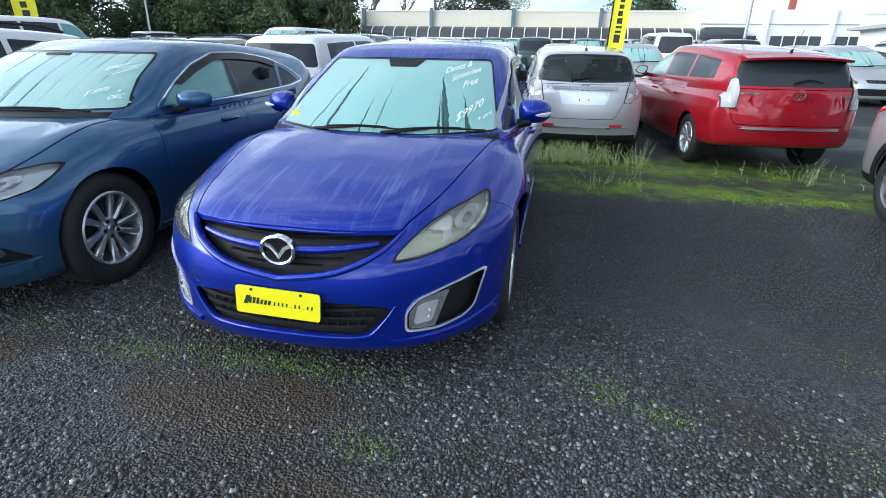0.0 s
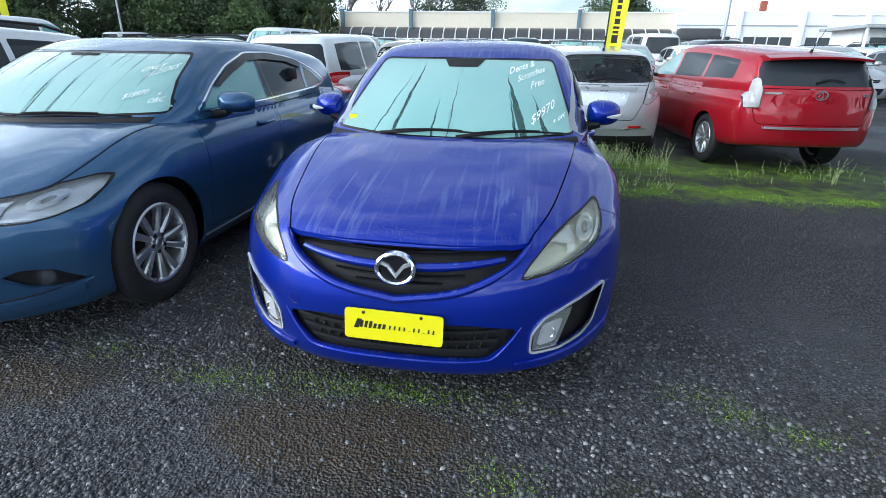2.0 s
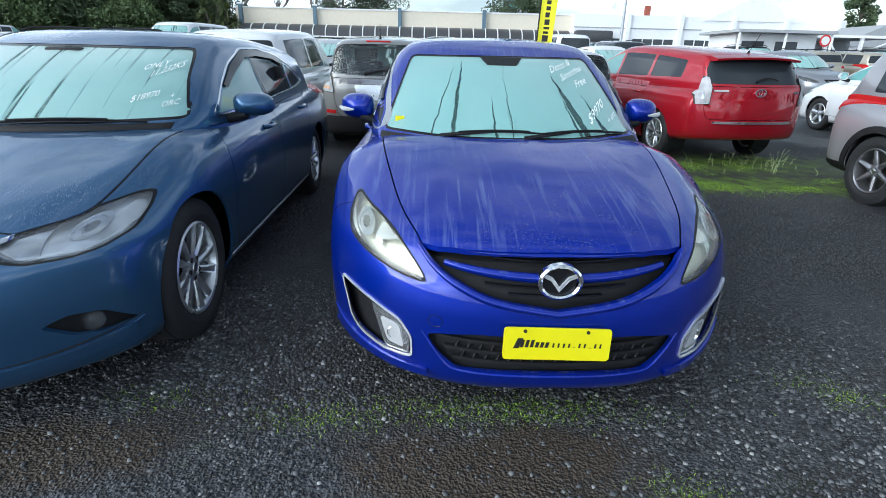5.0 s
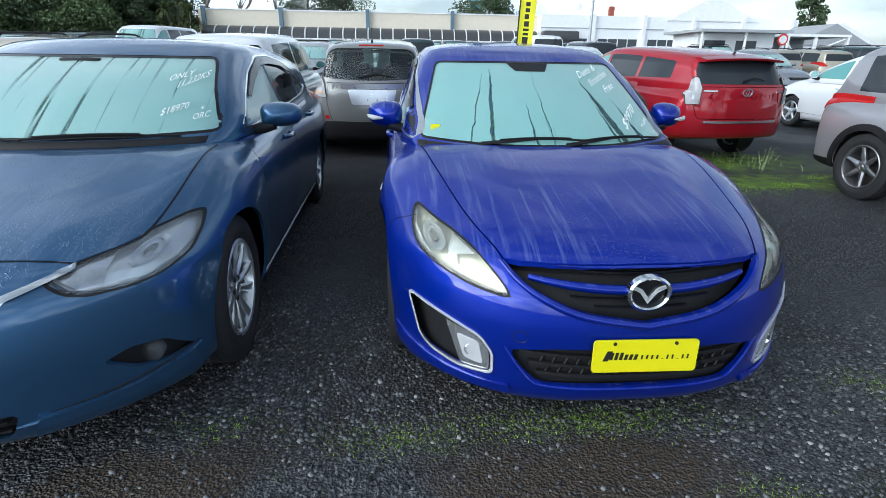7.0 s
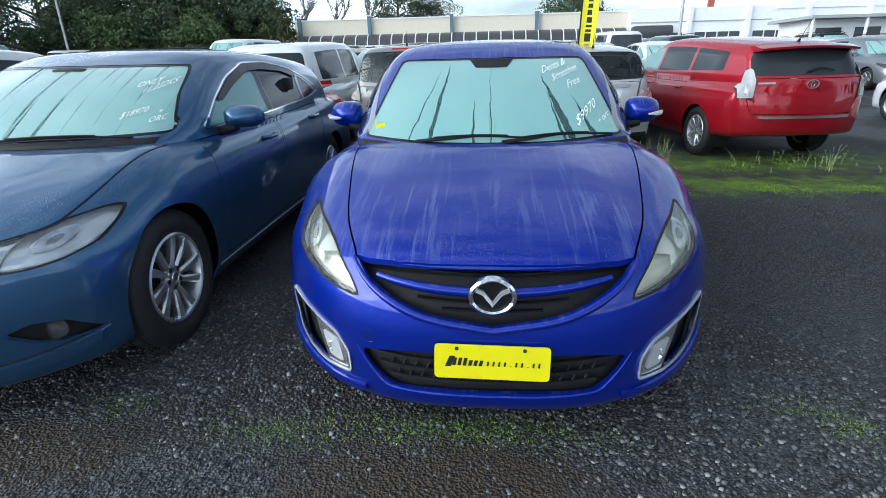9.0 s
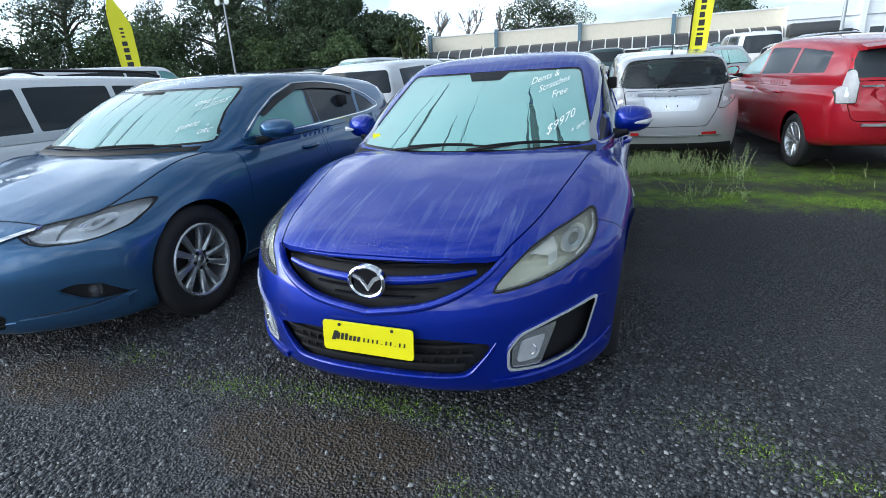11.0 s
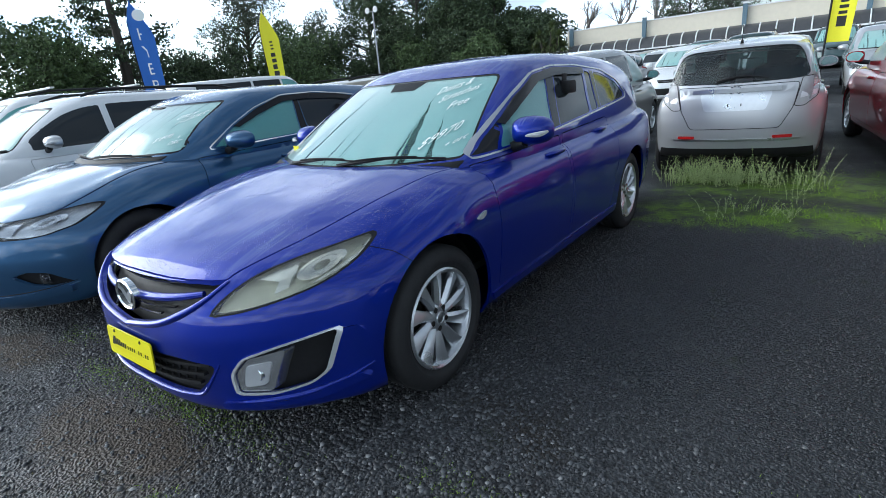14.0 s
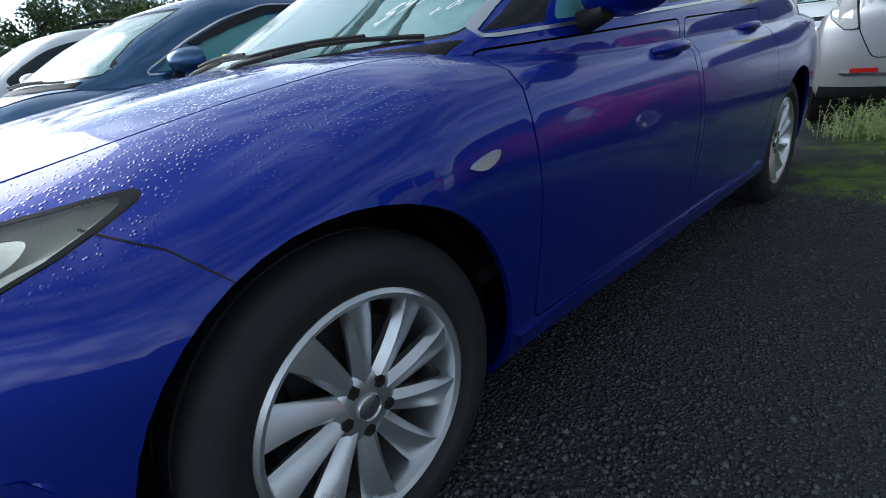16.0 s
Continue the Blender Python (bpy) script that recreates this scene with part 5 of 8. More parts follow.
# ---- the other cars ----
def make_spec(L, W, H, wf, wr, colour, nose=0.72, cowl=(1.0, 0.98), top=1.75, peak=2.4, tail=(0.25, 0.0), rear_h=1.0, hub=0.31, low=False, tumble=0.17, bowf=0.42, drop=0.03, boot=None, cat="car", clear=0.18):
    """Numbers for a car: length, width, height, axles, and the line of its bonnet, screen, roof and tail."""
    hw = W / 2
    yc, zc = cowl
    zr = H - 0.005
    t0, t1 = tail
    belt = zc - 0.05
    if boot:
        roof = curve((yc, belt + 0.02), ((yc + top) / 2, (belt + zr) / 2 + 0.015), (top, zr - 0.075), (top + 0.25, zr - 0.02), (peak, zr), (L - boot[0] - 0.45, zr - 0.08), (L - boot[0], boot[1] + 0.02))
        g1, rear_top = L - boot[0], boot[1]
    else:
        roof = curve((yc, belt + 0.02), ((yc + top) / 2, (belt + zr) / 2 + 0.015), (top, zr - 0.075), (top + 0.25, zr - 0.02), (peak, zr), (L - t0 - 0.25, zr - drop), (L - t0, zr - drop - 0.045), (L - t0 + 0.05, zr - drop - 0.11), (L - 0.02 - t1, rear_h))
        g1, rear_top = L - 0.02 - t1, rear_h
    return dict(
        paint=colour, category=cat, W=hw, y0=0.0, y1=L, n=44 if low else 64, m=22 if low else 30, gn=44 if low else 60, gm=18 if low else 24, L=L, H=H, yc=yc, zc=zc, ytop=top, tail=tail, rear_h=rear_h, g_end=g1, boot=boot, drop=drop,
        top=curve((0, 0.50), (0.02, 0.58), (0.05, nose - 0.06), (0.12, nose), (0.35, nose + 0.4 * (zc - nose)), (yc, zc - 0.03), (yc + 0.3, zc - 0.01), (L - 0.5, rear_top - 0.01), (L - 0.06, rear_top - 0.03), (L - 0.02, rear_top - 0.12), (L, 0.62)),
        bot=curve((0, 0.44), (0.01, 0.34), (0.03, 0.25), (0.1, clear + 0.01), (0.4, clear), (L - 0.5, clear + 0.03), (L - 0.06, clear + 0.08), (L - 0.01, clear + 0.2), (L, 0.48)),
        wide=curve((0, hw - 0.10), (0.1, hw - 0.05), (0.45, hw - 0.012), (0.9, hw - 0.005), (L / 2, hw - 0.008), (L - 0.9, hw - 0.006), (L - 0.35, hw - 0.03), (L - 0.05, hw - 0.07), (L, hw - 0.12)),
        crown=curve((0, 0.02), (0.3, 0.055), (1.0, 0.055), (L, 0.05)),
        c=curve((0, 0.82), (0.6, 0.86), (L, 0.86)), cx=0.95, d=0.56, ex=0.985, e=0.24,
        bow=lambda q: bowf * np.abs(q) ** 3.0, fade=curve((0, 1.0), (0.4, 0.7), (0.9, 0.2), (1.3, 0.0), (L, 0.0)),
        rbow=lambda q: 0.24 * np.abs(q) ** 2.8, rfade=curve((0.0, 0.0), (L - 0.9, 0.0), (L - 0.3, 0.5), (L, 1.0)),
        g0=yc, g1=g1, belt=belt, zmax=zr - 0.06, roof=roof,
        gbase=curve((yc, hw - 0.19), (yc + 0.4, hw - 0.10), (L / 2, hw - 0.075), (L - 0.9, hw - 0.10), (g1, hw - 0.20)),
        gtop=curve((yc, hw - tumble - 0.12), (top, hw - tumble - 0.10), (L / 2, hw - tumble - 0.07), (L - 0.8, hw - tumble - 0.09), (g1, hw - tumble - 0.15)),
        gbow=0.18, gfade=curve((yc, 1.0), (top - 0.1, 0.8), (top + 0.5, 0.0), (L, 0.0)), grbow=0.10, grfade=curve((0, 0.0), (L - 1.0, 0.0), (g1, 1.0)),
        wf=wf, wr=wr, hub=hub, arch=hub + 0.03)


def side_windows(c, cuts, mats, rise_to=0.03, trim=None, fronty=0.42):
    """Side glass between the belt and the roof, parted at the given places."""
    s = c.s
    zb = s["belt"] + 0.045
    n = 36
    ys = np.linspace(s["yc"] + fronty, cuts[-1], n)
    def z_low(y):
        return zb + rise_to * (y - s["yc"]) / (s["L"] - s["yc"])
    def z_high(y):
        return s["roof"](y - 0.10 * max(0, 1 - (y - s["yc"]) / 1.2)) - 0.125
    for sg in (1, -1):
        lo, hi = (0.25, 1.4) if sg > 0 else (-1.4, -0.25)
        start = s["yc"] + fronty
        for k, (end, mat) in enumerate(zip(cuts, mats)):
            a, e = start + (0.0 if k == 0 else 0.035), end - 0.035
            yy = np.linspace(a, e, 9)
            up = [(y, max(z_high(y), z_low(y) + 0.012)) for y in yy[::-1]]
            poly = [(a, z_low(a)), (e, z_low(e))] + up
            if up[-1][1] - z_low(a) < 0.03:
                poly = poly[:-1]
            c.pane("side_glass", rounded(poly, 0.02, 3), "x", lo, hi, mat, out=-0.002, inn=0.008)
            start = end
        if trim:
            yy = np.linspace(s["yc"] + fronty - 0.03, cuts[-1] - 0.01, 16)
            poly = [(yy[0], z_low(yy[0]) - 0.008), (yy[-1], z_low(yy[-1]) - 0.008)] + [(y, max(z_high(y), z_low(y) + 0.015) + 0.012) for y in yy[::-1][:-1]]
            c.band("window_trim", rounded(poly, 0.03, 3), "x", lo, hi, trim, 0.012, out=0.004, inn=0.004)


def screens(c, front="fog", rear="tint", rear_cut=True, rear_poly=None):
    s = c.s
    hw = s["W"]
    zb, zt = s["belt"] + 0.055, s["H"] - 0.135
    ws = rounded([(-(hw - 0.21), zb), (hw - 0.21, zb), (hw - 0.345, zt), (-(hw - 0.345), zt)], 0.05)
    c.pane("windscreen", ws, "y", s["yc"] - 0.2, s["ytop"] + 0.45, front)
    if not ROUGH["on"]:
        c.band("windscreen_seal", grown(ws, -0.018), "y", s["yc"] - 0.2, s["ytop"] + 0.45, "gloss", 0.02, out=-0.0015, inn=0.006)
    L = s["L"]
    if s["boot"]:
        z0, z1 = s["boot"][1] + 0.06, s["H"] - 0.15
        rp = rounded([(-(hw - 0.27), z0), (hw - 0.27, z0), (hw - 0.36, z1), (-(hw - 0.36), z1)], 0.05)
        c.pane("rear_window", rp, "y", L - s["boot"][0] - 0.9, L, rear)
    else:
        rp = rear_poly or rounded([(-(hw - 0.23), s["rear_h"] + 0.05), (hw - 0.23, s["rear_h"] + 0.05), (hw - 0.31, s["H"] - 0.17), (-(hw - 0.31), s["H"] - 0.17)], 0.05)
        c.pane("rear_window", rp, "y", L - 0.75, L + 0.3, rear)


def lamps(c, detail=True):
    """Head and tail lamps, grille and lower intake."""
    s = c.s
    hw, L = s["W"], s["L"]
    n0 = float(s["top"](0.12))
    hl = [(hw - 0.40, n0 - 0.10), (hw - 0.22, n0 - 0.03), (hw - 0.06, n0 + 0.03), (hw - 0.05, n0 - 0.03), (hw - 0.12, n0 - 0.12), (hw - 0.34, n0 - 0.15)]
    for sg in (1, -1):
        p = rounded(hl if sg > 0 else mirrored(hl), 0.025, 3)
        h = c.pane("headlamp", p, "y", -0.2, 0.9, "lensclear", c.low, 0.001, 0.006, True, 0.0)
        if ROUGH["on"]:
            continue
        me = c.piece(-0.05, 0.06, c.low, grown(p, 0.02), "y", -0.2, 1.0)
        part("lamp_housing", dressed(me, (c.low,)), M["satin"], h)
    g = rounded([(-0.36, n0 - 0.04), (0.36, n0 - 0.04), (0.30, n0 - 0.12), (-0.30, n0 - 0.12)], 0.02, 3)
    i = rounded([(-0.50, 0.46), (0.50, 0.46), (0.42, 0.29), (-0.42, 0.29)], 0.04, 3)
    for nm, p in (("grille", g), ("intake", i)):
        c.cut(p, "y", -0.2, 0.6)
        me = c.piece(-0.03, 0.045, c.low, grown(p, 0.02), "y", -0.2, 0.7)
        part(nm, dressed(me, (c.low,)), M["plastic"], c.ob)
    bm = bmesh.new()
    strip(bm, [(x, c.low.meet((x, -1, n0 - 0.08), (0, 1, 0)).y - 0.004, n0 - 0.08) for x in np.linspace(-0.3, 0.3, 9)], 0.016, 0.008)
    part("grille_bar", bm, M["chrome"], c.ob)


def door_lines(c, edges, low_z=0.32, steps=2):
    """Doors parted by gaps; edges along y."""
    s = c.s
    zt = s["belt"] + 0.005
    for sg in (1, -1):
        for k, (a, b) in enumerate(zip(edges, edges[1:])):
            last = k == len(edges) - 2
            poly = [(a + 0.003, low_z), (b - 0.003 - (0.22 if last else 0), low_z), (b - 0.003 - (0.10 if last else 0), 0.62), (b - 0.003, zt - 0.03), (a + 0.003, zt - 0.04)]
            c.panel("front_door" if k == 0 else "rear_door", rounded(poly, 0.03, 3), "x", *((0.5, 1.4) if sg > 0 else (-1.4, -0.5)), 0.005)
            z = s["belt"] - 0.10
            hit = c.low.meet((sg * 2, b - 0.22, z), (-sg, 0, 0))
            if hit:
                bm = bmesh.new()
                tube(bm, along([(hit.x - sg * 0.004, b - 0.31, z), (hit.x + sg * 0.03, b - 0.27, z), (hit.x + sg * 0.032, b - 0.18, z), (hit.x - sg * 0.004, b - 0.13, z)], 9), 0.014, 8)
                part("door_handle", bm, c.paint, c.ob)


def rear_face(c, x, z, off=0.0, shape=None):
    """A point on the tail at (x, z), off metres behind it."""
    hits = [h.meet((x, c.s["L"] + 1, z), (0, -1, 0)) for h in ((shape,) if shape else (c.low, c.cab))]
    return Vector((x, max([p.y for p in hits if p] or [c.s["L"]]) + off, z))


def oval_badge(c, x, z, r=0.045, ring="chrome", inner=False):
    p = rear_face(c, x, z, 0.008)
    b = bmesh.new()
    turned(b, [(-0.006, r * 0.74), (0.004, r * 0.78), (0.004, r), (-0.006, r)], 28, "y", p)
    bmesh.ops.scale(b, vec=(1.25, 1, 0.85), verts=b.verts, space=Matrix.Translation(-p))
    o = part("badge", b, M[ring], c.ob)
    if inner:
        b = bmesh.new()
        turned(b, [(-0.004, r * 0.30), (0.003, r * 0.34), (0.003, r * 0.46), (-0.004, r * 0.46)], 22, "y", p)
        bmesh.ops.scale(b, vec=(0.8, 1, 1.4), verts=b.verts, space=Matrix.Translation(-p))
        part("badge_ring", b, M[ring], o)
        return
    for q in (((-0.5, 0.5), (-0.4, -0.5)), ((0.5, 0.5), (0.4, -0.5)), ((-0.45, 0), (0.45, 0))):
        b = bmesh.new()
        tube(b, [p + Vector((r * x, 0.002, r * z)) for x, z in q], 0.005, 6)
        part("badge_stroke", b, M[ring], o)


def rear_wiper(c, x0, x1, z):
    b = bmesh.new()
    pts = [rear_face(c, x, z + 0.03 * math.sin(3.14 * t), 0.02, c.cab) for t, x in zip(np.linspace(0, 1, 8), np.linspace(x0, x1, 8))]
    tube(b, pts, 0.008, 6)
    tube(b, [pts[0] + Vector((0, -0.02, -0.05)), pts[0] + Vector((0.02, 0.012, -0.01)), pts[3]], 0.012, 6)
    part("rear_wiper", b, M["plastic"], c.ob)


def roof_aerial(c, y, lean=0.10, h=0.2):
    z = float(c.s["roof"](y))
    b = bmesh.new()
    tube(b, [(0, y, z - 0.01), (0, y + 0.02, z + 0.03)], [0.02, 0.012], 8)
    tube(b, [(0, y + 0.015, z + 0.02), (0, y + lean, z + h)], [0.004, 0.003], 6)
    part("aerial", b, M["plastic"], c.ob)


def tailgate(c, poly, lo_y):
    c.panel("tailgate", poly, "y", lo_y, c.s["L"] + 0.4, 0.007)


def tail_lamp(c, poly, mats, shape=None, lo=-0.6):
    """Lamp clusters at both rear corners; mats: the whole lens, then (name, outline) patches laid on it."""
    L = c.s["L"]
    for sg in (1, -1):
        p = poly if sg > 0 else mirrored(poly)
        me = c.piece(0.010, 0.02, shape or c.low, p, "y", L + lo, L + 0.4)
        t = part("tail_lamp", dressed(me, (shape or c.low,)), M[mats[0]], c.ob)
        if len(mats) > 1:
            for k, sh in enumerate((c.low, c.cab)):
                key = ("seam", k, tuple(poly))
                if key not in c.made:
                    ring = csg(prism(grown(poly, 0.007), "y", L + lo, L + 0.4), prism(poly, "y", L + lo - 0.1, L + 0.5), "DIFFERENCE")
                    c.made[key] = csg(c.skin(0.010, 0.02, sh), ring, "INTERSECT")
                if len(c.made[key].vertices):
                    part("lamp_seam", dressed(flipped(c.made[key]) if sg < 0 else c.made[key].copy(), (sh,)), M["disc"], t)
        me = c.piece(0.010, 0.02, c.cab, p, "y", L + lo, L + 0.4)
        if len(me.vertices):
            part("upper_lens", dressed(me, (c.cab,)), M[mats[0]], t)
        for nm, q in mats[1:]:
            q = q if sg > 0 else mirrored(q)
            me = c.piece(0.0125, 0.0, shape or c.low, q, "y", L + lo, L + 0.4)
            if len(me.vertices):
                part("lamp_patch", dressed(me, (shape or c.low,)), M[nm], t)


def wheels_of(c, style, rim, width=0.195, spin=0):
    s = c.s
    for y in (s["wf"], s["wr"]):
        for sg in (1, -1):
            add_wheel(c.ob, sg * (s["W"] - width / 2 - 0.035), y, s["hub"], style, s["hub"], rim, width, spin + 20 * sg)


def parked(x, y, yaw, L, away):
    """Pose of a car whose near end stands at (x, y); away: its tail is the near end."""
    a = radians(yaw)
    if away:
        fx, fy = x - math.sin(a) * L, y + math.cos(a) * L
        slope = math.degrees(math.atan2(rise(fy) - rise(y), L))
        return pose(fx, fy, rise(fy) * 1.0, 0, 0, 180 + yaw) @ pose(0, 0, 0, -slope)
    slope = math.degrees(math.atan2(rise(y + L) - rise(y), L))
    return pose(x, y, rise(y), 0, 0, yaw) @ pose(0, 0, 0, slope)


def silver_hatch():
    L = 3.90
    s = make_spec(L, 1.695, 1.46, 0.80, 3.30, "silver", 0.74, (0.72, 0.99), 1.50, 2.1, (0.20, 0.02), 0.99, 0.30, drop=0.06)
    c = Car(s, "hatchback_car", "silver hatchback with dark rear window parked on weedy gravel", parked(1.37, 5.58, 3, L, True))
    rp = loop([(-0.60, 1.04), (-0.3, 1.015), (0, 1.01), (0.3, 1.015), (0.60, 1.04), (0.585, 1.18), (0.50, 1.325), (0.25, 1.348), (0, 1.352), (-0.25, 1.348), (-0.50, 1.325), (-0.585, 1.18)], 48)
    screens(c, "fog", "glass", rear_poly=rp)
    side_windows(c, (1.95, 2.90, 3.45), ("fogside", "tint", "tint"), 0.06)
    lamps(c)
    tl = rounded([(0.520, 0.765), (0.60, 0.762), (0.700, 0.85), (0.715, 0.98), (0.66, 1.035), (0.568, 1.03), (0.548, 0.90)], 0.02)
    tail_lamp(c, tl, ["lenswhite", ("lensred", rounded([(0.575, 0.92), (0.705, 0.935), (0.708, 0.965), (0.578, 0.95)], 0.01)), ("satin", rounded([(0.560, 0.83), (0.690, 0.86), (0.700, 0.905), (0.568, 0.895)], 0.01)), ("satin", rounded([(0.59, 0.975), (0.69, 0.985), (0.66, 1.018), (0.59, 1.012)], 0.01))])
    tailgate(c, rounded([(-0.55, 0.990), (0.55, 0.990), (0.515, 0.76), (0.41, 0.555), (-0.41, 0.555), (-0.515, 0.76)], 0.04), L - 0.5)
    door_lines(c, (1.0, 2.0, 2.95))
    recess = rounded([(-0.33, 0.92), (0.33, 0.92), (0.28, 0.74), (-0.28, 0.74)], 0.03)
    me = c.piece(0.003, 0.004, c.low, recess, "y", L - 0.4, L + 0.4)
    part("plate_recess", dressed(me, (c.low,)), M["satin"], c.ob)
    b = bmesh.new()
    strip(b, [rear_face(c, x, 0.945, 0.008) for x in np.linspace(-0.40, 0.40, 15)], 0.045, 0.008)
    part("chrome_strip", b, M["satin"], c.ob, "chrome strip above the plate recess")
    for x in (-0.06, 0.06):
        b = bmesh.new()
        p = rear_face(c, x, 0.80, 0.006)
        box(b, (p.x - 0.005, p.y - 0.004, p.z - 0.012), (p.x + 0.005, p.y + 0.003, p.z + 0.012))
        part("plate_slot", b, M["ink"], c.ob)
    oval_badge(c, 0, 0.945, 0.052)
    for sg in (1, -1):
        q = rounded([(0.36, 0.455), (0.53, 0.455), (0.53, 0.485), (0.36, 0.485)], 0.008)
        me = c.piece(0.008, 0.002, c.low, q if sg > 0 else mirrored(q), "y", L - 0.5, L + 0.3)
        part("reflector", dressed(me, (c.low,)), M["lensred"], c.ob, "red bumper reflector")
        mirror_unit(c.ob, sg * 0.80, 1.22, 1.06, sg, "silver")
    me = c.piece(0.012, 0.002, c.low, rounded([(-0.58, 0.435), (0.58, 0.435), (0.60, 0.452), (-0.60, 0.452)], 0.006), "y", L - 0.5, L + 0.3)
    part("bumper_ledge", dressed(me, (c.low,)), M["satin"], c.ob)
    me = c.piece(0.004, 0.002, c.low, [(-0.75, 0.20), (0.75, 0.20), (0.72, 0.35), (-0.72, 0.35)], "y", L - 0.6, L + 0.3)
    part("bumper_valance", dressed(me, (c.low,)), M["plastic"], c.ob)
    rear_wiper(c, 0.16, -0.28, 1.05)
    roof_aerial(c, 3.45, 0.02, 0.18)
    interior(c, 1.0, 0.95, 3.6)
    wheels_of(c, "five", 0.19, 0.175)
    c.finish()


def brown_wagon():
    L = 4.41
    s = make_spec(L, 1.695, 1.54, 0.80, 3.30, "brown", 0.74, (0.72, 0.99), 1.50, 2.2, (0.20, 0.02), 1.0, 0.30, drop=0.05)
    c = Car(s, "estate_car", "grey-brown compact estate car with wet roof on gravel", parked(-1.13, 5.66, 0, L, True))
    rp = loop([(-0.62, 1.06), (-0.3, 1.03), (0, 1.02), (0.3, 1.03), (0.62, 1.06), (0.60, 1.20), (0.52, 1.385), (0.25, 1.41), (0, 1.415), (-0.25, 1.41), (-0.52, 1.385), (-0.60, 1.20)], 48)
    screens(c, "fog", "glass", rear_poly=rp)
    side_windows(c, (1.95, 2.95, 3.95), ("fogside", "tint", "tint"), 0.05)
    lamps(c)
    tl = rounded([(0.61, 0.80), (0.765, 0.82), (0.765, 1.06), (0.69, 1.08), (0.63, 1.0)], 0.03)
    tail_lamp(c, tl, ["lenswhite", ("amber", rounded([(0.64, 0.84), (0.79, 0.86), (0.79, 0.89), (0.65, 0.88)], 0.01))])
    tailgate(c, rounded([(-0.62, 0.99), (0.62, 0.99), (0.60, 0.70), (0.54, 0.50), (-0.54, 0.50), (-0.60, 0.70)], 0.05), L - 0.5)
    door_lines(c, (1.0, 2.0, 2.95))
    recess = rounded([(-0.32, 0.91), (0.32, 0.91), (0.27, 0.72), (-0.27, 0.72)], 0.03)
    me = c.piece(0.003, 0.004, c.low, recess, "y", L - 0.4, L + 0.4)
    part("plate_recess", dressed(me, (c.low,)), M["satin"], c.ob)
    b = bmesh.new()
    strip(b, [rear_face(c, x, 0.95, 0.008) for x in np.linspace(-0.40, 0.40, 15)], 0.06, 0.008)
    part("chrome_strip", b, M["satin"], c.ob, "chrome strip above the plate recess")
    oval_badge(c, 0, 0.95, 0.055)
    for x in (-0.06, 0.06):
        b = bmesh.new()
        p = rear_face(c, x, 0.78, 0.006)
        box(b, (p.x - 0.005, p.y - 0.004, p.z - 0.012), (p.x + 0.005, p.y + 0.003, p.z + 0.012))
        part("plate_slot", b, M["ink"], c.ob)
    for sg in (1, -1):
        q = rounded([(0.58, 0.53), (0.72, 0.535), (0.72, 0.58), (0.58, 0.575)], 0.008)
        me = c.piece(0.008, 0.002, c.low, q if sg > 0 else mirrored(q), "y", L - 0.6, L + 0.3)
        part("reflector", dressed(me, (c.low,)), M["lensred"], c.ob, "red bumper reflector")
        mirror_unit(c.ob, sg * 0.80, 1.22, 1.06, sg, "brown")
    me = c.piece(0.006, 0.002, c.low, [(-0.80, 0.20), (0.80, 0.20), (0.80, 0.50), (-0.80, 0.50)], "y", L - 0.6, L + 0.3)
    part("lower_bumper", dressed(me, (c.low,)), M["plastic"], c.ob)
    b = bmesh.new()
    p = rear_face(c, 0, 1.45, 0.0, c.cab)
    box(b, (-0.16, p.y - 0.01, 1.438), (0.16, p.y + 0.02, 1.458), 0.005)
    part("high_brake_lamp", b, M["lensred"], c.ob)
    rear_wiper(c, 0.16, -0.30, 1.065)
    roof_aerial(c, 3.9, 0.02, 0.18)
    interior(c, 1.0, 0.95, 4.0)
    wheels_of(c, "five", 0.19, 0.175)
    c.finish()


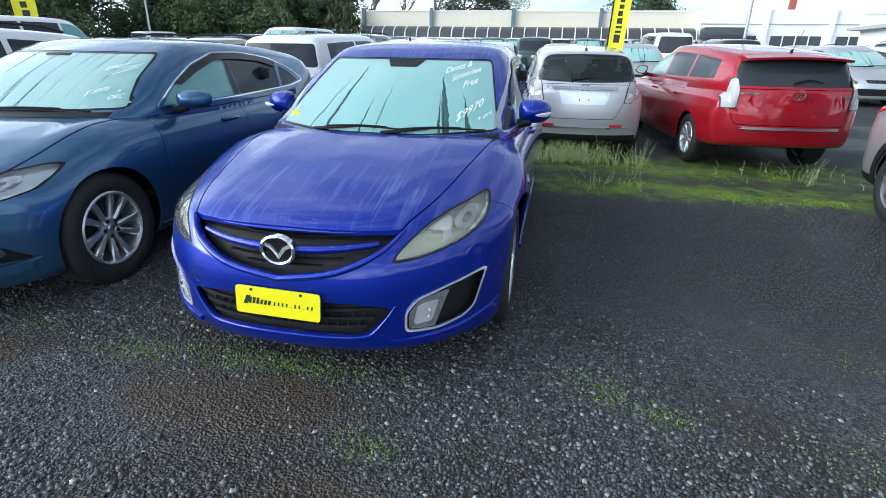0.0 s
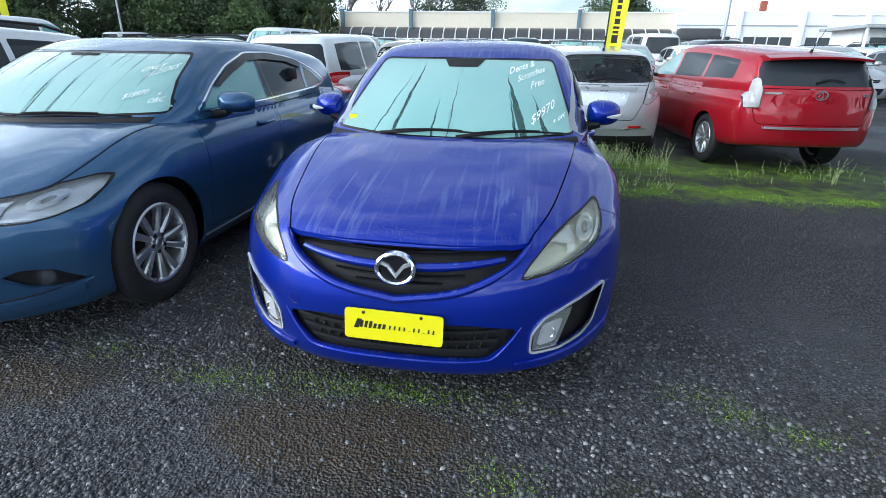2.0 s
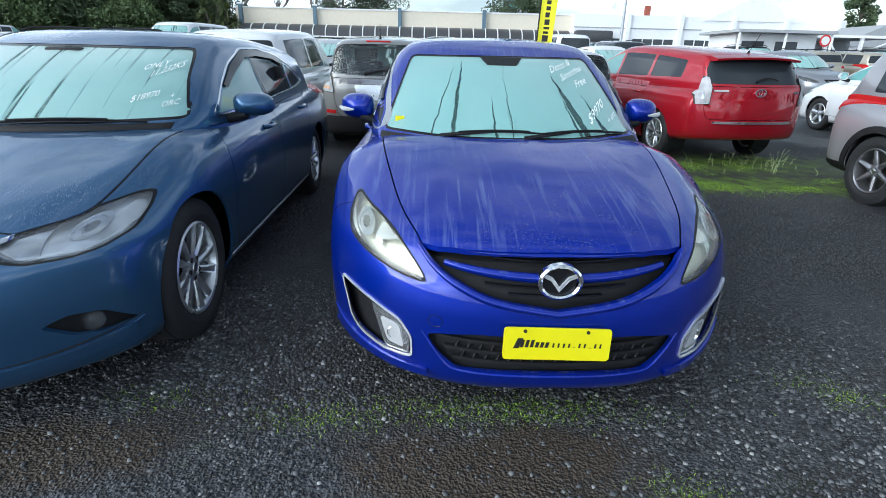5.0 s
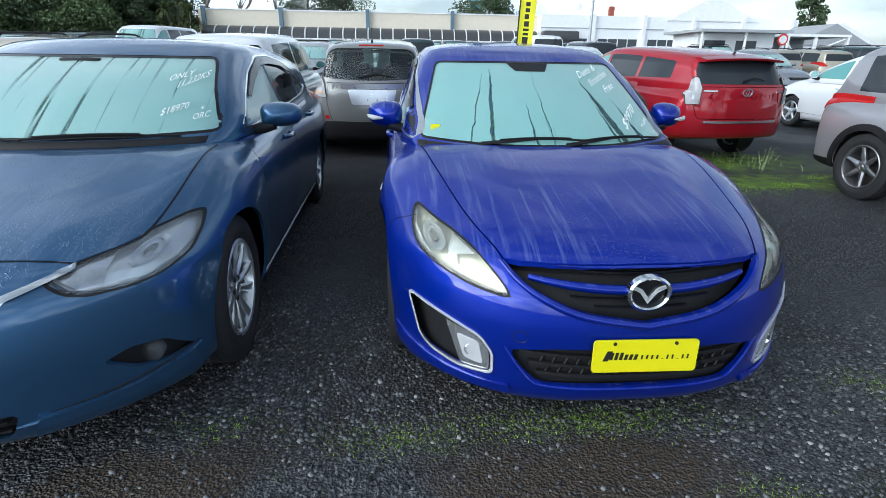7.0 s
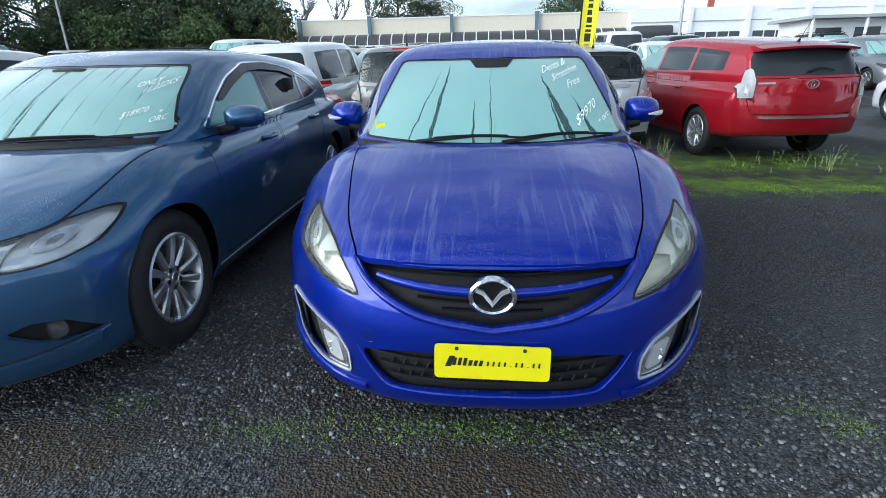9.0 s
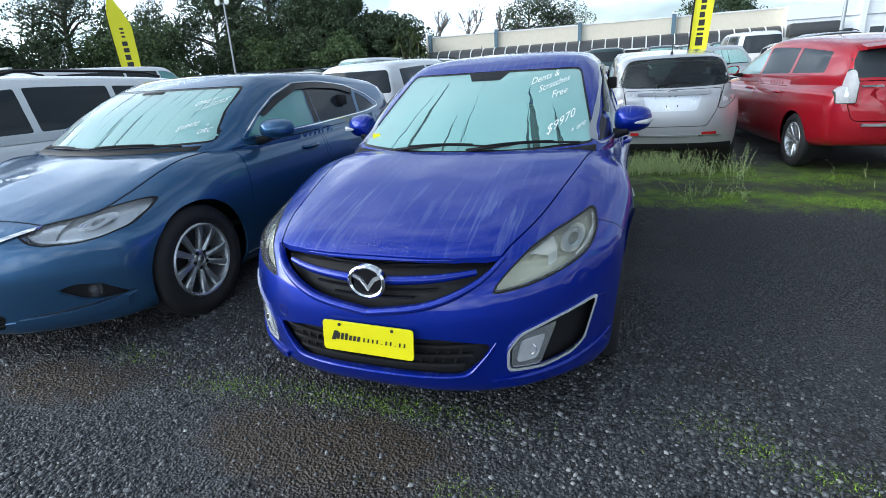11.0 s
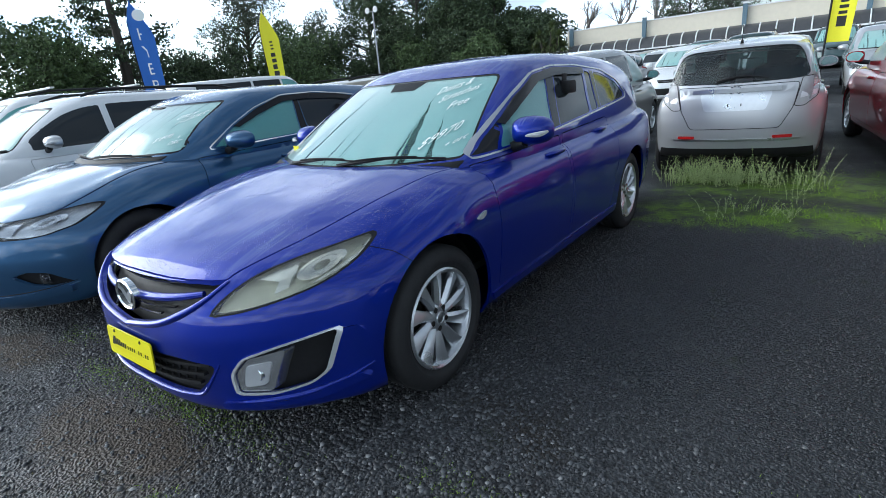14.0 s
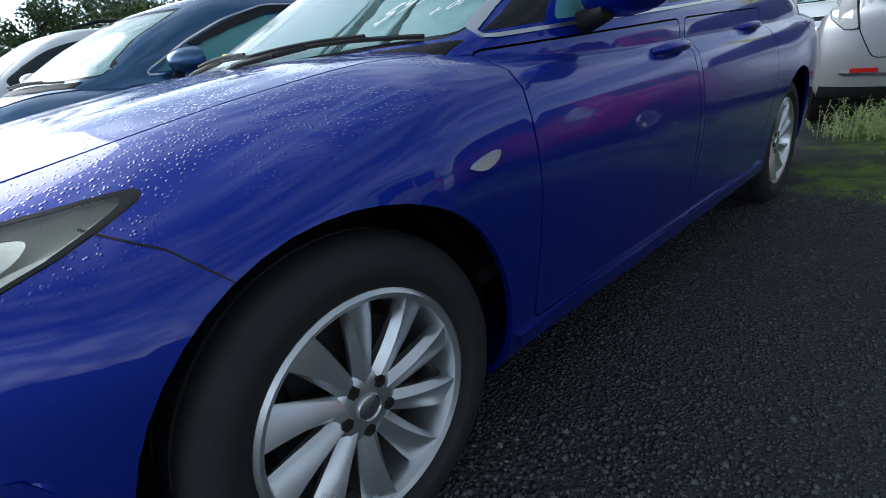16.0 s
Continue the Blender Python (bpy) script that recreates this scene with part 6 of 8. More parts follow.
def red_wagon():
    L = 4.615
    s = make_spec(L, 1.74, 1.505, 0.93, 3.71, "red", 0.74, (0.80, 1.00), 1.85, 2.5, (0.28, 0.0), 1.03, 0.32, drop=0.075)
    s["bot"] = curve((0, 0.44), (0.01, 0.34), (0.03, 0.25), (0.1, 0.19), (0.4, 0.18), (L - 1.3, 0.20), (L - 0.6, 0.30), (L - 0.06, 0.365), (L - 0.01, 0.42), (L, 0.50))
    c = Car(s, "family_wagon", "red family wagon with dark glass and clear tail lamps", parked(3.70, 5.16, 7, L, True))
    rp = rounded([(-0.655, 1.05), (0.655, 1.05), (0.625, 1.22), (0.555, 1.372), (-0.555, 1.372), (-0.625, 1.22)], 0.03)
    screens(c, "fog", "tint", rear_poly=rp)
    side_windows(c, (2.25, 3.20, 4.0), ("fogside", "tint", "tint"), 0.12)
    lamps(c)
    tl = rounded([(0.622, 0.808), (0.765, 0.802), (0.772, 0.94), (0.71, 1.04), (0.655, 1.135), (0.625, 1.12)], 0.015)
    tail_lamp(c, tl, ["lenswhite", ("satin", rounded([(0.648, 0.865), (0.71, 0.865), (0.70, 0.96), (0.652, 0.97)], 0.01)), ("satin", rounded([(0.65, 0.985), (0.70, 0.975), (0.66, 1.075), (0.645, 1.07)], 0.008))], lo=-0.26)
    tailgate(c, rounded([(-0.66, 1.02), (0.66, 1.02), (0.68, 0.80), (0.62, 0.62), (-0.62, 0.62), (-0.68, 0.80)], 0.05), L - 0.5)
    door_lines(c, (1.15, 2.28, 3.30))
    oval_badge(c, 0, 0.955, 0.062, inner=True)
    me = c.piece(0.004, 0.004, c.low, rounded([(-0.34, 0.86), (0.34, 0.86), (0.30, 0.70), (-0.30, 0.70)], 0.03), "y", L - 0.4, L + 0.4)
    part("plate_recess", dressed(me, (c.low,)), c.paint, c.ob)
    b = bmesh.new()
    strip(b, [rear_face(c, x, 0.585, 0.010) for x in np.linspace(-0.55, 0.55, 15)], 0.028, 0.010)
    part("bumper_strip", b, M["satin"], c.ob, "worn silver bumper strip")
    for x0, x1, z in ((-0.60, -0.42, 0.97), (0.50, 0.60, 0.96)):
        b = bmesh.new()
        p, q = rear_face(c, -x0, z, 0.006), rear_face(c, -x1, z, 0.006)
        strip(b, [p, q], 0.02, 0.004)
        part("model_mark", b, M["chrome"], c.ob)
    b = bmesh.new()
    y = L - 0.27
    z = float(s["roof"](y))
    pts = [(x, y + 0.16 - 0.10 * (x / 0.6) ** 2, z - 0.016 - 0.03 * (x / 0.6) ** 2) for x in np.linspace(-0.58, 0.58, 15)]
    rings = [[b.verts.new((p[0], p[1] - 0.26, p[2] + 0.03)), b.verts.new((p[0], p[1] - 0.10, p[2] + 0.045)), b.verts.new((p[0], p[1] + 0.04, p[2] + 0.012)), b.verts.new((p[0], p[1] + 0.03, p[2] - 0.012)), b.verts.new((p[0], p[1] - 0.26, p[2] - 0.03))] for p in pts]
    for p, q in zip(rings, rings[1:]):
        for i in range(5):
            b.faces.new((p[i], p[(i + 1) % 5], q[(i + 1) % 5], q[i]))
    b.faces.new(rings[0]), b.faces.new(rings[-1])
    part("spoiler", b, c.paint, c.ob)
    for sg in (1, -1):
        mirror_unit(c.ob, sg * 0.83, 1.45, 1.08, sg, "red")
    rear_wiper(c, 0.05, -0.25, 1.10)
    roof_aerial(c, 4.2, 0.16, 0.24)
    interior(c, 1.0, 1.15, 4.2)
    wheels_of(c, "vee", 0.205, 0.195)
    c.finish()


def plain_car(s, name, label, m, rims="five", cuts=None, front="fog", mir=None, extras=None, group="", doors=None, trim=None, sides="fogside"):
    """A whole car at lesser detail."""
    c = Car(s, name, label, m, group)
    L = s["L"]
    screens(c, front)
    base = s["yc"]
    cuts = cuts or (base + 1.20, base + 2.15, L - (s["boot"][0] + 0.30 if s["boot"] else 0.50))
    side_windows(c, cuts, (sides, "tint", "tint"), 0.05, trim)
    lamps(c)
    hw = s["W"]
    zt = s["boot"][1] if s["boot"] else s["rear_h"]
    tail_lamp(c, rounded([(hw - 0.34, zt - 0.16), (hw - 0.10, zt - 0.18), (hw - 0.09, zt - 0.02), (hw - 0.18, zt + 0.0)], 0.03), ["lensred"], lo=-0.8)
    if doors:
        door_lines(c, doors)
    for sg in (1, -1):
        mirror_unit(c.ob, sg * (hw - 0.06), base + 0.52, s["belt"] + 0.12, sg, mir or s["paint"])
    b = bmesh.new()
    x0 = hw - 0.25
    pts = [(x, base + 0.03 + 0.26 * (x / 0.7) ** 2, s["belt"] + 0.055) for x in np.linspace(-x0, x0, 11)]
    tube(b, pts[:7], 0.012, 6), tube(b, [(p[0], p[1] - 0.015, p[2] + 0.02) for p in pts[5:]], 0.012, 6)
    part("wipers", b, M["plastic"], c.ob)
    if extras:
        extras(c)
    wheels_of(c, rims, s["hub"] * 0.64)
    c.finish()
    return c


def rack(c):
    s = c.s
    for sg in (1, -1):
        b = bmesh.new()
        x = sg * (s["W"] - 0.30)
        ys = np.linspace(s["ytop"] + 0.25, s["L"] - 0.7, 9)
        tube(b, [(x, y, float(s["roof"](y)) + (0.03 if 0 < i < 8 else -0.01)) for i, y in enumerate(ys)], 0.016, 8)
        part("roof_rail", b, M["plastic"], c.ob)


def rack_bars(c):
    rack(c)
    s = c.s
    for y in (s["ytop"] + 0.55, s["L"] - 1.2):
        b = bmesh.new()
        z = float(s["roof"](y)) + 0.06
        box(b, (-s["W"] + 0.2, y - 0.03, z), (s["W"] - 0.2, y + 0.03, z + 0.025), 0.008)
        part("cross_bar", b, M["whiteplate"], c.ob)


def cladding(c):
    """Black plastic arches of a crossover."""
    s = c.s
    for y in (s["wf"], s["wr"]):
        for sg in (1, -1):
            ring = [(y + (s["arch"] + 0.065) * math.cos(a), s["hub"] + (s["arch"] + 0.065) * math.sin(a)) for a in np.linspace(0, 2 * math.pi, 40, endpoint=False)]
            hole = [(y + (s["arch"] - 0.004) * math.cos(a), s["hub"] + (s["arch"] - 0.004) * math.sin(a)) for a in np.linspace(0, 2 * math.pi, 40, endpoint=False)]
            lo, hi = (0.5, 1.4) if sg > 0 else (-1.4, -0.5)
            pr = csg(prism(ring, "x", lo, hi), prism(hole, "x", lo - 0.1, hi + 0.1), "DIFFERENCE")
            me = csg(c.skin(0.012, 0.004, c.low), pr, "INTERSECT")
            part("arch_cladding", dressed(me, (c.low,)), M["plastic"], c.ob)
    me = c.piece(0.010, 0.004, c.low, [(-2, 0.2), (s["L"] + 1, 0.2), (s["L"] + 1, 0.36), (-2, 0.36)], "x", -1.4, 1.4)
    for y in (s["wf"], s["wr"]):
        ring = [(y + s["arch"] * math.cos(a), s["hub"] + s["arch"] * math.sin(a)) for a in np.linspace(0, 2 * math.pi, 40, endpoint=False)]
        me = csg(me, prism(ring, "x", -1.4, 1.4), "DIFFERENCE")
    part("sill_cladding", dressed(me, (c.low,)), M["plastic"], c.ob)
    rack(c)


silver_hatch()
brown_wagon()
red_wagon()
xv = make_spec(4.45, 1.78, 1.60, 0.90, 3.535, "pewter", 0.80, (0.95, 1.05), 1.75, 2.3, (0.30, 0.05), 1.06, 0.345, clear=0.24)
plain_car(xv, "crossover_car", "pewter grey crossover car with black wheel arch cladding", pose(4.86, 0.04, 0), "cross", extras=cladding, doors=(1.3, 2.4, 3.25))
wagon2 = make_spec(4.60, 1.78, 1.57, 0.92, 3.58, "white", 0.76, (0.95, 1.02), 1.75, 2.4, (0.30, 0.05), 1.05, 0.33)
plain_car(wagon2, "estate_car", "white estate car with roof rails and fogged glass", pose(-5.16, -0.15, 0, 0, 0, 1), "five", extras=rack, doors=(1.3, 2.35, 3.3), mir="silver", sides="tint")
suv2 = make_spec(4.70, 1.84, 1.72, 0.92, 3.62, "white", 0.88, (0.95, 1.12), 1.70, 2.4, (0.28, 0.05), 1.15, 0.36, clear=0.24)
plain_car(suv2, "suv_car", "white off-road car with white roof rack bars", pose(-7.95, 0.25, 0, 0, 0, 1), "five", extras=rack_bars, doors=(1.3, 2.35, 3.3))
van2 = make_spec(4.55, 1.74, 1.60, 0.90, 3.55, "white", 0.76, (0.80, 1.02), 1.65, 2.4, (0.24, 0.03), 1.05, 0.32, drop=0.04)
plain_car(van2, "people_carrier", "white people carrier with dark rear window", parked(-3.14, 5.80, 0, 4.55, True), "five", doors=(1.15, 2.25, 3.2))
hatch3 = make_spec(4.45, 1.745, 1.49, 0.92, 3.62, "white", 0.72, (0.85, 0.98), 1.85, 2.4, (0.35, 0.05), 1.02, 0.31, drop=0.08)
white_hatch = plain_car(hatch3, "hatchback_car", "white hatchback with fogged windscreen", parked(8.12, 5.35, 0, 4.45, True), "five", doors=(1.15, 2.25, 3.2))

# further rows, built once a kind and copied
FAR = []
ROUGH["on"] = True
for nm, lab, sp, ex in (
        ("hatchback_car", "white hatchback facing the yard lane", make_spec(4.45, 1.745, 1.49, 0.92, 3.62, "white", 0.72, (0.85, 0.98), 1.85, 2.4, (0.35, 0.05), 1.02, 0.31, True, drop=0.08), None),
        ("hatchback_car", "silver hatchback facing the yard lane", make_spec(4.45, 1.745, 1.49, 0.92, 3.62, "silver", 0.72, (0.85, 0.98), 1.85, 2.4, (0.35, 0.05), 1.02, 0.31, True, drop=0.08), None),
        ("sedan_car", "pale silver sedan in a row of parked cars", make_spec(4.55, 1.72, 1.46, 0.90, 3.55, "silver", 0.72, (1.05, 0.96), 1.85, 2.5, (0.3, 0), 1.0, 0.31, True, boot=(0.55, 1.02)), None),
        ("sedan_car", "dark grey sedan in a row of parked cars", make_spec(4.55, 1.72, 1.46, 0.90, 3.55, "grey", 0.72, (1.05, 0.96), 1.85, 2.5, (0.3, 0), 1.0, 0.31, True, boot=(0.55, 1.02)), None),
        ("suv_car", "dark green off-road car with fogged glass", make_spec(4.60, 1.80, 1.70, 0.90, 3.55, "teal", 0.88, (0.95, 1.10), 1.65, 2.3, (0.28, 0.05), 1.12, 0.35, True, clear=0.24), rack),
        ("suv_car", "black off-road car in a row of parked cars", make_spec(4.60, 1.80, 1.70, 0.90, 3.55, "dark", 0.88, (0.95, 1.10), 1.65, 2.3, (0.28, 0.05), 1.12, 0.35, True, clear=0.24), rack),
        ("van", "white van in a row of parked cars", make_spec(4.70, 1.70, 1.90, 0.75, 3.35, "white", 0.90, (0.45, 1.15), 1.15, 2.2, (0.10, 0.0), 1.12, 0.32, True, drop=0.03, cat="van"), None),
        ("estate_car", "champagne estate car in a row of parked cars", make_spec(4.60, 1.74, 1.52, 0.92, 3.58, "beige", 0.74, (0.95, 0.99), 1.75, 2.4, (0.28, 0.04), 1.03, 0.31, True), rack)):
    FAR.append(plain_car(sp, nm, lab, pose(0, 0, 0), "five", extras=ex, group="far rows of parked cars"))


ROUGH["on"] = False


COPIES = []


def place_far():
    rng = random.Random(7)
    used = set()
    spots = [(-1.15, 14.35, 0, 0, False), (3.35, 14.3, 0, 1, False), (1.1, 14.8, 0, 2, False), (5.7, 15.4, 0, 0, False), (9.2, 14.2, 0, 1, False), (-3.6, 14.4, 0, 1, False), (-6.1, 14.8, 0, 4, False), (-8.6, 15.0, 0, 6, False), (11.8, 14.4, 0, 3, False)]
    spots += [(-5.7, 5.9, 0, 7, True), (-8.3, 6.0, 0, 3, True), (-10.9, 6.0, 0, 6, True), (-13.5, 6.2, 0, 0, True)]
    spots += [(-10.6, 0.6, 1, 0, False), (-13.2, 0.8, 1, 7, False), (-15.8, 1.0, 1, 6, False), (10.6, 5.6, 0, 2, True), (13.1, 5.6, 0, 0, True)]
    for row, (y, away) in enumerate(((19.6, True), (26.5, False), (32.0, True), (38.5, False))):
        for k in range(-11, 12):
            x = 2.55 * k + rng.uniform(-0.2, 0.2)
            if rng.random() < 0.10 or (y > 30 and 14 < x < 30):
                continue
            spots.append((x, y + rng.uniform(-0.4, 0.4), rng.uniform(-2, 2), rng.choice((0, 1, 2, 3, 4, 5, 6, 7, 0, 3, 5)), away))
    for x in range(-40, -12, 3):
        spots.append((x, 14.6 + rng.uniform(-0.3, 0.3), rng.uniform(-2, 2), rng.choice((0, 2, 3, 6, 7, 0)), False))
    for x, y, yaw, k, away in spots:
        c = FAR[k]
        m = parked(x, y, yaw, c.s["L"], away)
        if k in used:
            COPIES.append((c.ob, m))
        else:
            c.ob.matrix_basis = m
            used.add(k)


place_far()

# ---- the steel-blue sedan ----
def crease(y, half):
    """Raised wings over the front wheels."""
    x = half[:, 0]
    g = math.exp(-((y - 0.85) / 0.45) ** 2)
    half[:, 1] += (half[:, 1] > 0.5) * 0.030 * g * np.exp(-((x - 0.74) / 0.09) ** 2)
    # fold below the lamps
    nose = math.exp(-((y - 0.25) / 0.35) ** 2)
    half[:, 0] += 0.016 * nose * np.exp(-((half[:, 1] - 0.585) / 0.040) ** 2) * (x > 0.45)
    for wy in (0.925, 3.755):
        ga = math.exp(-((y - wy) / 0.38) ** 2)
        half[:, 0] += 0.012 * ga * np.exp(-((half[:, 1] - 0.68) / 0.13) ** 2) * (x > 0.6)
    return half


def steel_sedan():
    L = 4.865
    s = make_spec(L, 1.84, 1.45, 0.925, 3.755, "steel", 0.715, (1.02, 0.985), 1.80, 2.55, (0.3, 0), 1.0, 0.338, boot=(0.52, 1.07), tumble=0.185, bowf=0.62)
    s["bumps"] = (crease,)
    s["n"], s["m"] = 90, 38
    s["top"] = curve((0, 0.50), (0.015, 0.59), (0.04, 0.67), (0.10, 0.73), (0.18, 0.76), (0.45, 0.835), (0.8, 0.91), (1.05, 0.955), (1.35, 0.975), (L - 0.55, 1.05), (L - 0.08, 1.04), (L - 0.02, 0.92), (L, 0.66))
    c = Car(s, "sedan_car", "steel-blue metallic sedan with fogged windscreen on gravel", pose(-2.375, -0.05, 0, 0, 0, 1.2))
    car = c.ob
    ws = rounded([(-0.745, 0.992), (-0.35, 0.982), (0.35, 0.982), (0.745, 0.992), (0.615, 1.335), (-0.615, 1.335)], 0.04)
    c.pane("windscreen", ws, "y", 0.9, 2.3, "fog", label="windscreen covered with condensation and clear water runs")
    c.band("windscreen_seal", grown(ws, -0.012), "y", 0.9, 2.3, "gloss", 0.016, out=-0.0015, inn=0.006)
    c.pane("rear_window", rounded([(-0.60, 1.10), (0.60, 1.10), (0.52, 1.30), (-0.52, 1.30)], 0.05), "y", 3.4, L, "tint")
    outline = [(1.52, 0.985), (2.5, 1.015), (3.45, 1.055), (3.72, 1.09), (3.74, 1.115), (3.55, 1.205), (3.2, 1.30), (2.75, 1.345), (2.35, 1.338), (2.05, 1.255), (1.8, 1.145)]
    front = [(1.58, 0.995), (2.40, 1.017), (2.46, 1.325), (2.32, 1.318), (2.05, 1.232), (1.8, 1.125)]
    rear = [(2.50, 1.020), (3.22, 1.046), (3.28, 1.255), (3.0, 1.310), (2.62, 1.33), (2.52, 1.33)]
    small = [(3.27, 1.050), (3.48, 1.066), (3.66, 1.09), (3.52, 1.175), (3.34, 1.238)]
    for sg in (1, -1):
        lo, hi = (0.3, 1.2) if sg > 0 else (-1.2, -0.3)
        for nm, poly, mat in (("front_door_glass", front, "fogside"), ("rear_door_glass", rear, "tint"), ("fixed_door_glass", small, "tint")):
            c.pane(nm, rounded(poly, 0.025), "x", lo, hi, mat, out=-0.003, inn=0.008)
        c.band("window_trim", rounded(outline, 0.06), "x", lo, hi, "chrome", 0.009, out=0.004, inn=0.004, label="satin silver window surround")
        part("pillar_cover", dressed(c.piece(0.0012, 0.004, c.cab, [(2.412, 1.02), (2.49, 1.022), (2.515, 1.33), (2.47, 1.328)], "x", lo, hi), (c.cab,)), M["gloss"], car)
        dlo, dhi = (0.6, 1.2) if sg > 0 else (-1.2, -0.6)
        c.panel("front_door", rounded([(1.36, 0.30), (1.40, 0.62), (1.43, 0.935), (2.45, 0.965), (2.44, 0.62), (2.38, 0.30)], 0.03), "x", dlo, dhi, 0.005)
        c.panel("rear_door", rounded([(2.42, 0.30), (2.48, 0.62), (2.49, 0.966), (3.50, 1.0), (3.50, 0.88), (3.36, 0.66), (3.20, 0.30)], 0.03), "x", dlo, dhi, 0.005)
        for y, z in ((2.22, 0.855), (3.26, 0.895)):
            hit = c.low.meet((sg * 1.5, y, z), (-sg, 0, 0))
            b = bmesh.new()
            tube(b, along([(hit.x - sg * 0.004, y - 0.10, z), (hit.x + sg * 0.03, y - 0.06, z), (hit.x + sg * 0.034, y + 0.05, z + 0.003), (hit.x - sg * 0.004, y + 0.10, z)], 11), 0.015, 8)
            part("door_handle", b, c.paint, car)
        mirror_unit(car, sg * 0.85, 1.66, 1.035, sg, "steel", (0.215, 0.12, 0.135), False)
        # chrome line along the sill
        part("sill_line", dressed(c.piece(0.004, 0.004, c.low, [(1.30, 0.252), (3.38, 0.262), (3.38, 0.270), (1.30, 0.260)], "x", dlo, dhi), (c.low,)), M["satin"], car)
        # headlamp
        hl = rounded([(0.535, 0.700), (0.590, 0.727), (0.723, 0.757), (0.790, 0.772), (0.822, 0.766), (0.828, 0.72), (0.819, 0.670), (0.773, 0.643), (0.716, 0.634), (0.621, 0.642), (0.580, 0.660)], 0.012, 3)
        fg = rounded([(0.628, 0.410), (0.69, 0.432), (0.757, 0.412), (0.822, 0.330), (0.745, 0.328), (0.689, 0.348)], 0.014, 3)
        lip = rounded([(0.48, 0.292), (0.68, 0.294), (0.822, 0.318), (0.816, 0.272), (0.68, 0.240), (0.45, 0.222)], 0.008, 3)
        chrome = [(0.405, 0.585), (0.432, 0.630), (0.468, 0.676), (0.588, 0.718), (0.586, 0.731), (0.458, 0.692), (0.414, 0.640), (0.388, 0.590)]
        if sg < 0:
            hl, fg, lip, chrome = mirrored(hl), mirrored(fg), mirrored(lip), mirrored(chrome)
        h = c.pane("headlamp", hl, "y", -0.2, 1.0, "lensclear", c.low, 0.001, 0.006, True, 0.0, "clear headlamp lens")
        c.band("headlamp_rim", hl, "y", -0.2, 1.0, "gloss", 0.007, c.low, 0.0015, 0.012, parent=h)
        lamp_optics(c, h, sg, ((0.728, 0.704, 0.034),))
        part("lamp_housing", dressed(c.piece(-0.030, 0.040, c.low, grown(hl, 0.01), "y", -0.2, 1.2), (c.low,)), M["mirrorlight"], h)
        dark = [(0.545, 0.700), (0.592, 0.722), (0.655, 0.735), (0.645, 0.650), (0.60, 0.655)]
        part("lamp_shroud", dressed(c.piece(-0.014, 0.018, c.low, dark if sg > 0 else mirrored(dark), "y", -0.2, 1.1), (c.low,), 0.03), M["podgrey"], h)
        c.cut(fg, "y", -0.2, 0.9)
        part("fog_recess", dressed(c.piece(-0.03, 0.045, c.low, grown(fg, 0.02), "y", -0.2, 1.1), (c.low,)), M["plastic"], car)
        p = c.low.meet((sg * 0.722, -1, 0.374), (0, 1, 0))
        b = bmesh.new()
        turned(b, [(-0.012, 0.003), (-0.008, 0.026), (0.0, 0.036), (0.03, 0.036), (0.03, 0.003)], 24, "y", (sg * 0.722, p.y + 0.018, 0.374))
        part("fog_lamp", b, M["lensclear"], car, "small round fog lamp")
        part("bumper_lip", dressed(c.piece(0.016, 0.004, c.low, lip, "y", -0.2, 1.0), (c.low,)), c.paint, car)
        for nm, pts, r, mt in (("bumper_ledge", [(0.42, 0.276), (0.56, 0.280), (0.68, 0.284), (0.78, 0.300), (0.828, 0.322)], 0.014, c.paint), ("bumper_seam", [(0.50, 0.300), (0.60, 0.302), (0.70, 0.308), (0.78, 0.322), (0.826, 0.338)], 0.004, M["gloss"])):
            b = bmesh.new()
            tube(b, [(sg * x, c.low.meet((sg * x, -1, z), (0, 1, 0)).y - 0.3 * r, z) for x, z in along(pts, 18)], [0.3 * r + 0.7 * r * math.sin(math.pi * k / 17) for k in range(18)], 10)
            part(nm, b, mt, car)
        part("grille_wing", dressed(c.piece(0.012, 0.004, c.low, chrome, "y", -0.2, 0.7), (c.low,)), M["chrome"], car, "chrome wing strip")
        c.pane("tail_lamp", rounded([(0.45, 0.93), (0.85, 0.93), (0.85, 1.04), (0.50, 1.03)] if sg > 0 else [(-0.45, 0.93), (-0.85, 0.93), (-0.85, 1.04), (-0.50, 1.03)], 0.02), "y", L - 0.7, L + 0.2, "lensred", c.low, 0.004, 0.01, False, 0.0)
    grille = rounded([(-0.36, 0.640), (0.36, 0.640), (0.40, 0.60), (0.33, 0.47), (0.24, 0.395), (-0.24, 0.395), (-0.33, 0.47), (-0.40, 0.60)], 0.03)
    lower = rounded([(-0.44, 0.325), (0.44, 0.325), (0.40, 0.240), (-0.40, 0.240)], 0.03)
    c.band("grille_surround", grille, "y", -0.2, 0.6, "chrome", 0.016, c.low, 0.006, 0.006)
    for nm, poly in (("grille_backing", grille), ("intake_backing", lower)):
        c.cut(poly, "y", -0.2, 0.6)
        part(nm, dressed(c.piece(-0.03, 0.045, c.low, grown(poly, 0.02), "y", -0.2, 0.7), (c.low,)), M["plastic"], car)
    for k in range(5):
        z = 0.43 + 0.045 * k
        hw = 0.25 + 0.03 * k
        b = bmesh.new()
        strip(b, [(x, c.low.meet((x, -1, z), (0, 1, 0)).y + 0.015, z) for x in np.linspace(-hw, hw, 13)], 0.010, 0.008)
        part("grille_slat", b, M["gloss"], car)
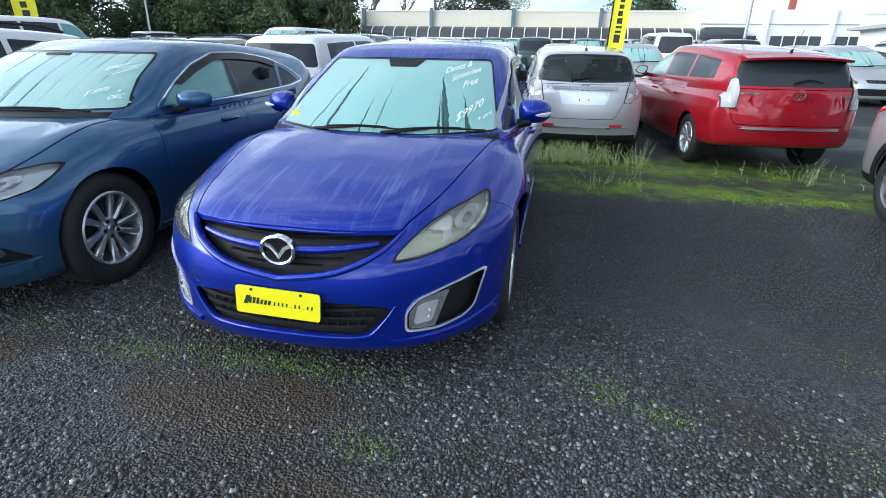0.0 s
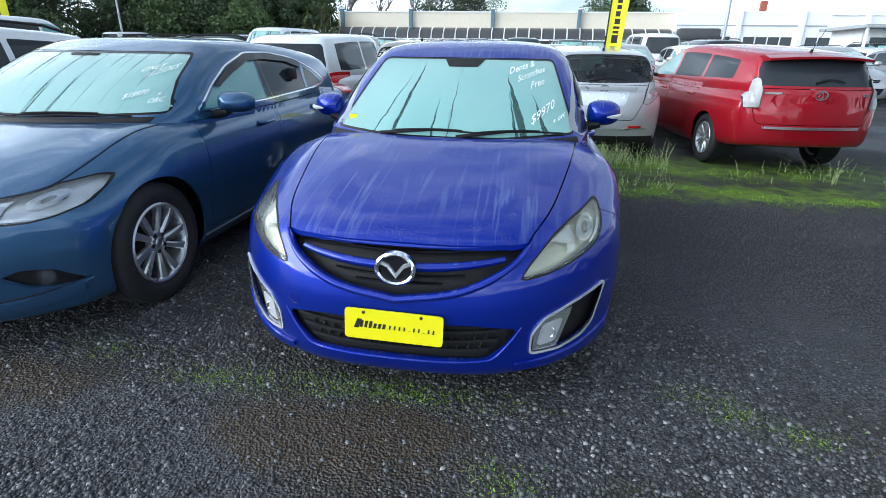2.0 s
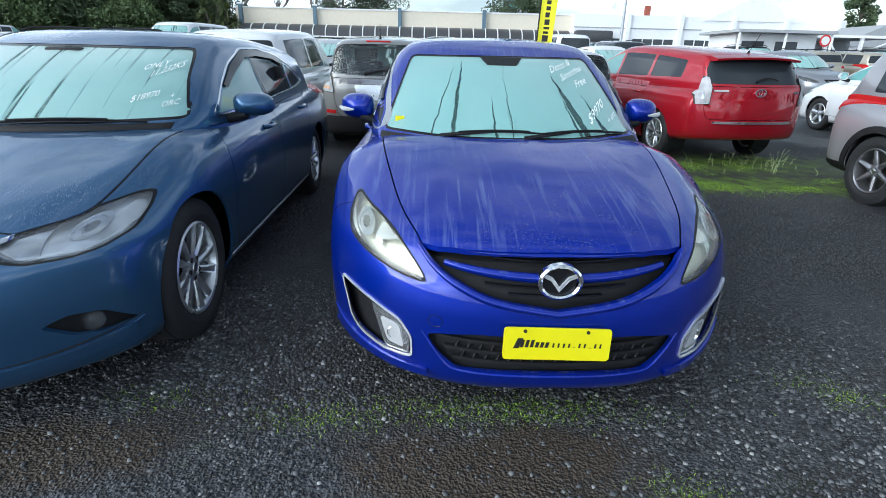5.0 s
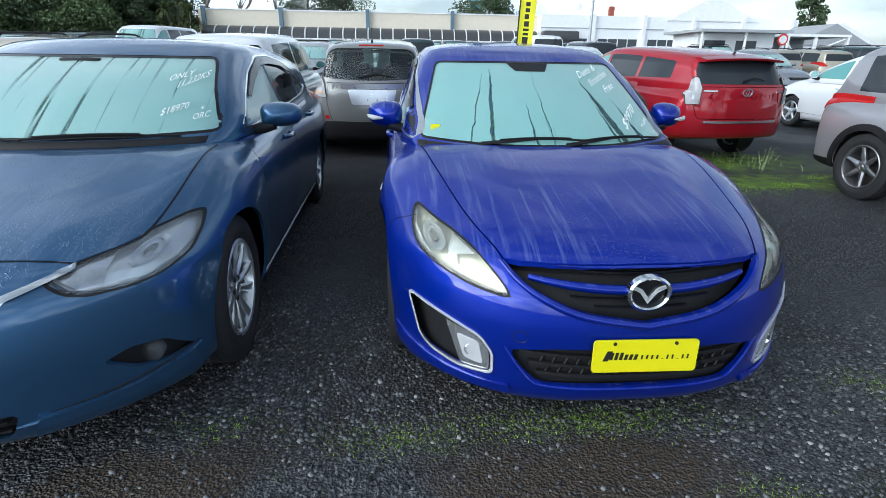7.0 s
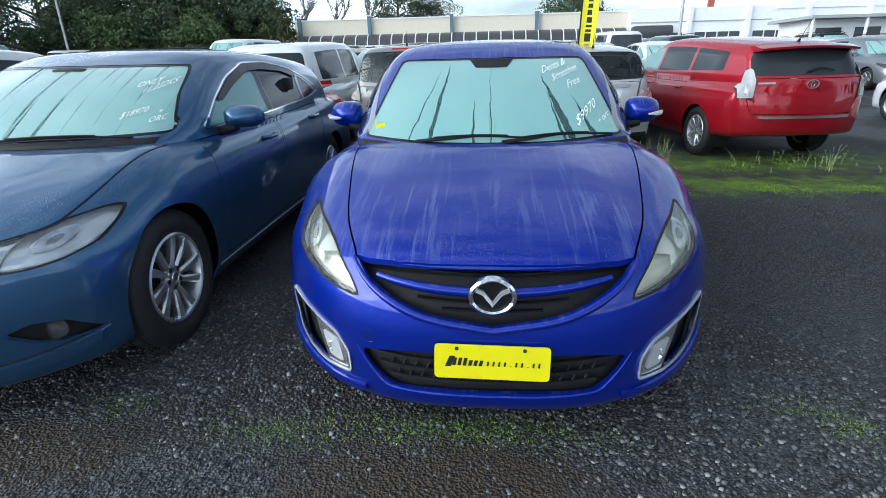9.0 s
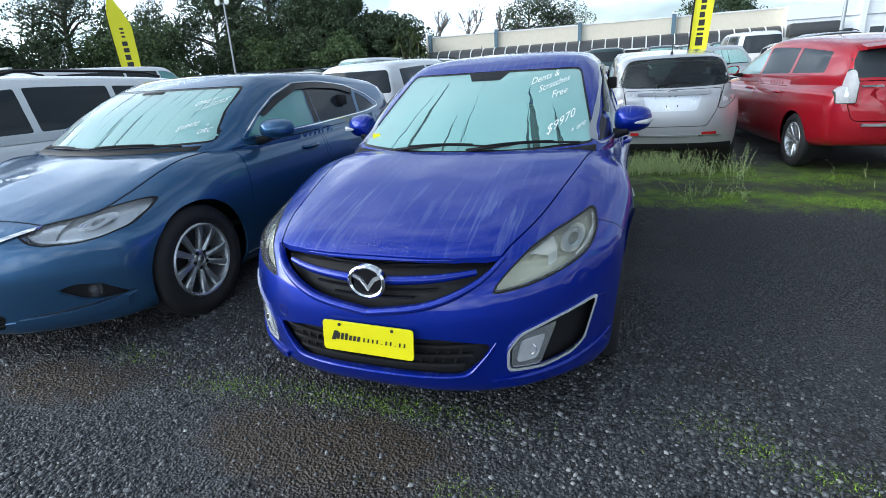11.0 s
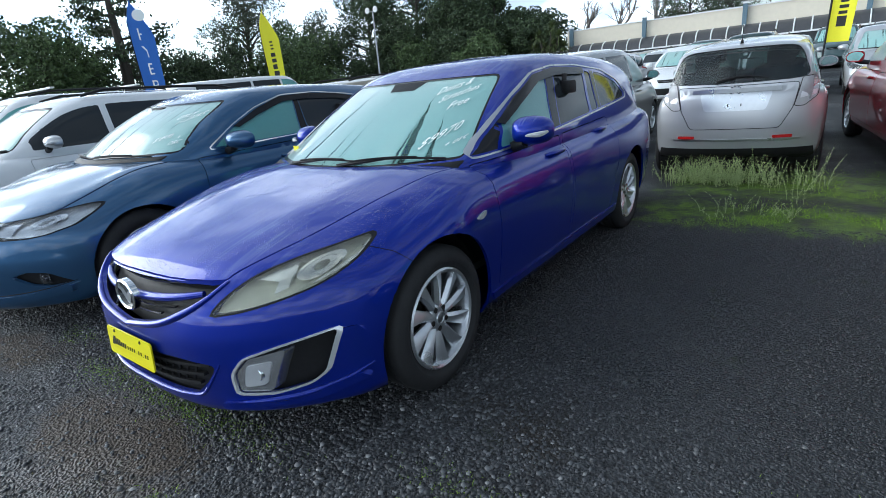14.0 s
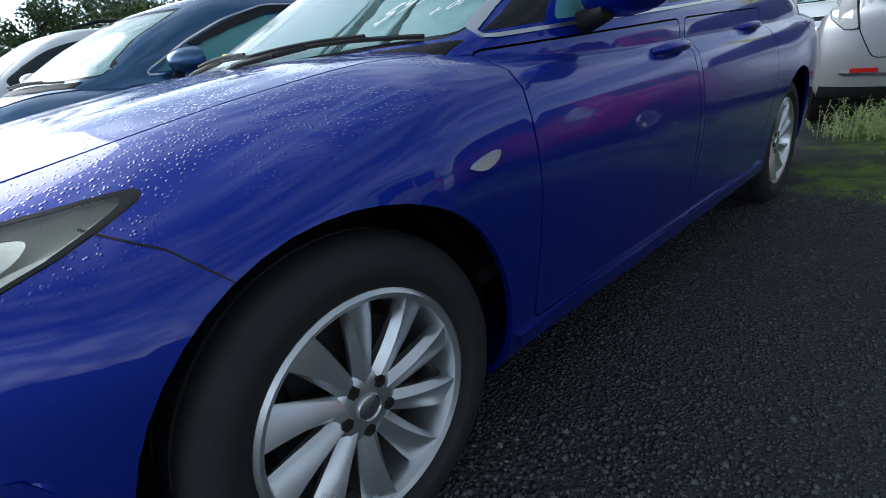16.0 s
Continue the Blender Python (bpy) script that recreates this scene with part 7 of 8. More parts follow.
    for z in (0.262, 0.296):
        b = bmesh.new()
        strip(b, [(x, c.low.meet((x, -1, z), (0, 1, 0)).y + 0.015, z) for x in np.linspace(-0.40, 0.40, 19)], 0.008, 0.008)
        part("intake_slat", b, M["plastic"], car)
    # bonnet
    hood = [(0.0, 0.165), (0.1, 0.170), (0.2, 0.186), (0.3, 0.205), (0.4, 0.229), (0.5, 0.250)] + along([(0.584, 0.270), (0.66, 0.385), (0.705, 0.49), (0.724, 0.62), (0.742, 0.85), (0.745, 1.05), (0.742, 1.225)], 30).tolist() + [(x, 1.035 + 0.17 * (x / 0.7) ** 2) for x in (0.65, 0.5, 0.4, 0.3, 0.2, 0.1, 0.0)]
    hood = [tuple(p) for p in hood] + [(-p[0], p[1]) for p in hood[::-1] if p[0] > 0.001]
    part("bonnet", dressed(c.piece(0.0035, 0.004, c.low, hood, "z", 0.60, 1.3), (c.low,)), c.paint, car)
    c.band("bonnet_seam", hood, "z", 0.60, 1.3, "gloss", 0.005, c.low, 0.0012, 0.004)
    for x0, x1 in ((-0.62, 0.0), (-0.05, 0.60)):
        pts = []
        for t in np.linspace(0, 1, 14):
            x = x0 + (x1 - x0) * t
            zz = 0.988 + 0.012 * math.sin(math.pi * t)
            pt = c.cab.meet((x, 0.3, zz), (0, 1, 0))
            pts.append((x, (pt.y if pt else 1.2) - 0.016, zz))
        b = bmesh.new()
        tube(b, pts, 0.006, 6)
        tube(b, [(p[0], p[1] - 0.010, p[2] + 0.008) for p in pts[2:11]], 0.005, 6)
        part("wiper", b, M["plastic"], car)
    part("cowl_panel", dressed(c.piece(0.004, 0.004, c.cab, [(-0.70, 0.955), (0.70, 0.955), (0.70, 0.980), (-0.70, 0.980)], "y", 0.9, 1.6), (c.cab,)), M["plastic"], car)
    interior(c, 1.02, 1.30, 3.9)
    b = bmesh.new()
    hit = c.cab.meet((0, 0.3, 1.30), (0, 1, 0))
    box(b, (-0.10, hit.y + 0.02, 1.24), (0.10, hit.y + 0.12, 1.32), 0.02)
    part("camera_box", b, M["plastic"], car)
    for y in (0.925, 3.755):
        for sg in (1, -1):
            add_wheel(car, sg * 0.765, y, 0.338, "vee", 0.338, 0.220, 0.225, 8, 0, True)
    chalk(c, "ONLY", 0.46, 1.212, 0.042, 0.25)
    chalk(c, "11,232KS", 0.505, 1.180, 0.048, 0.30, 0.62)
    chalk(c, "$18970", 0.485, 1.068, 0.042, 0.22)
    chalk(c, "+", 0.635, 1.085, 0.035, 0.0)
    chalk(c, "ORC", 0.615, 1.045, 0.038, 0.15)
    shield = [(1.80, 1.135), (2.05, 1.245), (2.32, 1.330), (2.62, 1.342), (3.0, 1.322), (3.28, 1.270), (3.26, 1.225), (2.98, 1.278), (2.6, 1.296), (2.34, 1.286), (2.07, 1.205), (1.84, 1.120)]
    for sg in (1, -1):
        part("weather_shield", dressed(c.piece(0.012, -0.006, c.cab, shield, "x", *((0.3, 1.2) if sg > 0 else (-1.2, -0.3))), (c.cab,)), M["gloss"], car)
    hit = c.cab.meet((1.5, 2.98, 1.20), (-1, 0, 0))
    b = bmesh.new()
    box(b, (hit.x, 2.93, 1.13), (hit.x + 0.06, 3.04, 1.225), 0.014)
    part("key_box", b, M["plastic"], car, "black key box clipped to the window")
    c.finish()


steel_sedan()

# ---- buildings, poles, flags ----
cream = plain("cream_render", (0.78, 0.70, 0.56), 0.8, 0, 3.0, 0.08, 0.05)
whitewall = plain("white_render", (0.88, 0.88, 0.87), 0.8, 0, 3.0, 0.07, 0.05)
darkglass = tinted("shop_glass", (0.05, 0.06, 0.065))
canopy_mat = plain("smoked_canopy", (0.06, 0.06, 0.062), 0.35, 0, 4.0, 0.2, 0.0)
post_mat = plain("blue_grey_post", (0.12, 0.19, 0.24), 0.5, 0, 10, 0.1, 0.02)
roof_mat = plain("grey_roofing", (0.36, 0.37, 0.38), 0.6, 0, 5, 0.12, 0.05)
steelpole = plain("galvanised_pole", (0.42, 0.43, 0.44), 0.45, 0.6, 12, 0.12, 0.03)
wood = plain("weathered_post", (0.16, 0.13, 0.10), 0.85, 0, 18, 0.25, 0.1)
wire = plain("fence_wire", (0.12, 0.12, 0.12), 0.6, 0.5, 20, 0.15, 0)
flagyellow = plain("yellow_cloth", (0.84, 0.78, 0.02), 0.7, 0, 40, 0.05, 0.05)
flagblue = plain("blue_cloth", (0.03, 0.14, 0.50), 0.7, 0, 40, 0.08, 0.05)
teal = plain("teal_cladding", (0.08, 0.25, 0.30), 0.3, 0, 8, 0.1, 0)


def slab(name, lo, hi, mat, parent, bev=0.0):
    b = bmesh.new()
    box(b, lo, hi, bev)
    return part(name, b, mat, parent)


def long_shop():
    """The long cream building with its smoked barrel canopy."""
    g, y = float(rise(50)), 50.0
    x0, x1, top = -18.4, 12.6, g + 4.05
    bld = thing("commercial_building", "long cream rendered building with a smoked barrel canopy", "building")
    slab("wall", (x0, y, g - 0.3), (x1, y + 14, top), cream, bld)
    slab("roof_edge", (x0 - 0.1, y - 0.08, top), (x1, y + 14, top + 0.10), whitewall, bld)
    n = 27
    w = (x1 - x0 - 0.6) / n
    arc = [(y - 1.25 * math.sin(a), g + 1.75 + 1.0 * math.cos(a)) for a in np.linspace(0.12, math.pi / 2, 6)]
    for i in range(n):
        a, e = x0 + 0.4 + w * i + 0.06, x0 + 0.4 + w * (i + 1) - 0.06
        b = bmesh.new()
        rows = [[b.verts.new((xx, p[0], p[1])) for p in arc] + [b.verts.new((xx, p[0] + 0.03, p[1] - 0.03)) for p in arc[::-1]] for xx in (a, e)]
        k = len(rows[0])
        for j in range(k):
            b.faces.new((rows[0][j], rows[0][(j + 1) % k], rows[1][(j + 1) % k], rows[1][j]))
        b.faces.new(rows[0]), b.faces.new(rows[1])
        part("canopy_panel", b, canopy_mat, bld)
        b = bmesh.new()
        tube(b, [(e + 0.06, p[0] - 0.03, p[1] + 0.02) for p in arc], 0.045, 6)
        part("canopy_rib", b, whitewall, bld)
    slab("canopy_gutter", (x0 + 0.3, y - 1.38, g + 1.64), (x1, y - 1.22, g + 1.76), whitewall, bld)
    slab("shop_front", (x0 + 0.6, y - 0.03, g), (x1 - 0.2, y - 0.005, g + 1.7), darkglass, bld)
    for x in (-17.9, -11.15, -3.4, 4.4):
        slab("post", (x - 0.16, y - 0.35, g), (x + 0.16, y - 0.03, top + 0.25), post_mat, bld)
        slab("post_cap", (x - 0.2, y - 0.4, top + 0.25), (x + 0.2, y + 0.02, top + 0.38), whitewall, bld)
    slab("side_shelter_roof", (x0 - 5.2, y - 1.0, g + 2.25), (x0, y + 1.5, g + 2.42), whitewall, bld)
    for x in (-23.0, -20.2):
        slab("shelter_post", (x - 0.06, y - 0.6, g), (x + 0.06, y - 0.48, g + 2.25), whitewall, bld)


def white_block():
    """The white building with a gable and a band of windows."""
    g, y = float(rise(50)), 49.0
    x0, x1, top = 12.6, 38.0, g + 4.15
    bld = thing("commercial_building", "white rendered building with gable and window band", "building")
    slab("wall", (x0, y, g - 0.3), (x1, y + 16, top), whitewall, bld)
    b = bmesh.new()
    prof = [(24.6, top - 0.3), (25.6, top + 0.15), (29.1, top + 1.9), (32.6, top + 0.25), (33.8, top - 0.3)]
    f = b.faces.new([b.verts.new((x, y - 0.12, z)) for x, z in prof])
    r = bmesh.ops.extrude_face_region(b, geom=[f])
    bmesh.ops.translate(b, vec=(0, 14, 0), verts=[v for v in r["geom"] if isinstance(v, bmesh.types.BMVert)])
    part("gable", b, whitewall, bld)
    slab("string_course", (x0, y - 0.06, g + 3.0), (24.5, y - 0.003, g + 3.08), roof_mat, bld)
    xs = np.arange(13.3, 37.5, 0.98)
    for i, x in enumerate(xs):
        if i % 5 == 4:
            slab("pilaster", (x + 0.20, y - 0.25, g), (x + 0.55, y - 0.003, top + 0.1), whitewall, bld)
            continue
        wdw = slab("window", (x, y - 0.03, g + 1.2), (x + 0.86, y - 0.004, g + 2.15), darkglass, bld)
        slab("window_frame", (x - 0.04, y - 0.05, g + 1.12), (x + 0.90, y - 0.032, g + 1.18), whitewall, wdw)
    slab("awning", (x0, y - 1.2, g + 1.75), (16.0, y - 0.02, g + 2.75), canopy_mat, bld, 0.25)
    slab("chimney", (20.2, y + 3, top), (20.7, y + 3.4, top + 1.1), plain("brick_red", (0.30, 0.08, 0.05), 0.85), bld)
    b = bmesh.new()
    turned(b, [(0, 0.02), (0.12, 0.45), (0.14, 0.45), (0.03, 0.02)], 20, "y", (16.3, y + 1, top + 0.8))
    tube(b, [(16.3, y + 1.1, top), (16.3, y + 1.1, top + 0.8)], 0.05, 6)
    part("satellite_dish", b, whitewall, bld)


def site_office():
    y, g = 30.0, float(rise(30))
    o = thing("site_office", "small white site office with flat roof and veranda", "building")
    slab("wall", (17.2, y, g), (22.0, y + 3, g + 2.35), whitewall, o)
    slab("roof", (16.6, y - 1.3, g + 2.35), (22.2, y + 3.2, g + 2.5), roof_mat, o)
    for x in (17.6, 19.6):
        slab("window", (x, y - 0.03, g + 0.9), (x + 1.3, y - 0.004, g + 1.95), darkglass, o)
    for x in (16.75, 19.4, 22.05):
        slab("veranda_post", (x - 0.05, y - 1.2, g), (x + 0.05, y - 1.1, g + 2.35), whitewall, o)
    s = thing("open_shed", "low open shed with white posts and braces", "shed")
    slab("roof", (22.6, y, g + 2.25), (27.0, y + 4, g + 2.4), whitewall, s)
    slab("back_wall", (22.6, y + 3.8, g), (27.0, y + 3.9, g + 2.25), roof_mat, s)
    for x in (22.7, 24.8, 26.9):
        slab("post", (x - 0.08, y + 0.05, g), (x + 0.08, y + 0.2, g + 2.25), whitewall, s)
    b = bmesh.new()
    tube(b, [(22.7, y + 0.1, g + 2.2), (23.6, y + 0.1, g + 1.2)], 0.05, 6)
    tube(b, [(24.8, y + 0.1, g + 1.4), (26.8, y + 0.1, g + 2.2)], 0.05, 6)
    part("brace", b, whitewall, s)
    sg = thing("speed_sign", "round red and white speed sign on a post", "sign")
    x, yy, gg = 20.3, 27.0, float(rise(27))
    b = bmesh.new()
    tube(b, [(x, yy, gg), (x, yy, gg + 2.2)], 0.03, 8)
    part("post", b, steelpole, sg)
    for nm, r, d, mt in (("disc", 0.30, 0.0, plain("sign_red", (0.55, 0.03, 0.03), 0.4)), ("face", 0.21, -0.012, M["whiteplate"])):
        b = bmesh.new()
        turned(b, [(d - 0.02, 0.002), (d - 0.02, r), (d, r), (d, 0.002)], 28, "y", (x, yy - 0.03, gg + 2.0))
        part(nm, b, mt, sg)


def far_roofs():
    for x, y, w, h, mt, lab in ((34, 44, 7, 3.2, roof_mat, "distant grey pitched roof building behind the yard"), (41, 52, 8, 3.6, whitewall, "distant white gabled building behind the yard")):
        g = float(rise(y))
        o = thing("distant_building", lab, "building")
        slab("wall", (x, y, g), (x + w, y + 6, g + h * 0.6), whitewall, o)
        b = bmesh.new()
        f = b.faces.new([b.verts.new(p) for p in ((x - 0.3, y - 0.3, g + h * 0.6), (x + w + 0.3, y - 0.3, g + h * 0.6), (x + w / 2, y - 0.3, g + h * 1.15))])
        r = bmesh.ops.extrude_face_region(b, geom=[f])
        bmesh.ops.translate(b, vec=(0, 6.6, 0), verts=[v for v in r["geom"] if isinstance(v, bmesh.types.BMVert)])
        part("roof", b, mt, o)
    o = thing("office_tower", "distant teal and grey office tower", "building")
    g = float(rise(120))
    slab("shaft", (15.9, 120, g), (18.2, 128, g + 24), teal, o)
    slab("core", (18.2, 120.2, g), (20.0, 128, g + 22), roof_mat, o)
    for k in range(14):
        slab("window_band", (15.95, 119.96, g + 2 + 1.5 * k), (18.15, 119.995, g + 2.8 + 1.5 * k), darkglass, o)
    o = thing("red_roof_house", "distant house with a red roof behind trees", "house")
    g = float(rise(48))
    slab("wall", (-41, 48, g), (-33, 53, g + 1.6), whitewall, o)
    slab("roof", (-41.4, 47.6, g + 1.6), (-32.6, 53.4, g + 2.8), plain("red_roof", (0.35, 0.06, 0.04), 0.7), o, 0.4)
    o = thing("distant_house", "small pale house seen between the trees", "house")
    g = float(rise(26))
    slab("wall", (-52, 26, g), (-47, 30, g + 2.4), whitewall, o)
    slab("roof", (-52.4, 25.6, g + 2.4), (-46.6, 30.4, g + 3.0), roof_mat, o, 0.2)


def light_pole(x, y, h, heads, label):
    g = float(rise(y))
    p = thing("light_pole", label, "lamp post")
    b = bmesh.new()
    tube(b, [(x, y, g), (x, y, g + h)], [0.09, 0.055], 10)
    part("pole", b, steelpole, p)
    if heads:
        b = bmesh.new()
        tube(b, [(x - 0.55, y, g + h - 0.05), (x + 0.55, y, g + h - 0.05)], 0.035, 6)
        part("arm", b, steelpole, p)
    for sx in heads:
        b = bmesh.new()
        turned(b, [(0, 0.02), (0.0, 0.20), (-0.06, 0.24), (-0.10, 0.24), (-0.12, 0.02)], 18, "y", (x + sx, y - 0.1, g + h + 0.05))
        part("lamp_head", b, M["whiteplate"], p)


def feather_flag(x, y, base, h, w, mat, label, kind, yaw=0, lean=0.0):
    """A feather banner on a bent pole; bars stand for its lettering."""
    g = float(rise(y))
    f = thing("feather_flag", label, "flag", pose(x, y, g, 0, lean, yaw))
    b = bmesh.new()
    pts = [(0, 0, 0), (0, 0, h * 0.6), (0.02, 0, h * 0.85), (0.12, 0, h * 0.95), (0.30, 0, h)]
    tube(b, along(pts, 18), 0.016, 6)
    part("pole", b, M["plastic"], f)
    b = bmesh.new()
    rows = []
    for t in np.linspace(0, 1, 26):
        z = base + (h - base) * t
        k = min(1, (1 - t) * 3.2)
        left = 0.30 * max(0, (t - 0.72) / 0.28) ** 2.2 + 0.012
        right = w * (0.82 + 0.18 * t) * k ** 0.6 + 0.30 * max(0, (t - 0.72) / 0.28) ** 2.2 * 0.2
        right = max(right, left + 0.01)
        rows.append([b.verts.new((left + (right - left) * s, 0.03 * math.sin(3.0 * t + 4 * s) * s, z)) for s in np.linspace(0, 1, 7)])
    for p, q in zip(rows, rows[1:]):
        for i in range(6):
            b.faces.new((p[i], p[i + 1], q[i + 1], q[i]))
    cloth = part("banner", b, mat, f)
    if kind == "bars":
        for z0, z1, x0, x1 in ((0.12, 0.20, 0.28, 0.74), (0.215, 0.24, 0.30, 0.66), (0.26, 0.285, 0.30, 0.72), (0.305, 0.36, 0.32, 0.60), (0.38, 0.43, 0.32, 0.56), (0.45, 0.49, 0.34, 0.58), (0.51, 0.55, 0.34, 0.58), (0.585, 0.60, 0.40, 0.56), (0.62, 0.635, 0.40, 0.56), (0.655, 0.67, 0.40, 0.56)):
            b = bmesh.new()
            zz = np.linspace(base + (h - base) * z0, base + (h - base) * z1, 7)
            rr = []
            for z in zz:
                t = (z - base) / (h - base)
                rr.append([b.verts.new((w * s, 0.03 * math.sin(3.0 * t + 4 * s) * s - 0.006, z)) for s in (x0, (x0 + x1) / 2, x1)])
            for p, q in zip(rr, rr[1:]):
                for i in range(2):
                    b.faces.new((p[i], p[i + 1], q[i + 1], q[i]))
            part("lettering_bar", b, M["ink"], cloth)
    else:
        for k, ch in enumerate(kind):
            cu = bpy.data.curves.new("text", "FONT")
            cu.body, cu.size, cu.align_x = ch, w * 0.62, "CENTER"
            tmp = new("tmp_text", cu)
            me = bpy.data.meshes.new_from_object(tmp.evaluated_get(bpy.context.evaluated_depsgraph_get()))
            bpy.data.objects.remove(tmp)
            z0 = base + (h - base) * (0.66 - 0.145 * k)
            for v in me.vertices:
                v.co = (w * 0.52 + v.co.x, -0.012 + 0.02 * math.sin(2 * v.co.x), z0 + v.co.y * 1.1)
            part("letter", me, M["chalk"], cloth)
        b = bmesh.new()
        bmesh.ops.create_uvsphere(b, u_segments=14, v_segments=8, radius=w * 0.26, matrix=Matrix.Translation((w * 0.55, -0.02, base + (h - base) * 0.86)) @ Matrix.Diagonal((1, 0.05, 0.9, 1)))
        part("emblem", b, M["chalk"], cloth)
    return f


def fence():
    f = thing("wire_fence", "wire fence with weathered timber posts along the yard", "fence")
    pts = [(-62, 12), (-50, 30), (-40, 44), (-24, 46.5), (-8, 47), (12, 47)]
    line = along(pts, 46)
    b0 = bmesh.new()
    for x, y in line:
        g = float(rise(y))
        b = bmesh.new()
        tube(b, [(x, y, g), (x, y, g + 1.75)], 0.06, 6)
        part("post", b, wood, f)
    for h in (0.3, 0.8, 1.2, 1.6):
        b = bmesh.new()
        tube(b, [(x, y, float(rise(y)) + h) for x, y in line], 0.012, 4)
        part("wire", b, wire, f)


long_shop(), white_block(), site_office(), far_roofs(), fence()
light_pole(-29.8, 35, 7.2, (-0.45, 0.45), "tall grey pole with two round floodlights")
light_pole(10.5, 30, 9.0, (), "plain grey lamp pole among the parked cars")
feather_flag(2.02, 11.6, 1.25, 3.4, 0.42, flagyellow, "yellow feather flag with dark lettering bars", "bars", 0, 2)
feather_flag(-17.2, 14, 0.9, 4.75, 0.78, flagyellow, "yellow feather flag with dark lettering bars", "bars", 40, -3)
feather_flag(-17.7, 8.9, 1.0, 5.0, 0.82, flagblue, "blue feather flag with white letters", "HYBR", 50, -2)

# ---- trees, weeds, stones ----
def leaf_mat(name, lo, hi, rough=0.6):
    m = Mat(name, lo, rough)
    info = m.n.new("ShaderNodeNewGeometry")
    m.to(m.mix(info.outputs["Random Per Island"], lo, hi), "Base Color")
    m.set("Subsurface Weight", 0.0)
    return m.m


bark = plain("bark", (0.07, 0.06, 0.05), 0.9, 0, 12, 0.3, 0.3)
leaf_dark = leaf_mat("dark_leaves", (0.022, 0.042, 0.018), (0.085, 0.125, 0.05))
leaf_mid = leaf_mat("mid_leaves", (0.035, 0.065, 0.02), (0.13, 0.19, 0.065))
leaf_grey = leaf_mat("grey_leaves", (0.05, 0.065, 0.04), (0.11, 0.13, 0.08))
blade = leaf_mat("weed_blades", (0.26, 0.36, 0.12), (0.58, 0.66, 0.34))
spike = leaf_mat("spiky_leaves", (0.05, 0.075, 0.02), (0.12, 0.15, 0.05))
plume_mat = leaf_mat("pale_plumes", (0.40, 0.34, 0.24), (0.55, 0.48, 0.36))


def quads(name, centres, sizes, rng, mat, parent, flat=0.0):
    """Many small leaf clumps: bent quads at the given places."""
    n = len(centres)
    a = rng.normal(size=(n, 3))
    a /= np.linalg.norm(a, axis=1)[:, None]
    h = rng.normal(size=(n, 3))
    b = np.cross(a, h)
    b /= np.linalg.norm(b, axis=1)[:, None] + 1e-9
    a, b = a * sizes[:, None], b * sizes[:, None] * 0.7
    bend = np.cross(a, b) / (sizes[:, None] + 1e-9) * 0.35
    v = np.stack([centres - a, centres - b * 0.8 + bend, centres + a, centres + b * 0.8 + bend], 1).reshape(-1, 3)
    me = mesh_fast(name, v, np.arange(4 * n).reshape(-1, 4))
    return part(name, me, mat, parent, smooth=False)


def tree(x, y, h, spread, mat, label, seed, lean=0.0, gaps=0.25, low=0.15, leaves=5200, size=0.26, name="tree"):
    """A tapered trunk that forks into limbs, with clumps of leaves round the limb ends."""
    rng = np.random.default_rng(seed)
    g = float(rise(y))
    t = thing(name, label, "tree", pose(x, y, g - 0.1), kind="")
    b = bmesh.new()
    ends = []
    tube(b, along([(0, 0, 0), (lean * 0.2, 0.1, h * 0.25), (lean * 0.6, -0.1, h * 0.55), (lean, 0, h * 0.86)], 9), [0.030 * h * (1 - 0.85 * k / 8) for k in range(9)], 8)
    for i in range(16):
        z = h * (low + (0.80 - low) * (i + 0.5) / 16)
        a = rng.uniform(0, 6.28)
        reach = spread * rng.uniform(0.55, 1.0) * (1.0 if z < h * 0.6 else 0.72)
        p0 = Vector((lean * z / h, 0, z))
        p2 = p0 + Vector((math.cos(a) * reach, math.sin(a) * reach, h * rng.uniform(0.03, 0.16)))
        p1 = (p0 + p2) / 2 + Vector((0, 0, h * 0.05))
        tube(b, along([p0, p1, p2], 5), [0.011 * h * (1 - 0.8 * k / 4) for k in range(5)], 6)
        ends += [p2, p1 * 0.4 + p2 * 0.6]
    ends.append(Vector((lean, 0, h * 0.90)))
    part("trunk", b, bark, t)
    cs, ss = [], []
    per = 3 * leaves // len(ends)
    for p in ends:
        if rng.random() < gaps * 0.5:
            continue
        r = spread * rng.uniform(0.24, 0.46)
        for _ in range(3):
            q = np.array(p) + rng.normal(size=3) * r * 0.5
            k = per // 3
            d = rng.normal(size=(k, 3))
            d /= np.linalg.norm(d, axis=1)[:, None]
            rad = r * rng.uniform(0.55, 1.0, size=k) ** 0.5 * 0.8
            cs.append(q + d * rad[:, None] * np.array([1, 1, 0.72]))
            ss.append(rng.uniform(0.5, 1.0, size=k) * size * 0.68)
    c = np.concatenate(cs)
    keep = c[:, 2] > 0.2
    quads("crown", c[keep], np.concatenate(ss)[keep], rng, mat, t)
    return t


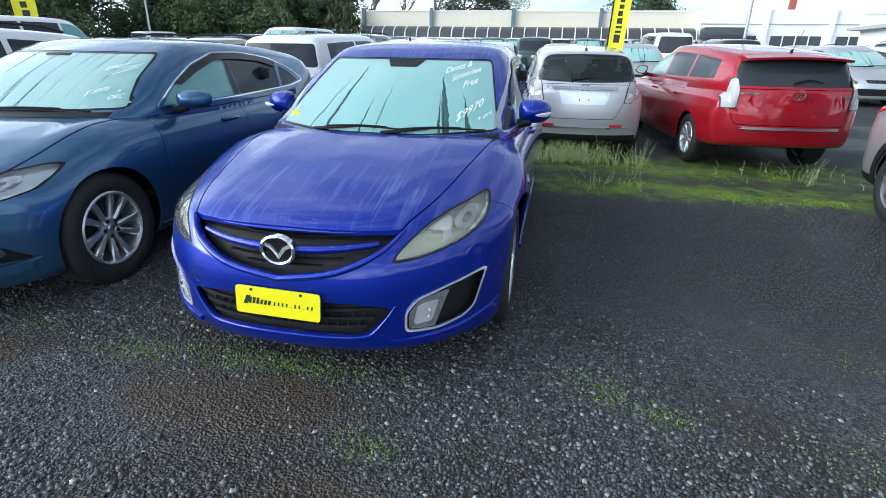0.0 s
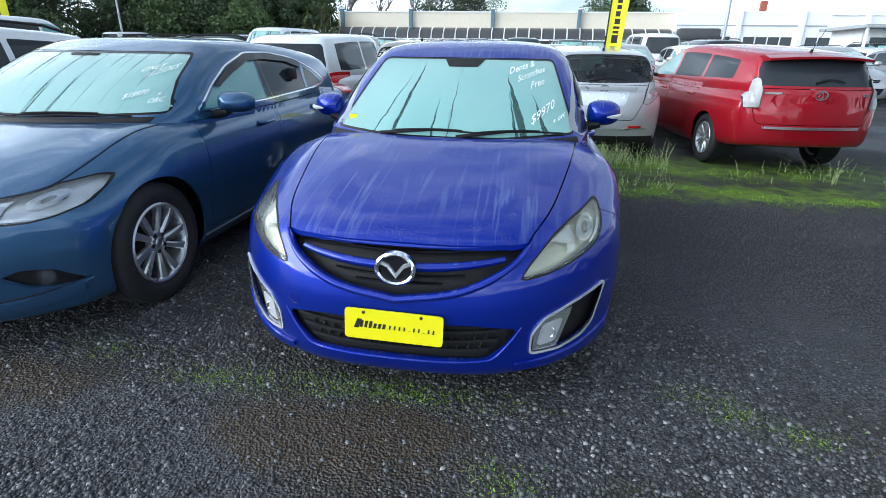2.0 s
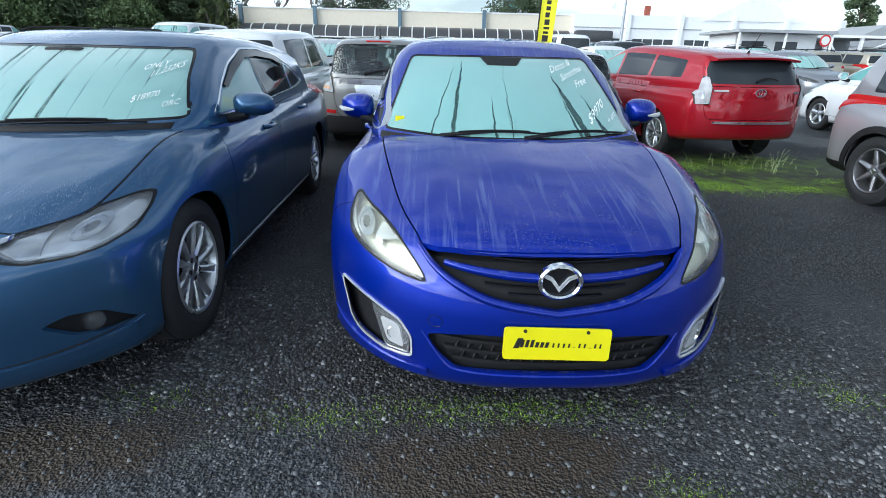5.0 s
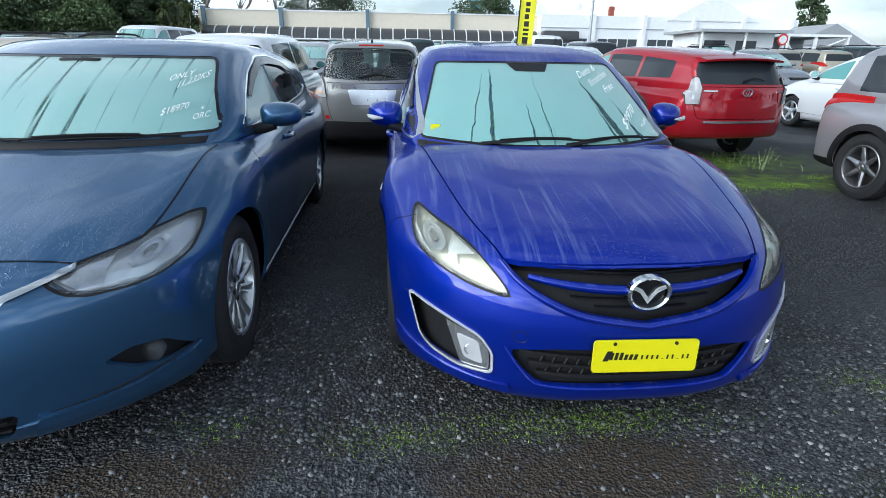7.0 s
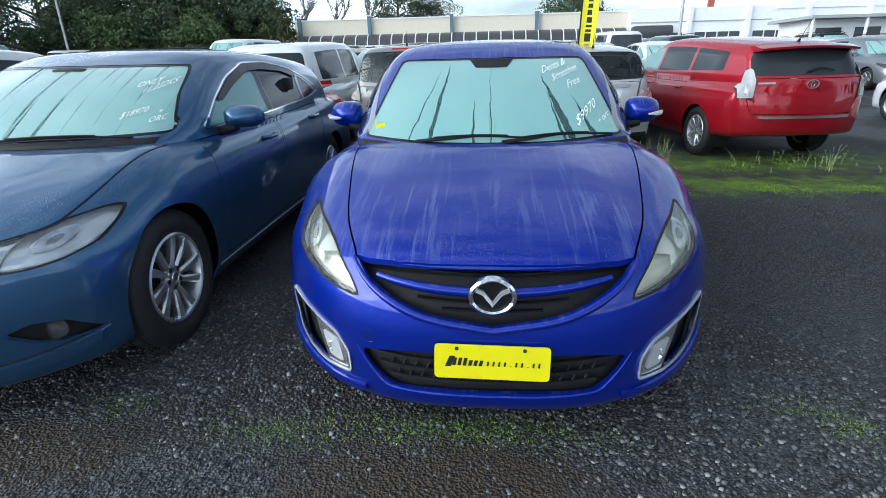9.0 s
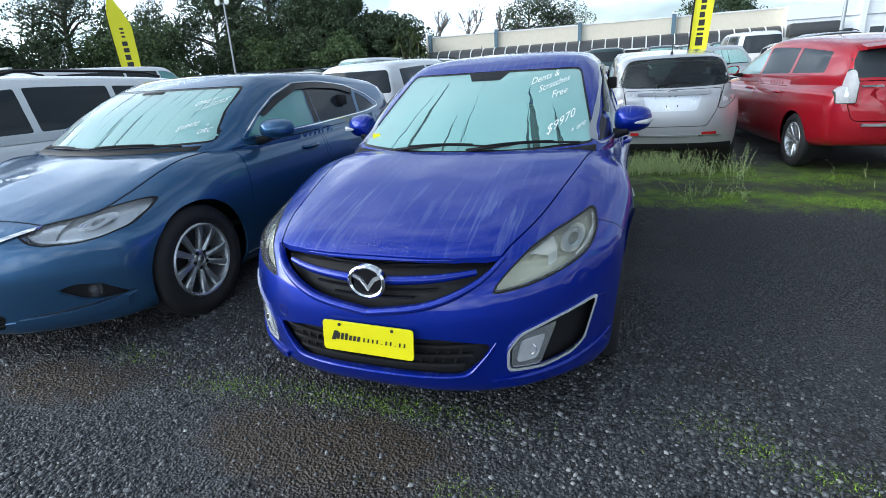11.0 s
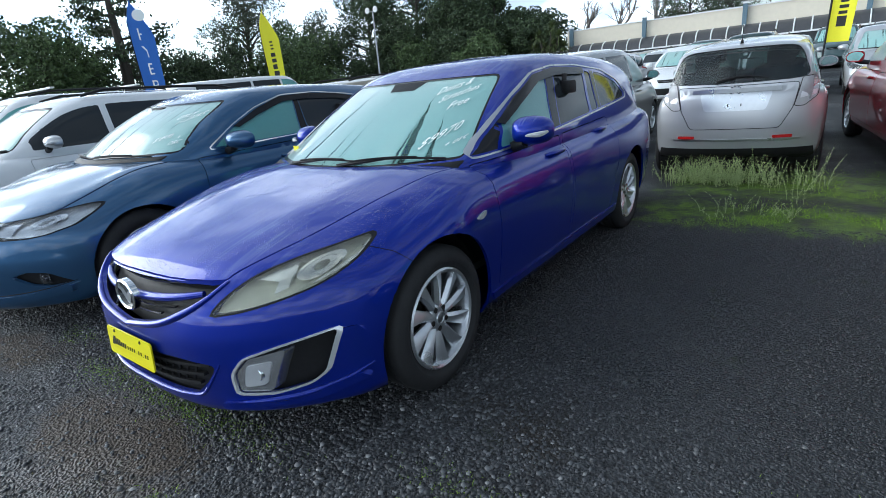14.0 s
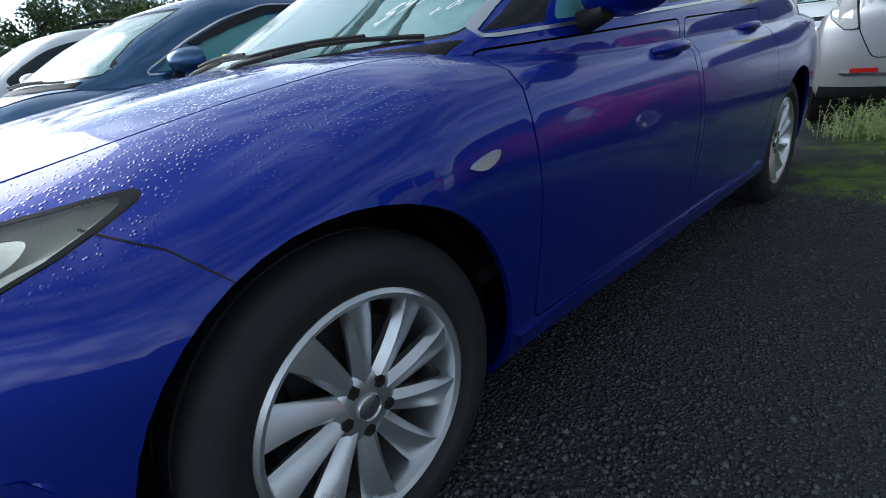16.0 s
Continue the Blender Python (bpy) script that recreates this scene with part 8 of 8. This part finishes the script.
def bare_tree(x, y, h, seed):
    rng = np.random.default_rng(seed)
    g = float(rise(y))
    t = thing("bare_tree", "tall leafless winter tree with fine upright branches", "tree", pose(x, y, g))
    b = bmesh.new()

    def grow(p, d, length, r, depth):
        q = p + d * length
        tube(b, [p, (p + q) / 2 + Vector(rng.normal(size=3) * length * 0.04), q], [r, r * 0.8, r * 0.6], 5 if depth < 2 else 3)
        if depth < 4:
            for _ in range(3 if depth < 3 else 4):
                e = (d + Vector(rng.normal(size=3)) * 0.38 + Vector((0, 0, 0.25))).normalized()
                grow(p + (q - p) * rng.uniform(0.55, 1.0), e, length * rng.uniform(0.55, 0.8), r * 0.55, depth + 1)
    grow(Vector((0, 0, 0)), Vector((0, 0, 1)), h * 0.32, 0.03 * h, 0)
    part("branch_crown", b, plain("pale_bark", (0.20, 0.18, 0.16), 0.9), t)


def cabbage_palm(x, y, h):
    g = float(rise(y))
    t = thing("cabbage_tree", "spiky cabbage tree with several leaf heads", "tree", pose(x, y, g))
    rng = np.random.default_rng(3)
    b = bmesh.new()
    heads = [(-1.0, 0, h * 0.78), (0.2, 0.3, h * 0.9), (1.1, -0.2, h * 0.74), (0.5, 0, h * 0.6), (-0.5, 0.2, h * 0.58), (1.4, 0.3, h * 0.55), (-1.5, 0, h * 0.55)]
    for p in heads:
        tube(b, along([(0, 0, 0), (p[0] * 0.35, 0, h * 0.3), p], 6), [0.16, 0.15, 0.13, 0.12, 0.1, 0.09], 7)
    part("trunk", b, bark, t)
    vs, fs = [], []
    for p in heads:
        for _ in range(130):
            d = rng.normal(size=3) + np.array([0, 0, 0.45])
            d /= np.linalg.norm(d)
            s = np.cross(d, [0, 0, 1.0])
            s /= np.linalg.norm(s) + 1e-6
            k = len(vs)
            ln = rng.uniform(0.7, 1.15)
            base = np.array(p)
            mid, tip = base + d * ln * 0.55, base + d * ln - np.array([0, 0, 0.22 * ln])
            vs += [base - s * 0.03, base + s * 0.03, mid + s * 0.045, tip, mid - s * 0.045]
            fs += [(k, k + 1, k + 2, k + 4), (k + 4, k + 2, k + 3)]
    me = mesh_of("crown", vs, fs)
    part("crown", me, spike, t, smooth=False)


def pine(x, y, h):
    """A dark pine with flat, layered limbs."""
    g = float(rise(y))
    t = thing("pine_tree", "tall dark pine with open layered branches", "tree", pose(x, y, g))
    rng = np.random.default_rng(11)
    b = bmesh.new()
    tube(b, along([(0, 0, 0), (0.3, 0, h * 0.4), (-0.2, 0, h)], 9), [0.55, 0.5, 0.44, 0.38, 0.32, 0.26, 0.2, 0.14, 0.08], 9)
    cs, ss = [], []
    for i in range(26):
        z = h * (0.25 + 0.72 * i / 25)
        a = rng.uniform(0, 6.28)
        r = (1 - 0.55 * i / 25) * 6.0 * rng.uniform(0.6, 1.0)
        p = Vector((math.cos(a) * r, math.sin(a) * r, z + r * 0.22))
        tube(b, along([(0, 0, z), (p.x * 0.5, p.y * 0.5, z + r * 0.06), p], 5), [0.12, 0.09, 0.07, 0.05, 0.03], 5)
        k = 260
        u = rng.uniform(0.30, 1.0, size=k)
        c = np.outer(u, np.array([p.x, p.y, 0])) + np.array([0, 0, z]) + np.outer(u ** 2, [0, 0, r * 0.22])
        c += rng.normal(size=(k, 3)) * np.array([0.55, 0.55, 0.16])
        cs.append(c), ss.append(rng.uniform(0.10, 0.22, size=k))
    part("trunk", b, bark, t)
    quads("crown", np.concatenate(cs), np.concatenate(ss), rng, leaf_dark, t)


broad = "dense dark evergreen tree behind the yard fence"
tree(-46, 15, 7.6, 5.0, leaf_mid, "broad rounded evergreen tree behind the fence", 1, leaves=9000)
tree(-54, 10, 9.5, 4.5, leaf_mid, "broad rounded evergreen tree behind the fence", 21, leaves=6000)
pine(-47, 21.5, 15.5)
tree(-47, 34, 12.5, 4.2, leaf_grey, "sparse tall gum tree with open crown", 3, 1.0, 0.7, 0.45, 3600, 0.22)
tree(-47, 30, 6.5, 4.5, leaf_dark, broad, 4, leaves=6000)
tree(-42, 36, 6.8, 4.5, leaf_mid, broad, 5, leaves=6000)
tree(-51, 46, 10.5, 3.0, leaf_grey, "sparse grey-green tree behind the fence", 6, 0.6, 0.6, 0.3, 3000, 0.2)
tree(-45, 51, 13.0, 5.5, leaf_dark, broad, 7, leaves=9000)
tree(-38, 52, 14.0, 5.5, leaf_dark, broad, 8, leaves=9000)
tree(-32.5, 53, 12.0, 4.8, leaf_dark, broad, 9, leaves=8000)
tree(-28, 53, 9.6, 3.8, leaf_dark, broad, 10, leaves=7000)
tree(-24.5, 54, 7.6, 3.2, leaf_dark, broad, 12, leaves=6000)
tree(-34, 47.5, 5.2, 3.2, leaf_mid, "bushy green shrub tree along the fence", 13, leaves=5000, low=0.05)
tree(-27, 48, 4.6, 2.8, leaf_mid, "bushy green shrub tree along the fence", 14, leaves=5000, low=0.05)
tree(-40, 46, 5.0, 3.4, leaf_dark, "bushy green shrub tree along the fence", 15, leaves=5000, low=0.05)
for i, (x, y, h) in enumerate(((-30, 86, 15), (-25, 88, 14), (-20, 90, 15), (-16, 88, 12))):
    bare_tree(x, y, h, 40 + i)
tree(-14, 84, 10.5, 5, leaf_dark, "distant dark tree behind the long building", 16, leaves=4000)
tree(-9, 86, 9.5, 5, leaf_dark, "distant dark tree behind the long building", 17, leaves=4000)
tree(10.5, 66, 8.2, 3.5, leaf_dark, "distant dark tree behind the long building", 18, leaves=4000)
tree(43, 54, 7.5, 1.6, leaf_dark, "small dark conifer beyond the yard", 19, leaves=2500)
for x, y, h, w, seed in ((-49, 26, 5.6, 4.6, 61), (-46, 41, 6.8, 4.6, 62), (-37, 49.5, 7.4, 4.4, 63), (-30.5, 50.5, 6.8, 4.0, 64), (-23, 51.5, 5.2, 3.0, 65), (-50, 19, 5.0, 4.0, 66)):
    tree(x, y, h, w, leaf_dark, "dense dark shrubby tree along the yard fence", seed, leaves=7000, low=0.04)
cabbage_palm(-19.3, 47.6, 5.0)


def weeds():
    rng = np.random.default_rng(5)
    vs, fs = [], []

    def stem(x, y, h, spreadw):
        z0 = float(rise(y))
        d = rng.normal(size=2) * spreadw
        n = 5
        k0 = len(vs)
        w = 0.0018
        a = rng.uniform(0, 3.14)
        s = np.array([math.cos(a), math.sin(a), 0]) * w
        for i in range(n):
            t = i / (n - 1)
            c = np.array([x + d[0] * t * t * h, y + d[1] * t * t * h, z0 + h * t])
            vs.extend([c - s * (1 - 0.7 * t), c + s * (1 - 0.7 * t)])
        for i in range(n - 1):
            fs.append((k0 + 2 * i, k0 + 2 * i + 1, k0 + 2 * i + 3, k0 + 2 * i + 2))
        m = int(14 + h * 110)
        for _ in range(m):
            t = rng.uniform(0.15, 1.0)
            c = np.array([x + d[0] * t * t * h, y + d[1] * t * t * h, z0 + h * t])
            q = rng.normal(size=3) * np.array([1, 1, 0.7])
            q = q / np.linalg.norm(q) * rng.uniform(0.012, 0.03) * (1.2 - 0.6 * t)
            r = np.cross(q, rng.normal(size=3))
            r = r / (np.linalg.norm(r) + 1e-9) * 0.004
            k = len(vs)
            vs.extend([c - r, c + q * 0.6 + r, c + q, c + r])
            fs.append((k, k + 1, k + 2, k + 3))
    for _ in range(330):
        stem(rng.normal(1.25, 0.28), rng.normal(5.50, 0.10), rng.uniform(0.10, 0.30), 0.35)
    for _ in range(70):
        stem(rng.uniform(0.75, 2.3), rng.normal(5.45, 0.15), rng.uniform(0.06, 0.28), 0.4)
    for _ in range(10):
        stem(rng.uniform(1.6, 2.2), rng.normal(5.3, 0.15), rng.uniform(0.25, 0.42), 0.25)
    for _ in range(34):
        stem(rng.uniform(1.3, 2.1), rng.normal(4.30, 0.10), rng.uniform(0.04, 0.16), 0.5)
    for _ in range(24):
        stem(rng.uniform(3.0, 4.6), rng.normal(5.25, 0.25), rng.uniform(0.05, 0.20), 0.5)
    for _ in range(8):
        stem(rng.normal(3.92, 0.05), rng.normal(4.9, 0.05), rng.uniform(0.15, 0.33), 0.3)
    for _ in range(5):
        stem(rng.normal(2.02, 0.02), rng.normal(4.75, 0.03), rng.uniform(0.25, 0.42), 0.15)
    me = mesh_of("weeds", vs, fs)
    o = part("weeds", me, blade, None, "pale green weeds growing through the gravel", smooth=False)
    tagged(o, category="weeds", kind="stuff")


def short_grass():
    """Low tufts on the mossy strips."""
    rng = np.random.default_rng(6)
    n = 17000
    x = rng.uniform(0.9, 5.6, n)
    strip_y = np.where(rng.random(n) < 0.55, rng.normal(4.22, 0.20, n), rng.normal(5.45, 0.38, n))
    keep = np.array([noise.noise((a * 1.7, b * 2.4, 0.3)) > 0.0 + 0.10 * abs(a - 2.2) for a, b in zip(x, strip_y)])
    x, y = x[keep], strip_y[keep]
    for cx, cy, sx, sy, k in ((-0.10, 0.28, 0.30, 0.05, 2600), (-0.82, 0.22, 0.15, 0.05, 700), (0.43, -0.14, 0.08, 0.05, 420), (1.33, 0.37, 0.06, 0.05, 500), (1.54, 0.28, 0.08, 0.05, 420), (1.20, 0.47, 0.10, 0.05, 300), (-1.50, 0.35, 0.12, 0.05, 400), (2.25, 0.15, 0.18, 0.10, 420), (2.7, 0.9, 0.25, 0.10, 420), (1.75, -0.20, 0.12, 0.08, 260)):
        x = np.concatenate([x, rng.normal(cx, sx, k)])
        y = np.concatenate([y, rng.normal(cy, sy, k)])
    n = len(x)
    z = rise(y)
    h = rng.uniform(0.008, 0.035, n) * np.where(y < 1.5, 0.34, 0.9)
    a = rng.uniform(0, 6.28, n)
    w = np.where(y < 1.5, 0.0016, 0.0025)
    lean = rng.normal(size=(n, 2)) * np.where(y < 1.5, 0.006, 0.012)[:, None]
    dx, dy = np.cos(a) * w, np.sin(a) * w
    v = np.stack([np.stack([x - dx, y - dy, z], 1), np.stack([x + dx, y + dy, z], 1), np.stack([x + lean[:, 0], y + lean[:, 1], z + h], 1)], 1).reshape(-1, 3)
    me = mesh_fast("grass", v, np.arange(3 * n).reshape(-1, 3))
    o = part("grass", me, leaf_mat("moss_green", (0.10, 0.21, 0.01), (0.36, 0.55, 0.05)), None, "bright green moss and short grass on gravel", smooth=False)
    tagged(o, category="grass", kind="stuff")


def gravel():
    """Loose stones on the near ground."""
    rng = np.random.default_rng(9)
    ang = np.arange(4) * math.pi / 2
    low = np.stack([np.cos(ang), np.sin(ang), np.full(4, -0.3)], 1)
    high = np.stack([np.cos(ang + 0.5) * 0.76, np.sin(ang + 0.5) * 0.76, np.full(4, 0.55)], 1)
    ico = np.concatenate([low, high])
    tri = [t for k in range(4) for t in ((k, (k + 1) % 4, 4 + k), ((k + 1) % 4, 4 + (k + 1) % 4, 4 + k))] + [(4, 5, 6), (4, 6, 7)]
    tri = np.array(tri)
    n = 305000
    y = -1.6 + 5.6 * rng.random(n) ** 1.9
    x = rng.uniform(-2.9, 4.0, n)
    bare = np.array([noise.fractal((a * 0.8, b * 0.8, 2.2), 1.0, 2.0, 3) for a, b in zip(x, y)])
    trod = sum(np.exp(-((x - cx) / sx) ** 2 - ((y - cy) / sy) ** 2) for cx, cy, sx, sy in EARTH)
    # fewer, smaller stones over the fine dark chippings
    fine_dark = np.clip(((x - 1.0) * 0.25 + (y - 0.75) * 1.1 + bare) / 0.9, 0, 1)
    keep = rng.random(n) < np.clip(0.88 - 1.0 * bare - 1.5 * trod, 0.07, 1.0) * (1 - 0.15 * fine_dark)
    x, y, fine_dark = x[keep], y[keep], fine_dark[keep]
    n = len(x)
    s = np.clip(rng.lognormal(-5.05, 0.30, n), 0.0035, 0.012) * (1 - 0.25 * fine_dark)
    a = rng.uniform(0, 6.28, n)
    stretch = rng.uniform(0.7, 1.3, (n, 3)) * np.array([1, 1, 0.75])
    p = ico[None] * stretch[:, None] * s[:, None, None] * rng.uniform(0.75, 1.25, (n, 8, 1))
    ca, sa = np.cos(a)[:, None], np.sin(a)[:, None]
    px, py = p[..., 0] * ca - p[..., 1] * sa, p[..., 0] * sa + p[..., 1] * ca
    v = np.stack([px + x[:, None], py + y[:, None], p[..., 2] + (rise(y) + s * 0.25)[:, None]], -1).reshape(-1, 3)
    f = (tri[None] + (np.arange(n) * 8)[:, None, None]).reshape(-1, 3)
    me = mesh_fast("gravel", v, f)
    m = Mat("stones", (0.06, 0.06, 0.062), 0.5)
    info = m.n.new("ShaderNodeNewGeometry")
    r = m.n.new("ShaderNodeValToRGB")
    e = r.color_ramp.elements
    e[0].color, e[1].color = (0.009, 0.010, 0.012, 1), (0.36, 0.36, 0.35, 1)
    e.new(0.70).color = (0.066, 0.069, 0.073, 1)
    e.new(0.96).color = (0.165, 0.170, 0.175, 1)
    m.l.new(info.outputs["Random Per Island"], r.inputs["Fac"])
    # stones turn darker and smoother over the fine dark chippings
    wet = m.math("ADD", m.math("MULTIPLY", m.math("SUBTRACT", m.axis("X"), 1.0), 0.25), m.math("MULTIPLY", m.math("SUBTRACT", m.axis("Y"), 0.75), 1.1))
    wet = m.math("MULTIPLY", m.ramp(m.math("ADD", wet, m.math("SUBTRACT", m.noise(2.0, 5), 0.5)), 0.0, 0.9), 0.78)
    stone = m.mix(m.math("MULTIPLY", m.noise(160, 3), 0.2), r.outputs["Color"], (0.06, 0.06, 0.06))
    m.to(m.math("SUBTRACT", 0.55, m.math("MULTIPLY", wet, 0.5)), "Roughness")
    m.to(m.mix(wet, stone, (0.030, 0.031, 0.034)), "Base Color")
    m.bump(m.noise(400, 2), 0.2, 0.002)
    o = part("gravel", me, m.m, None, "loose dark basalt gravel stones on the ground", smooth=False)
    tagged(o, category="gravel", kind="stuff")


weeds(), short_grass(), gravel()

# all cut; put everything into the scene, then the copies
for o in WAITING:
    scene.collection.objects.link(o)
WAITING.clear()
for ob, m in COPIES:
    copy_thing(ob, m)
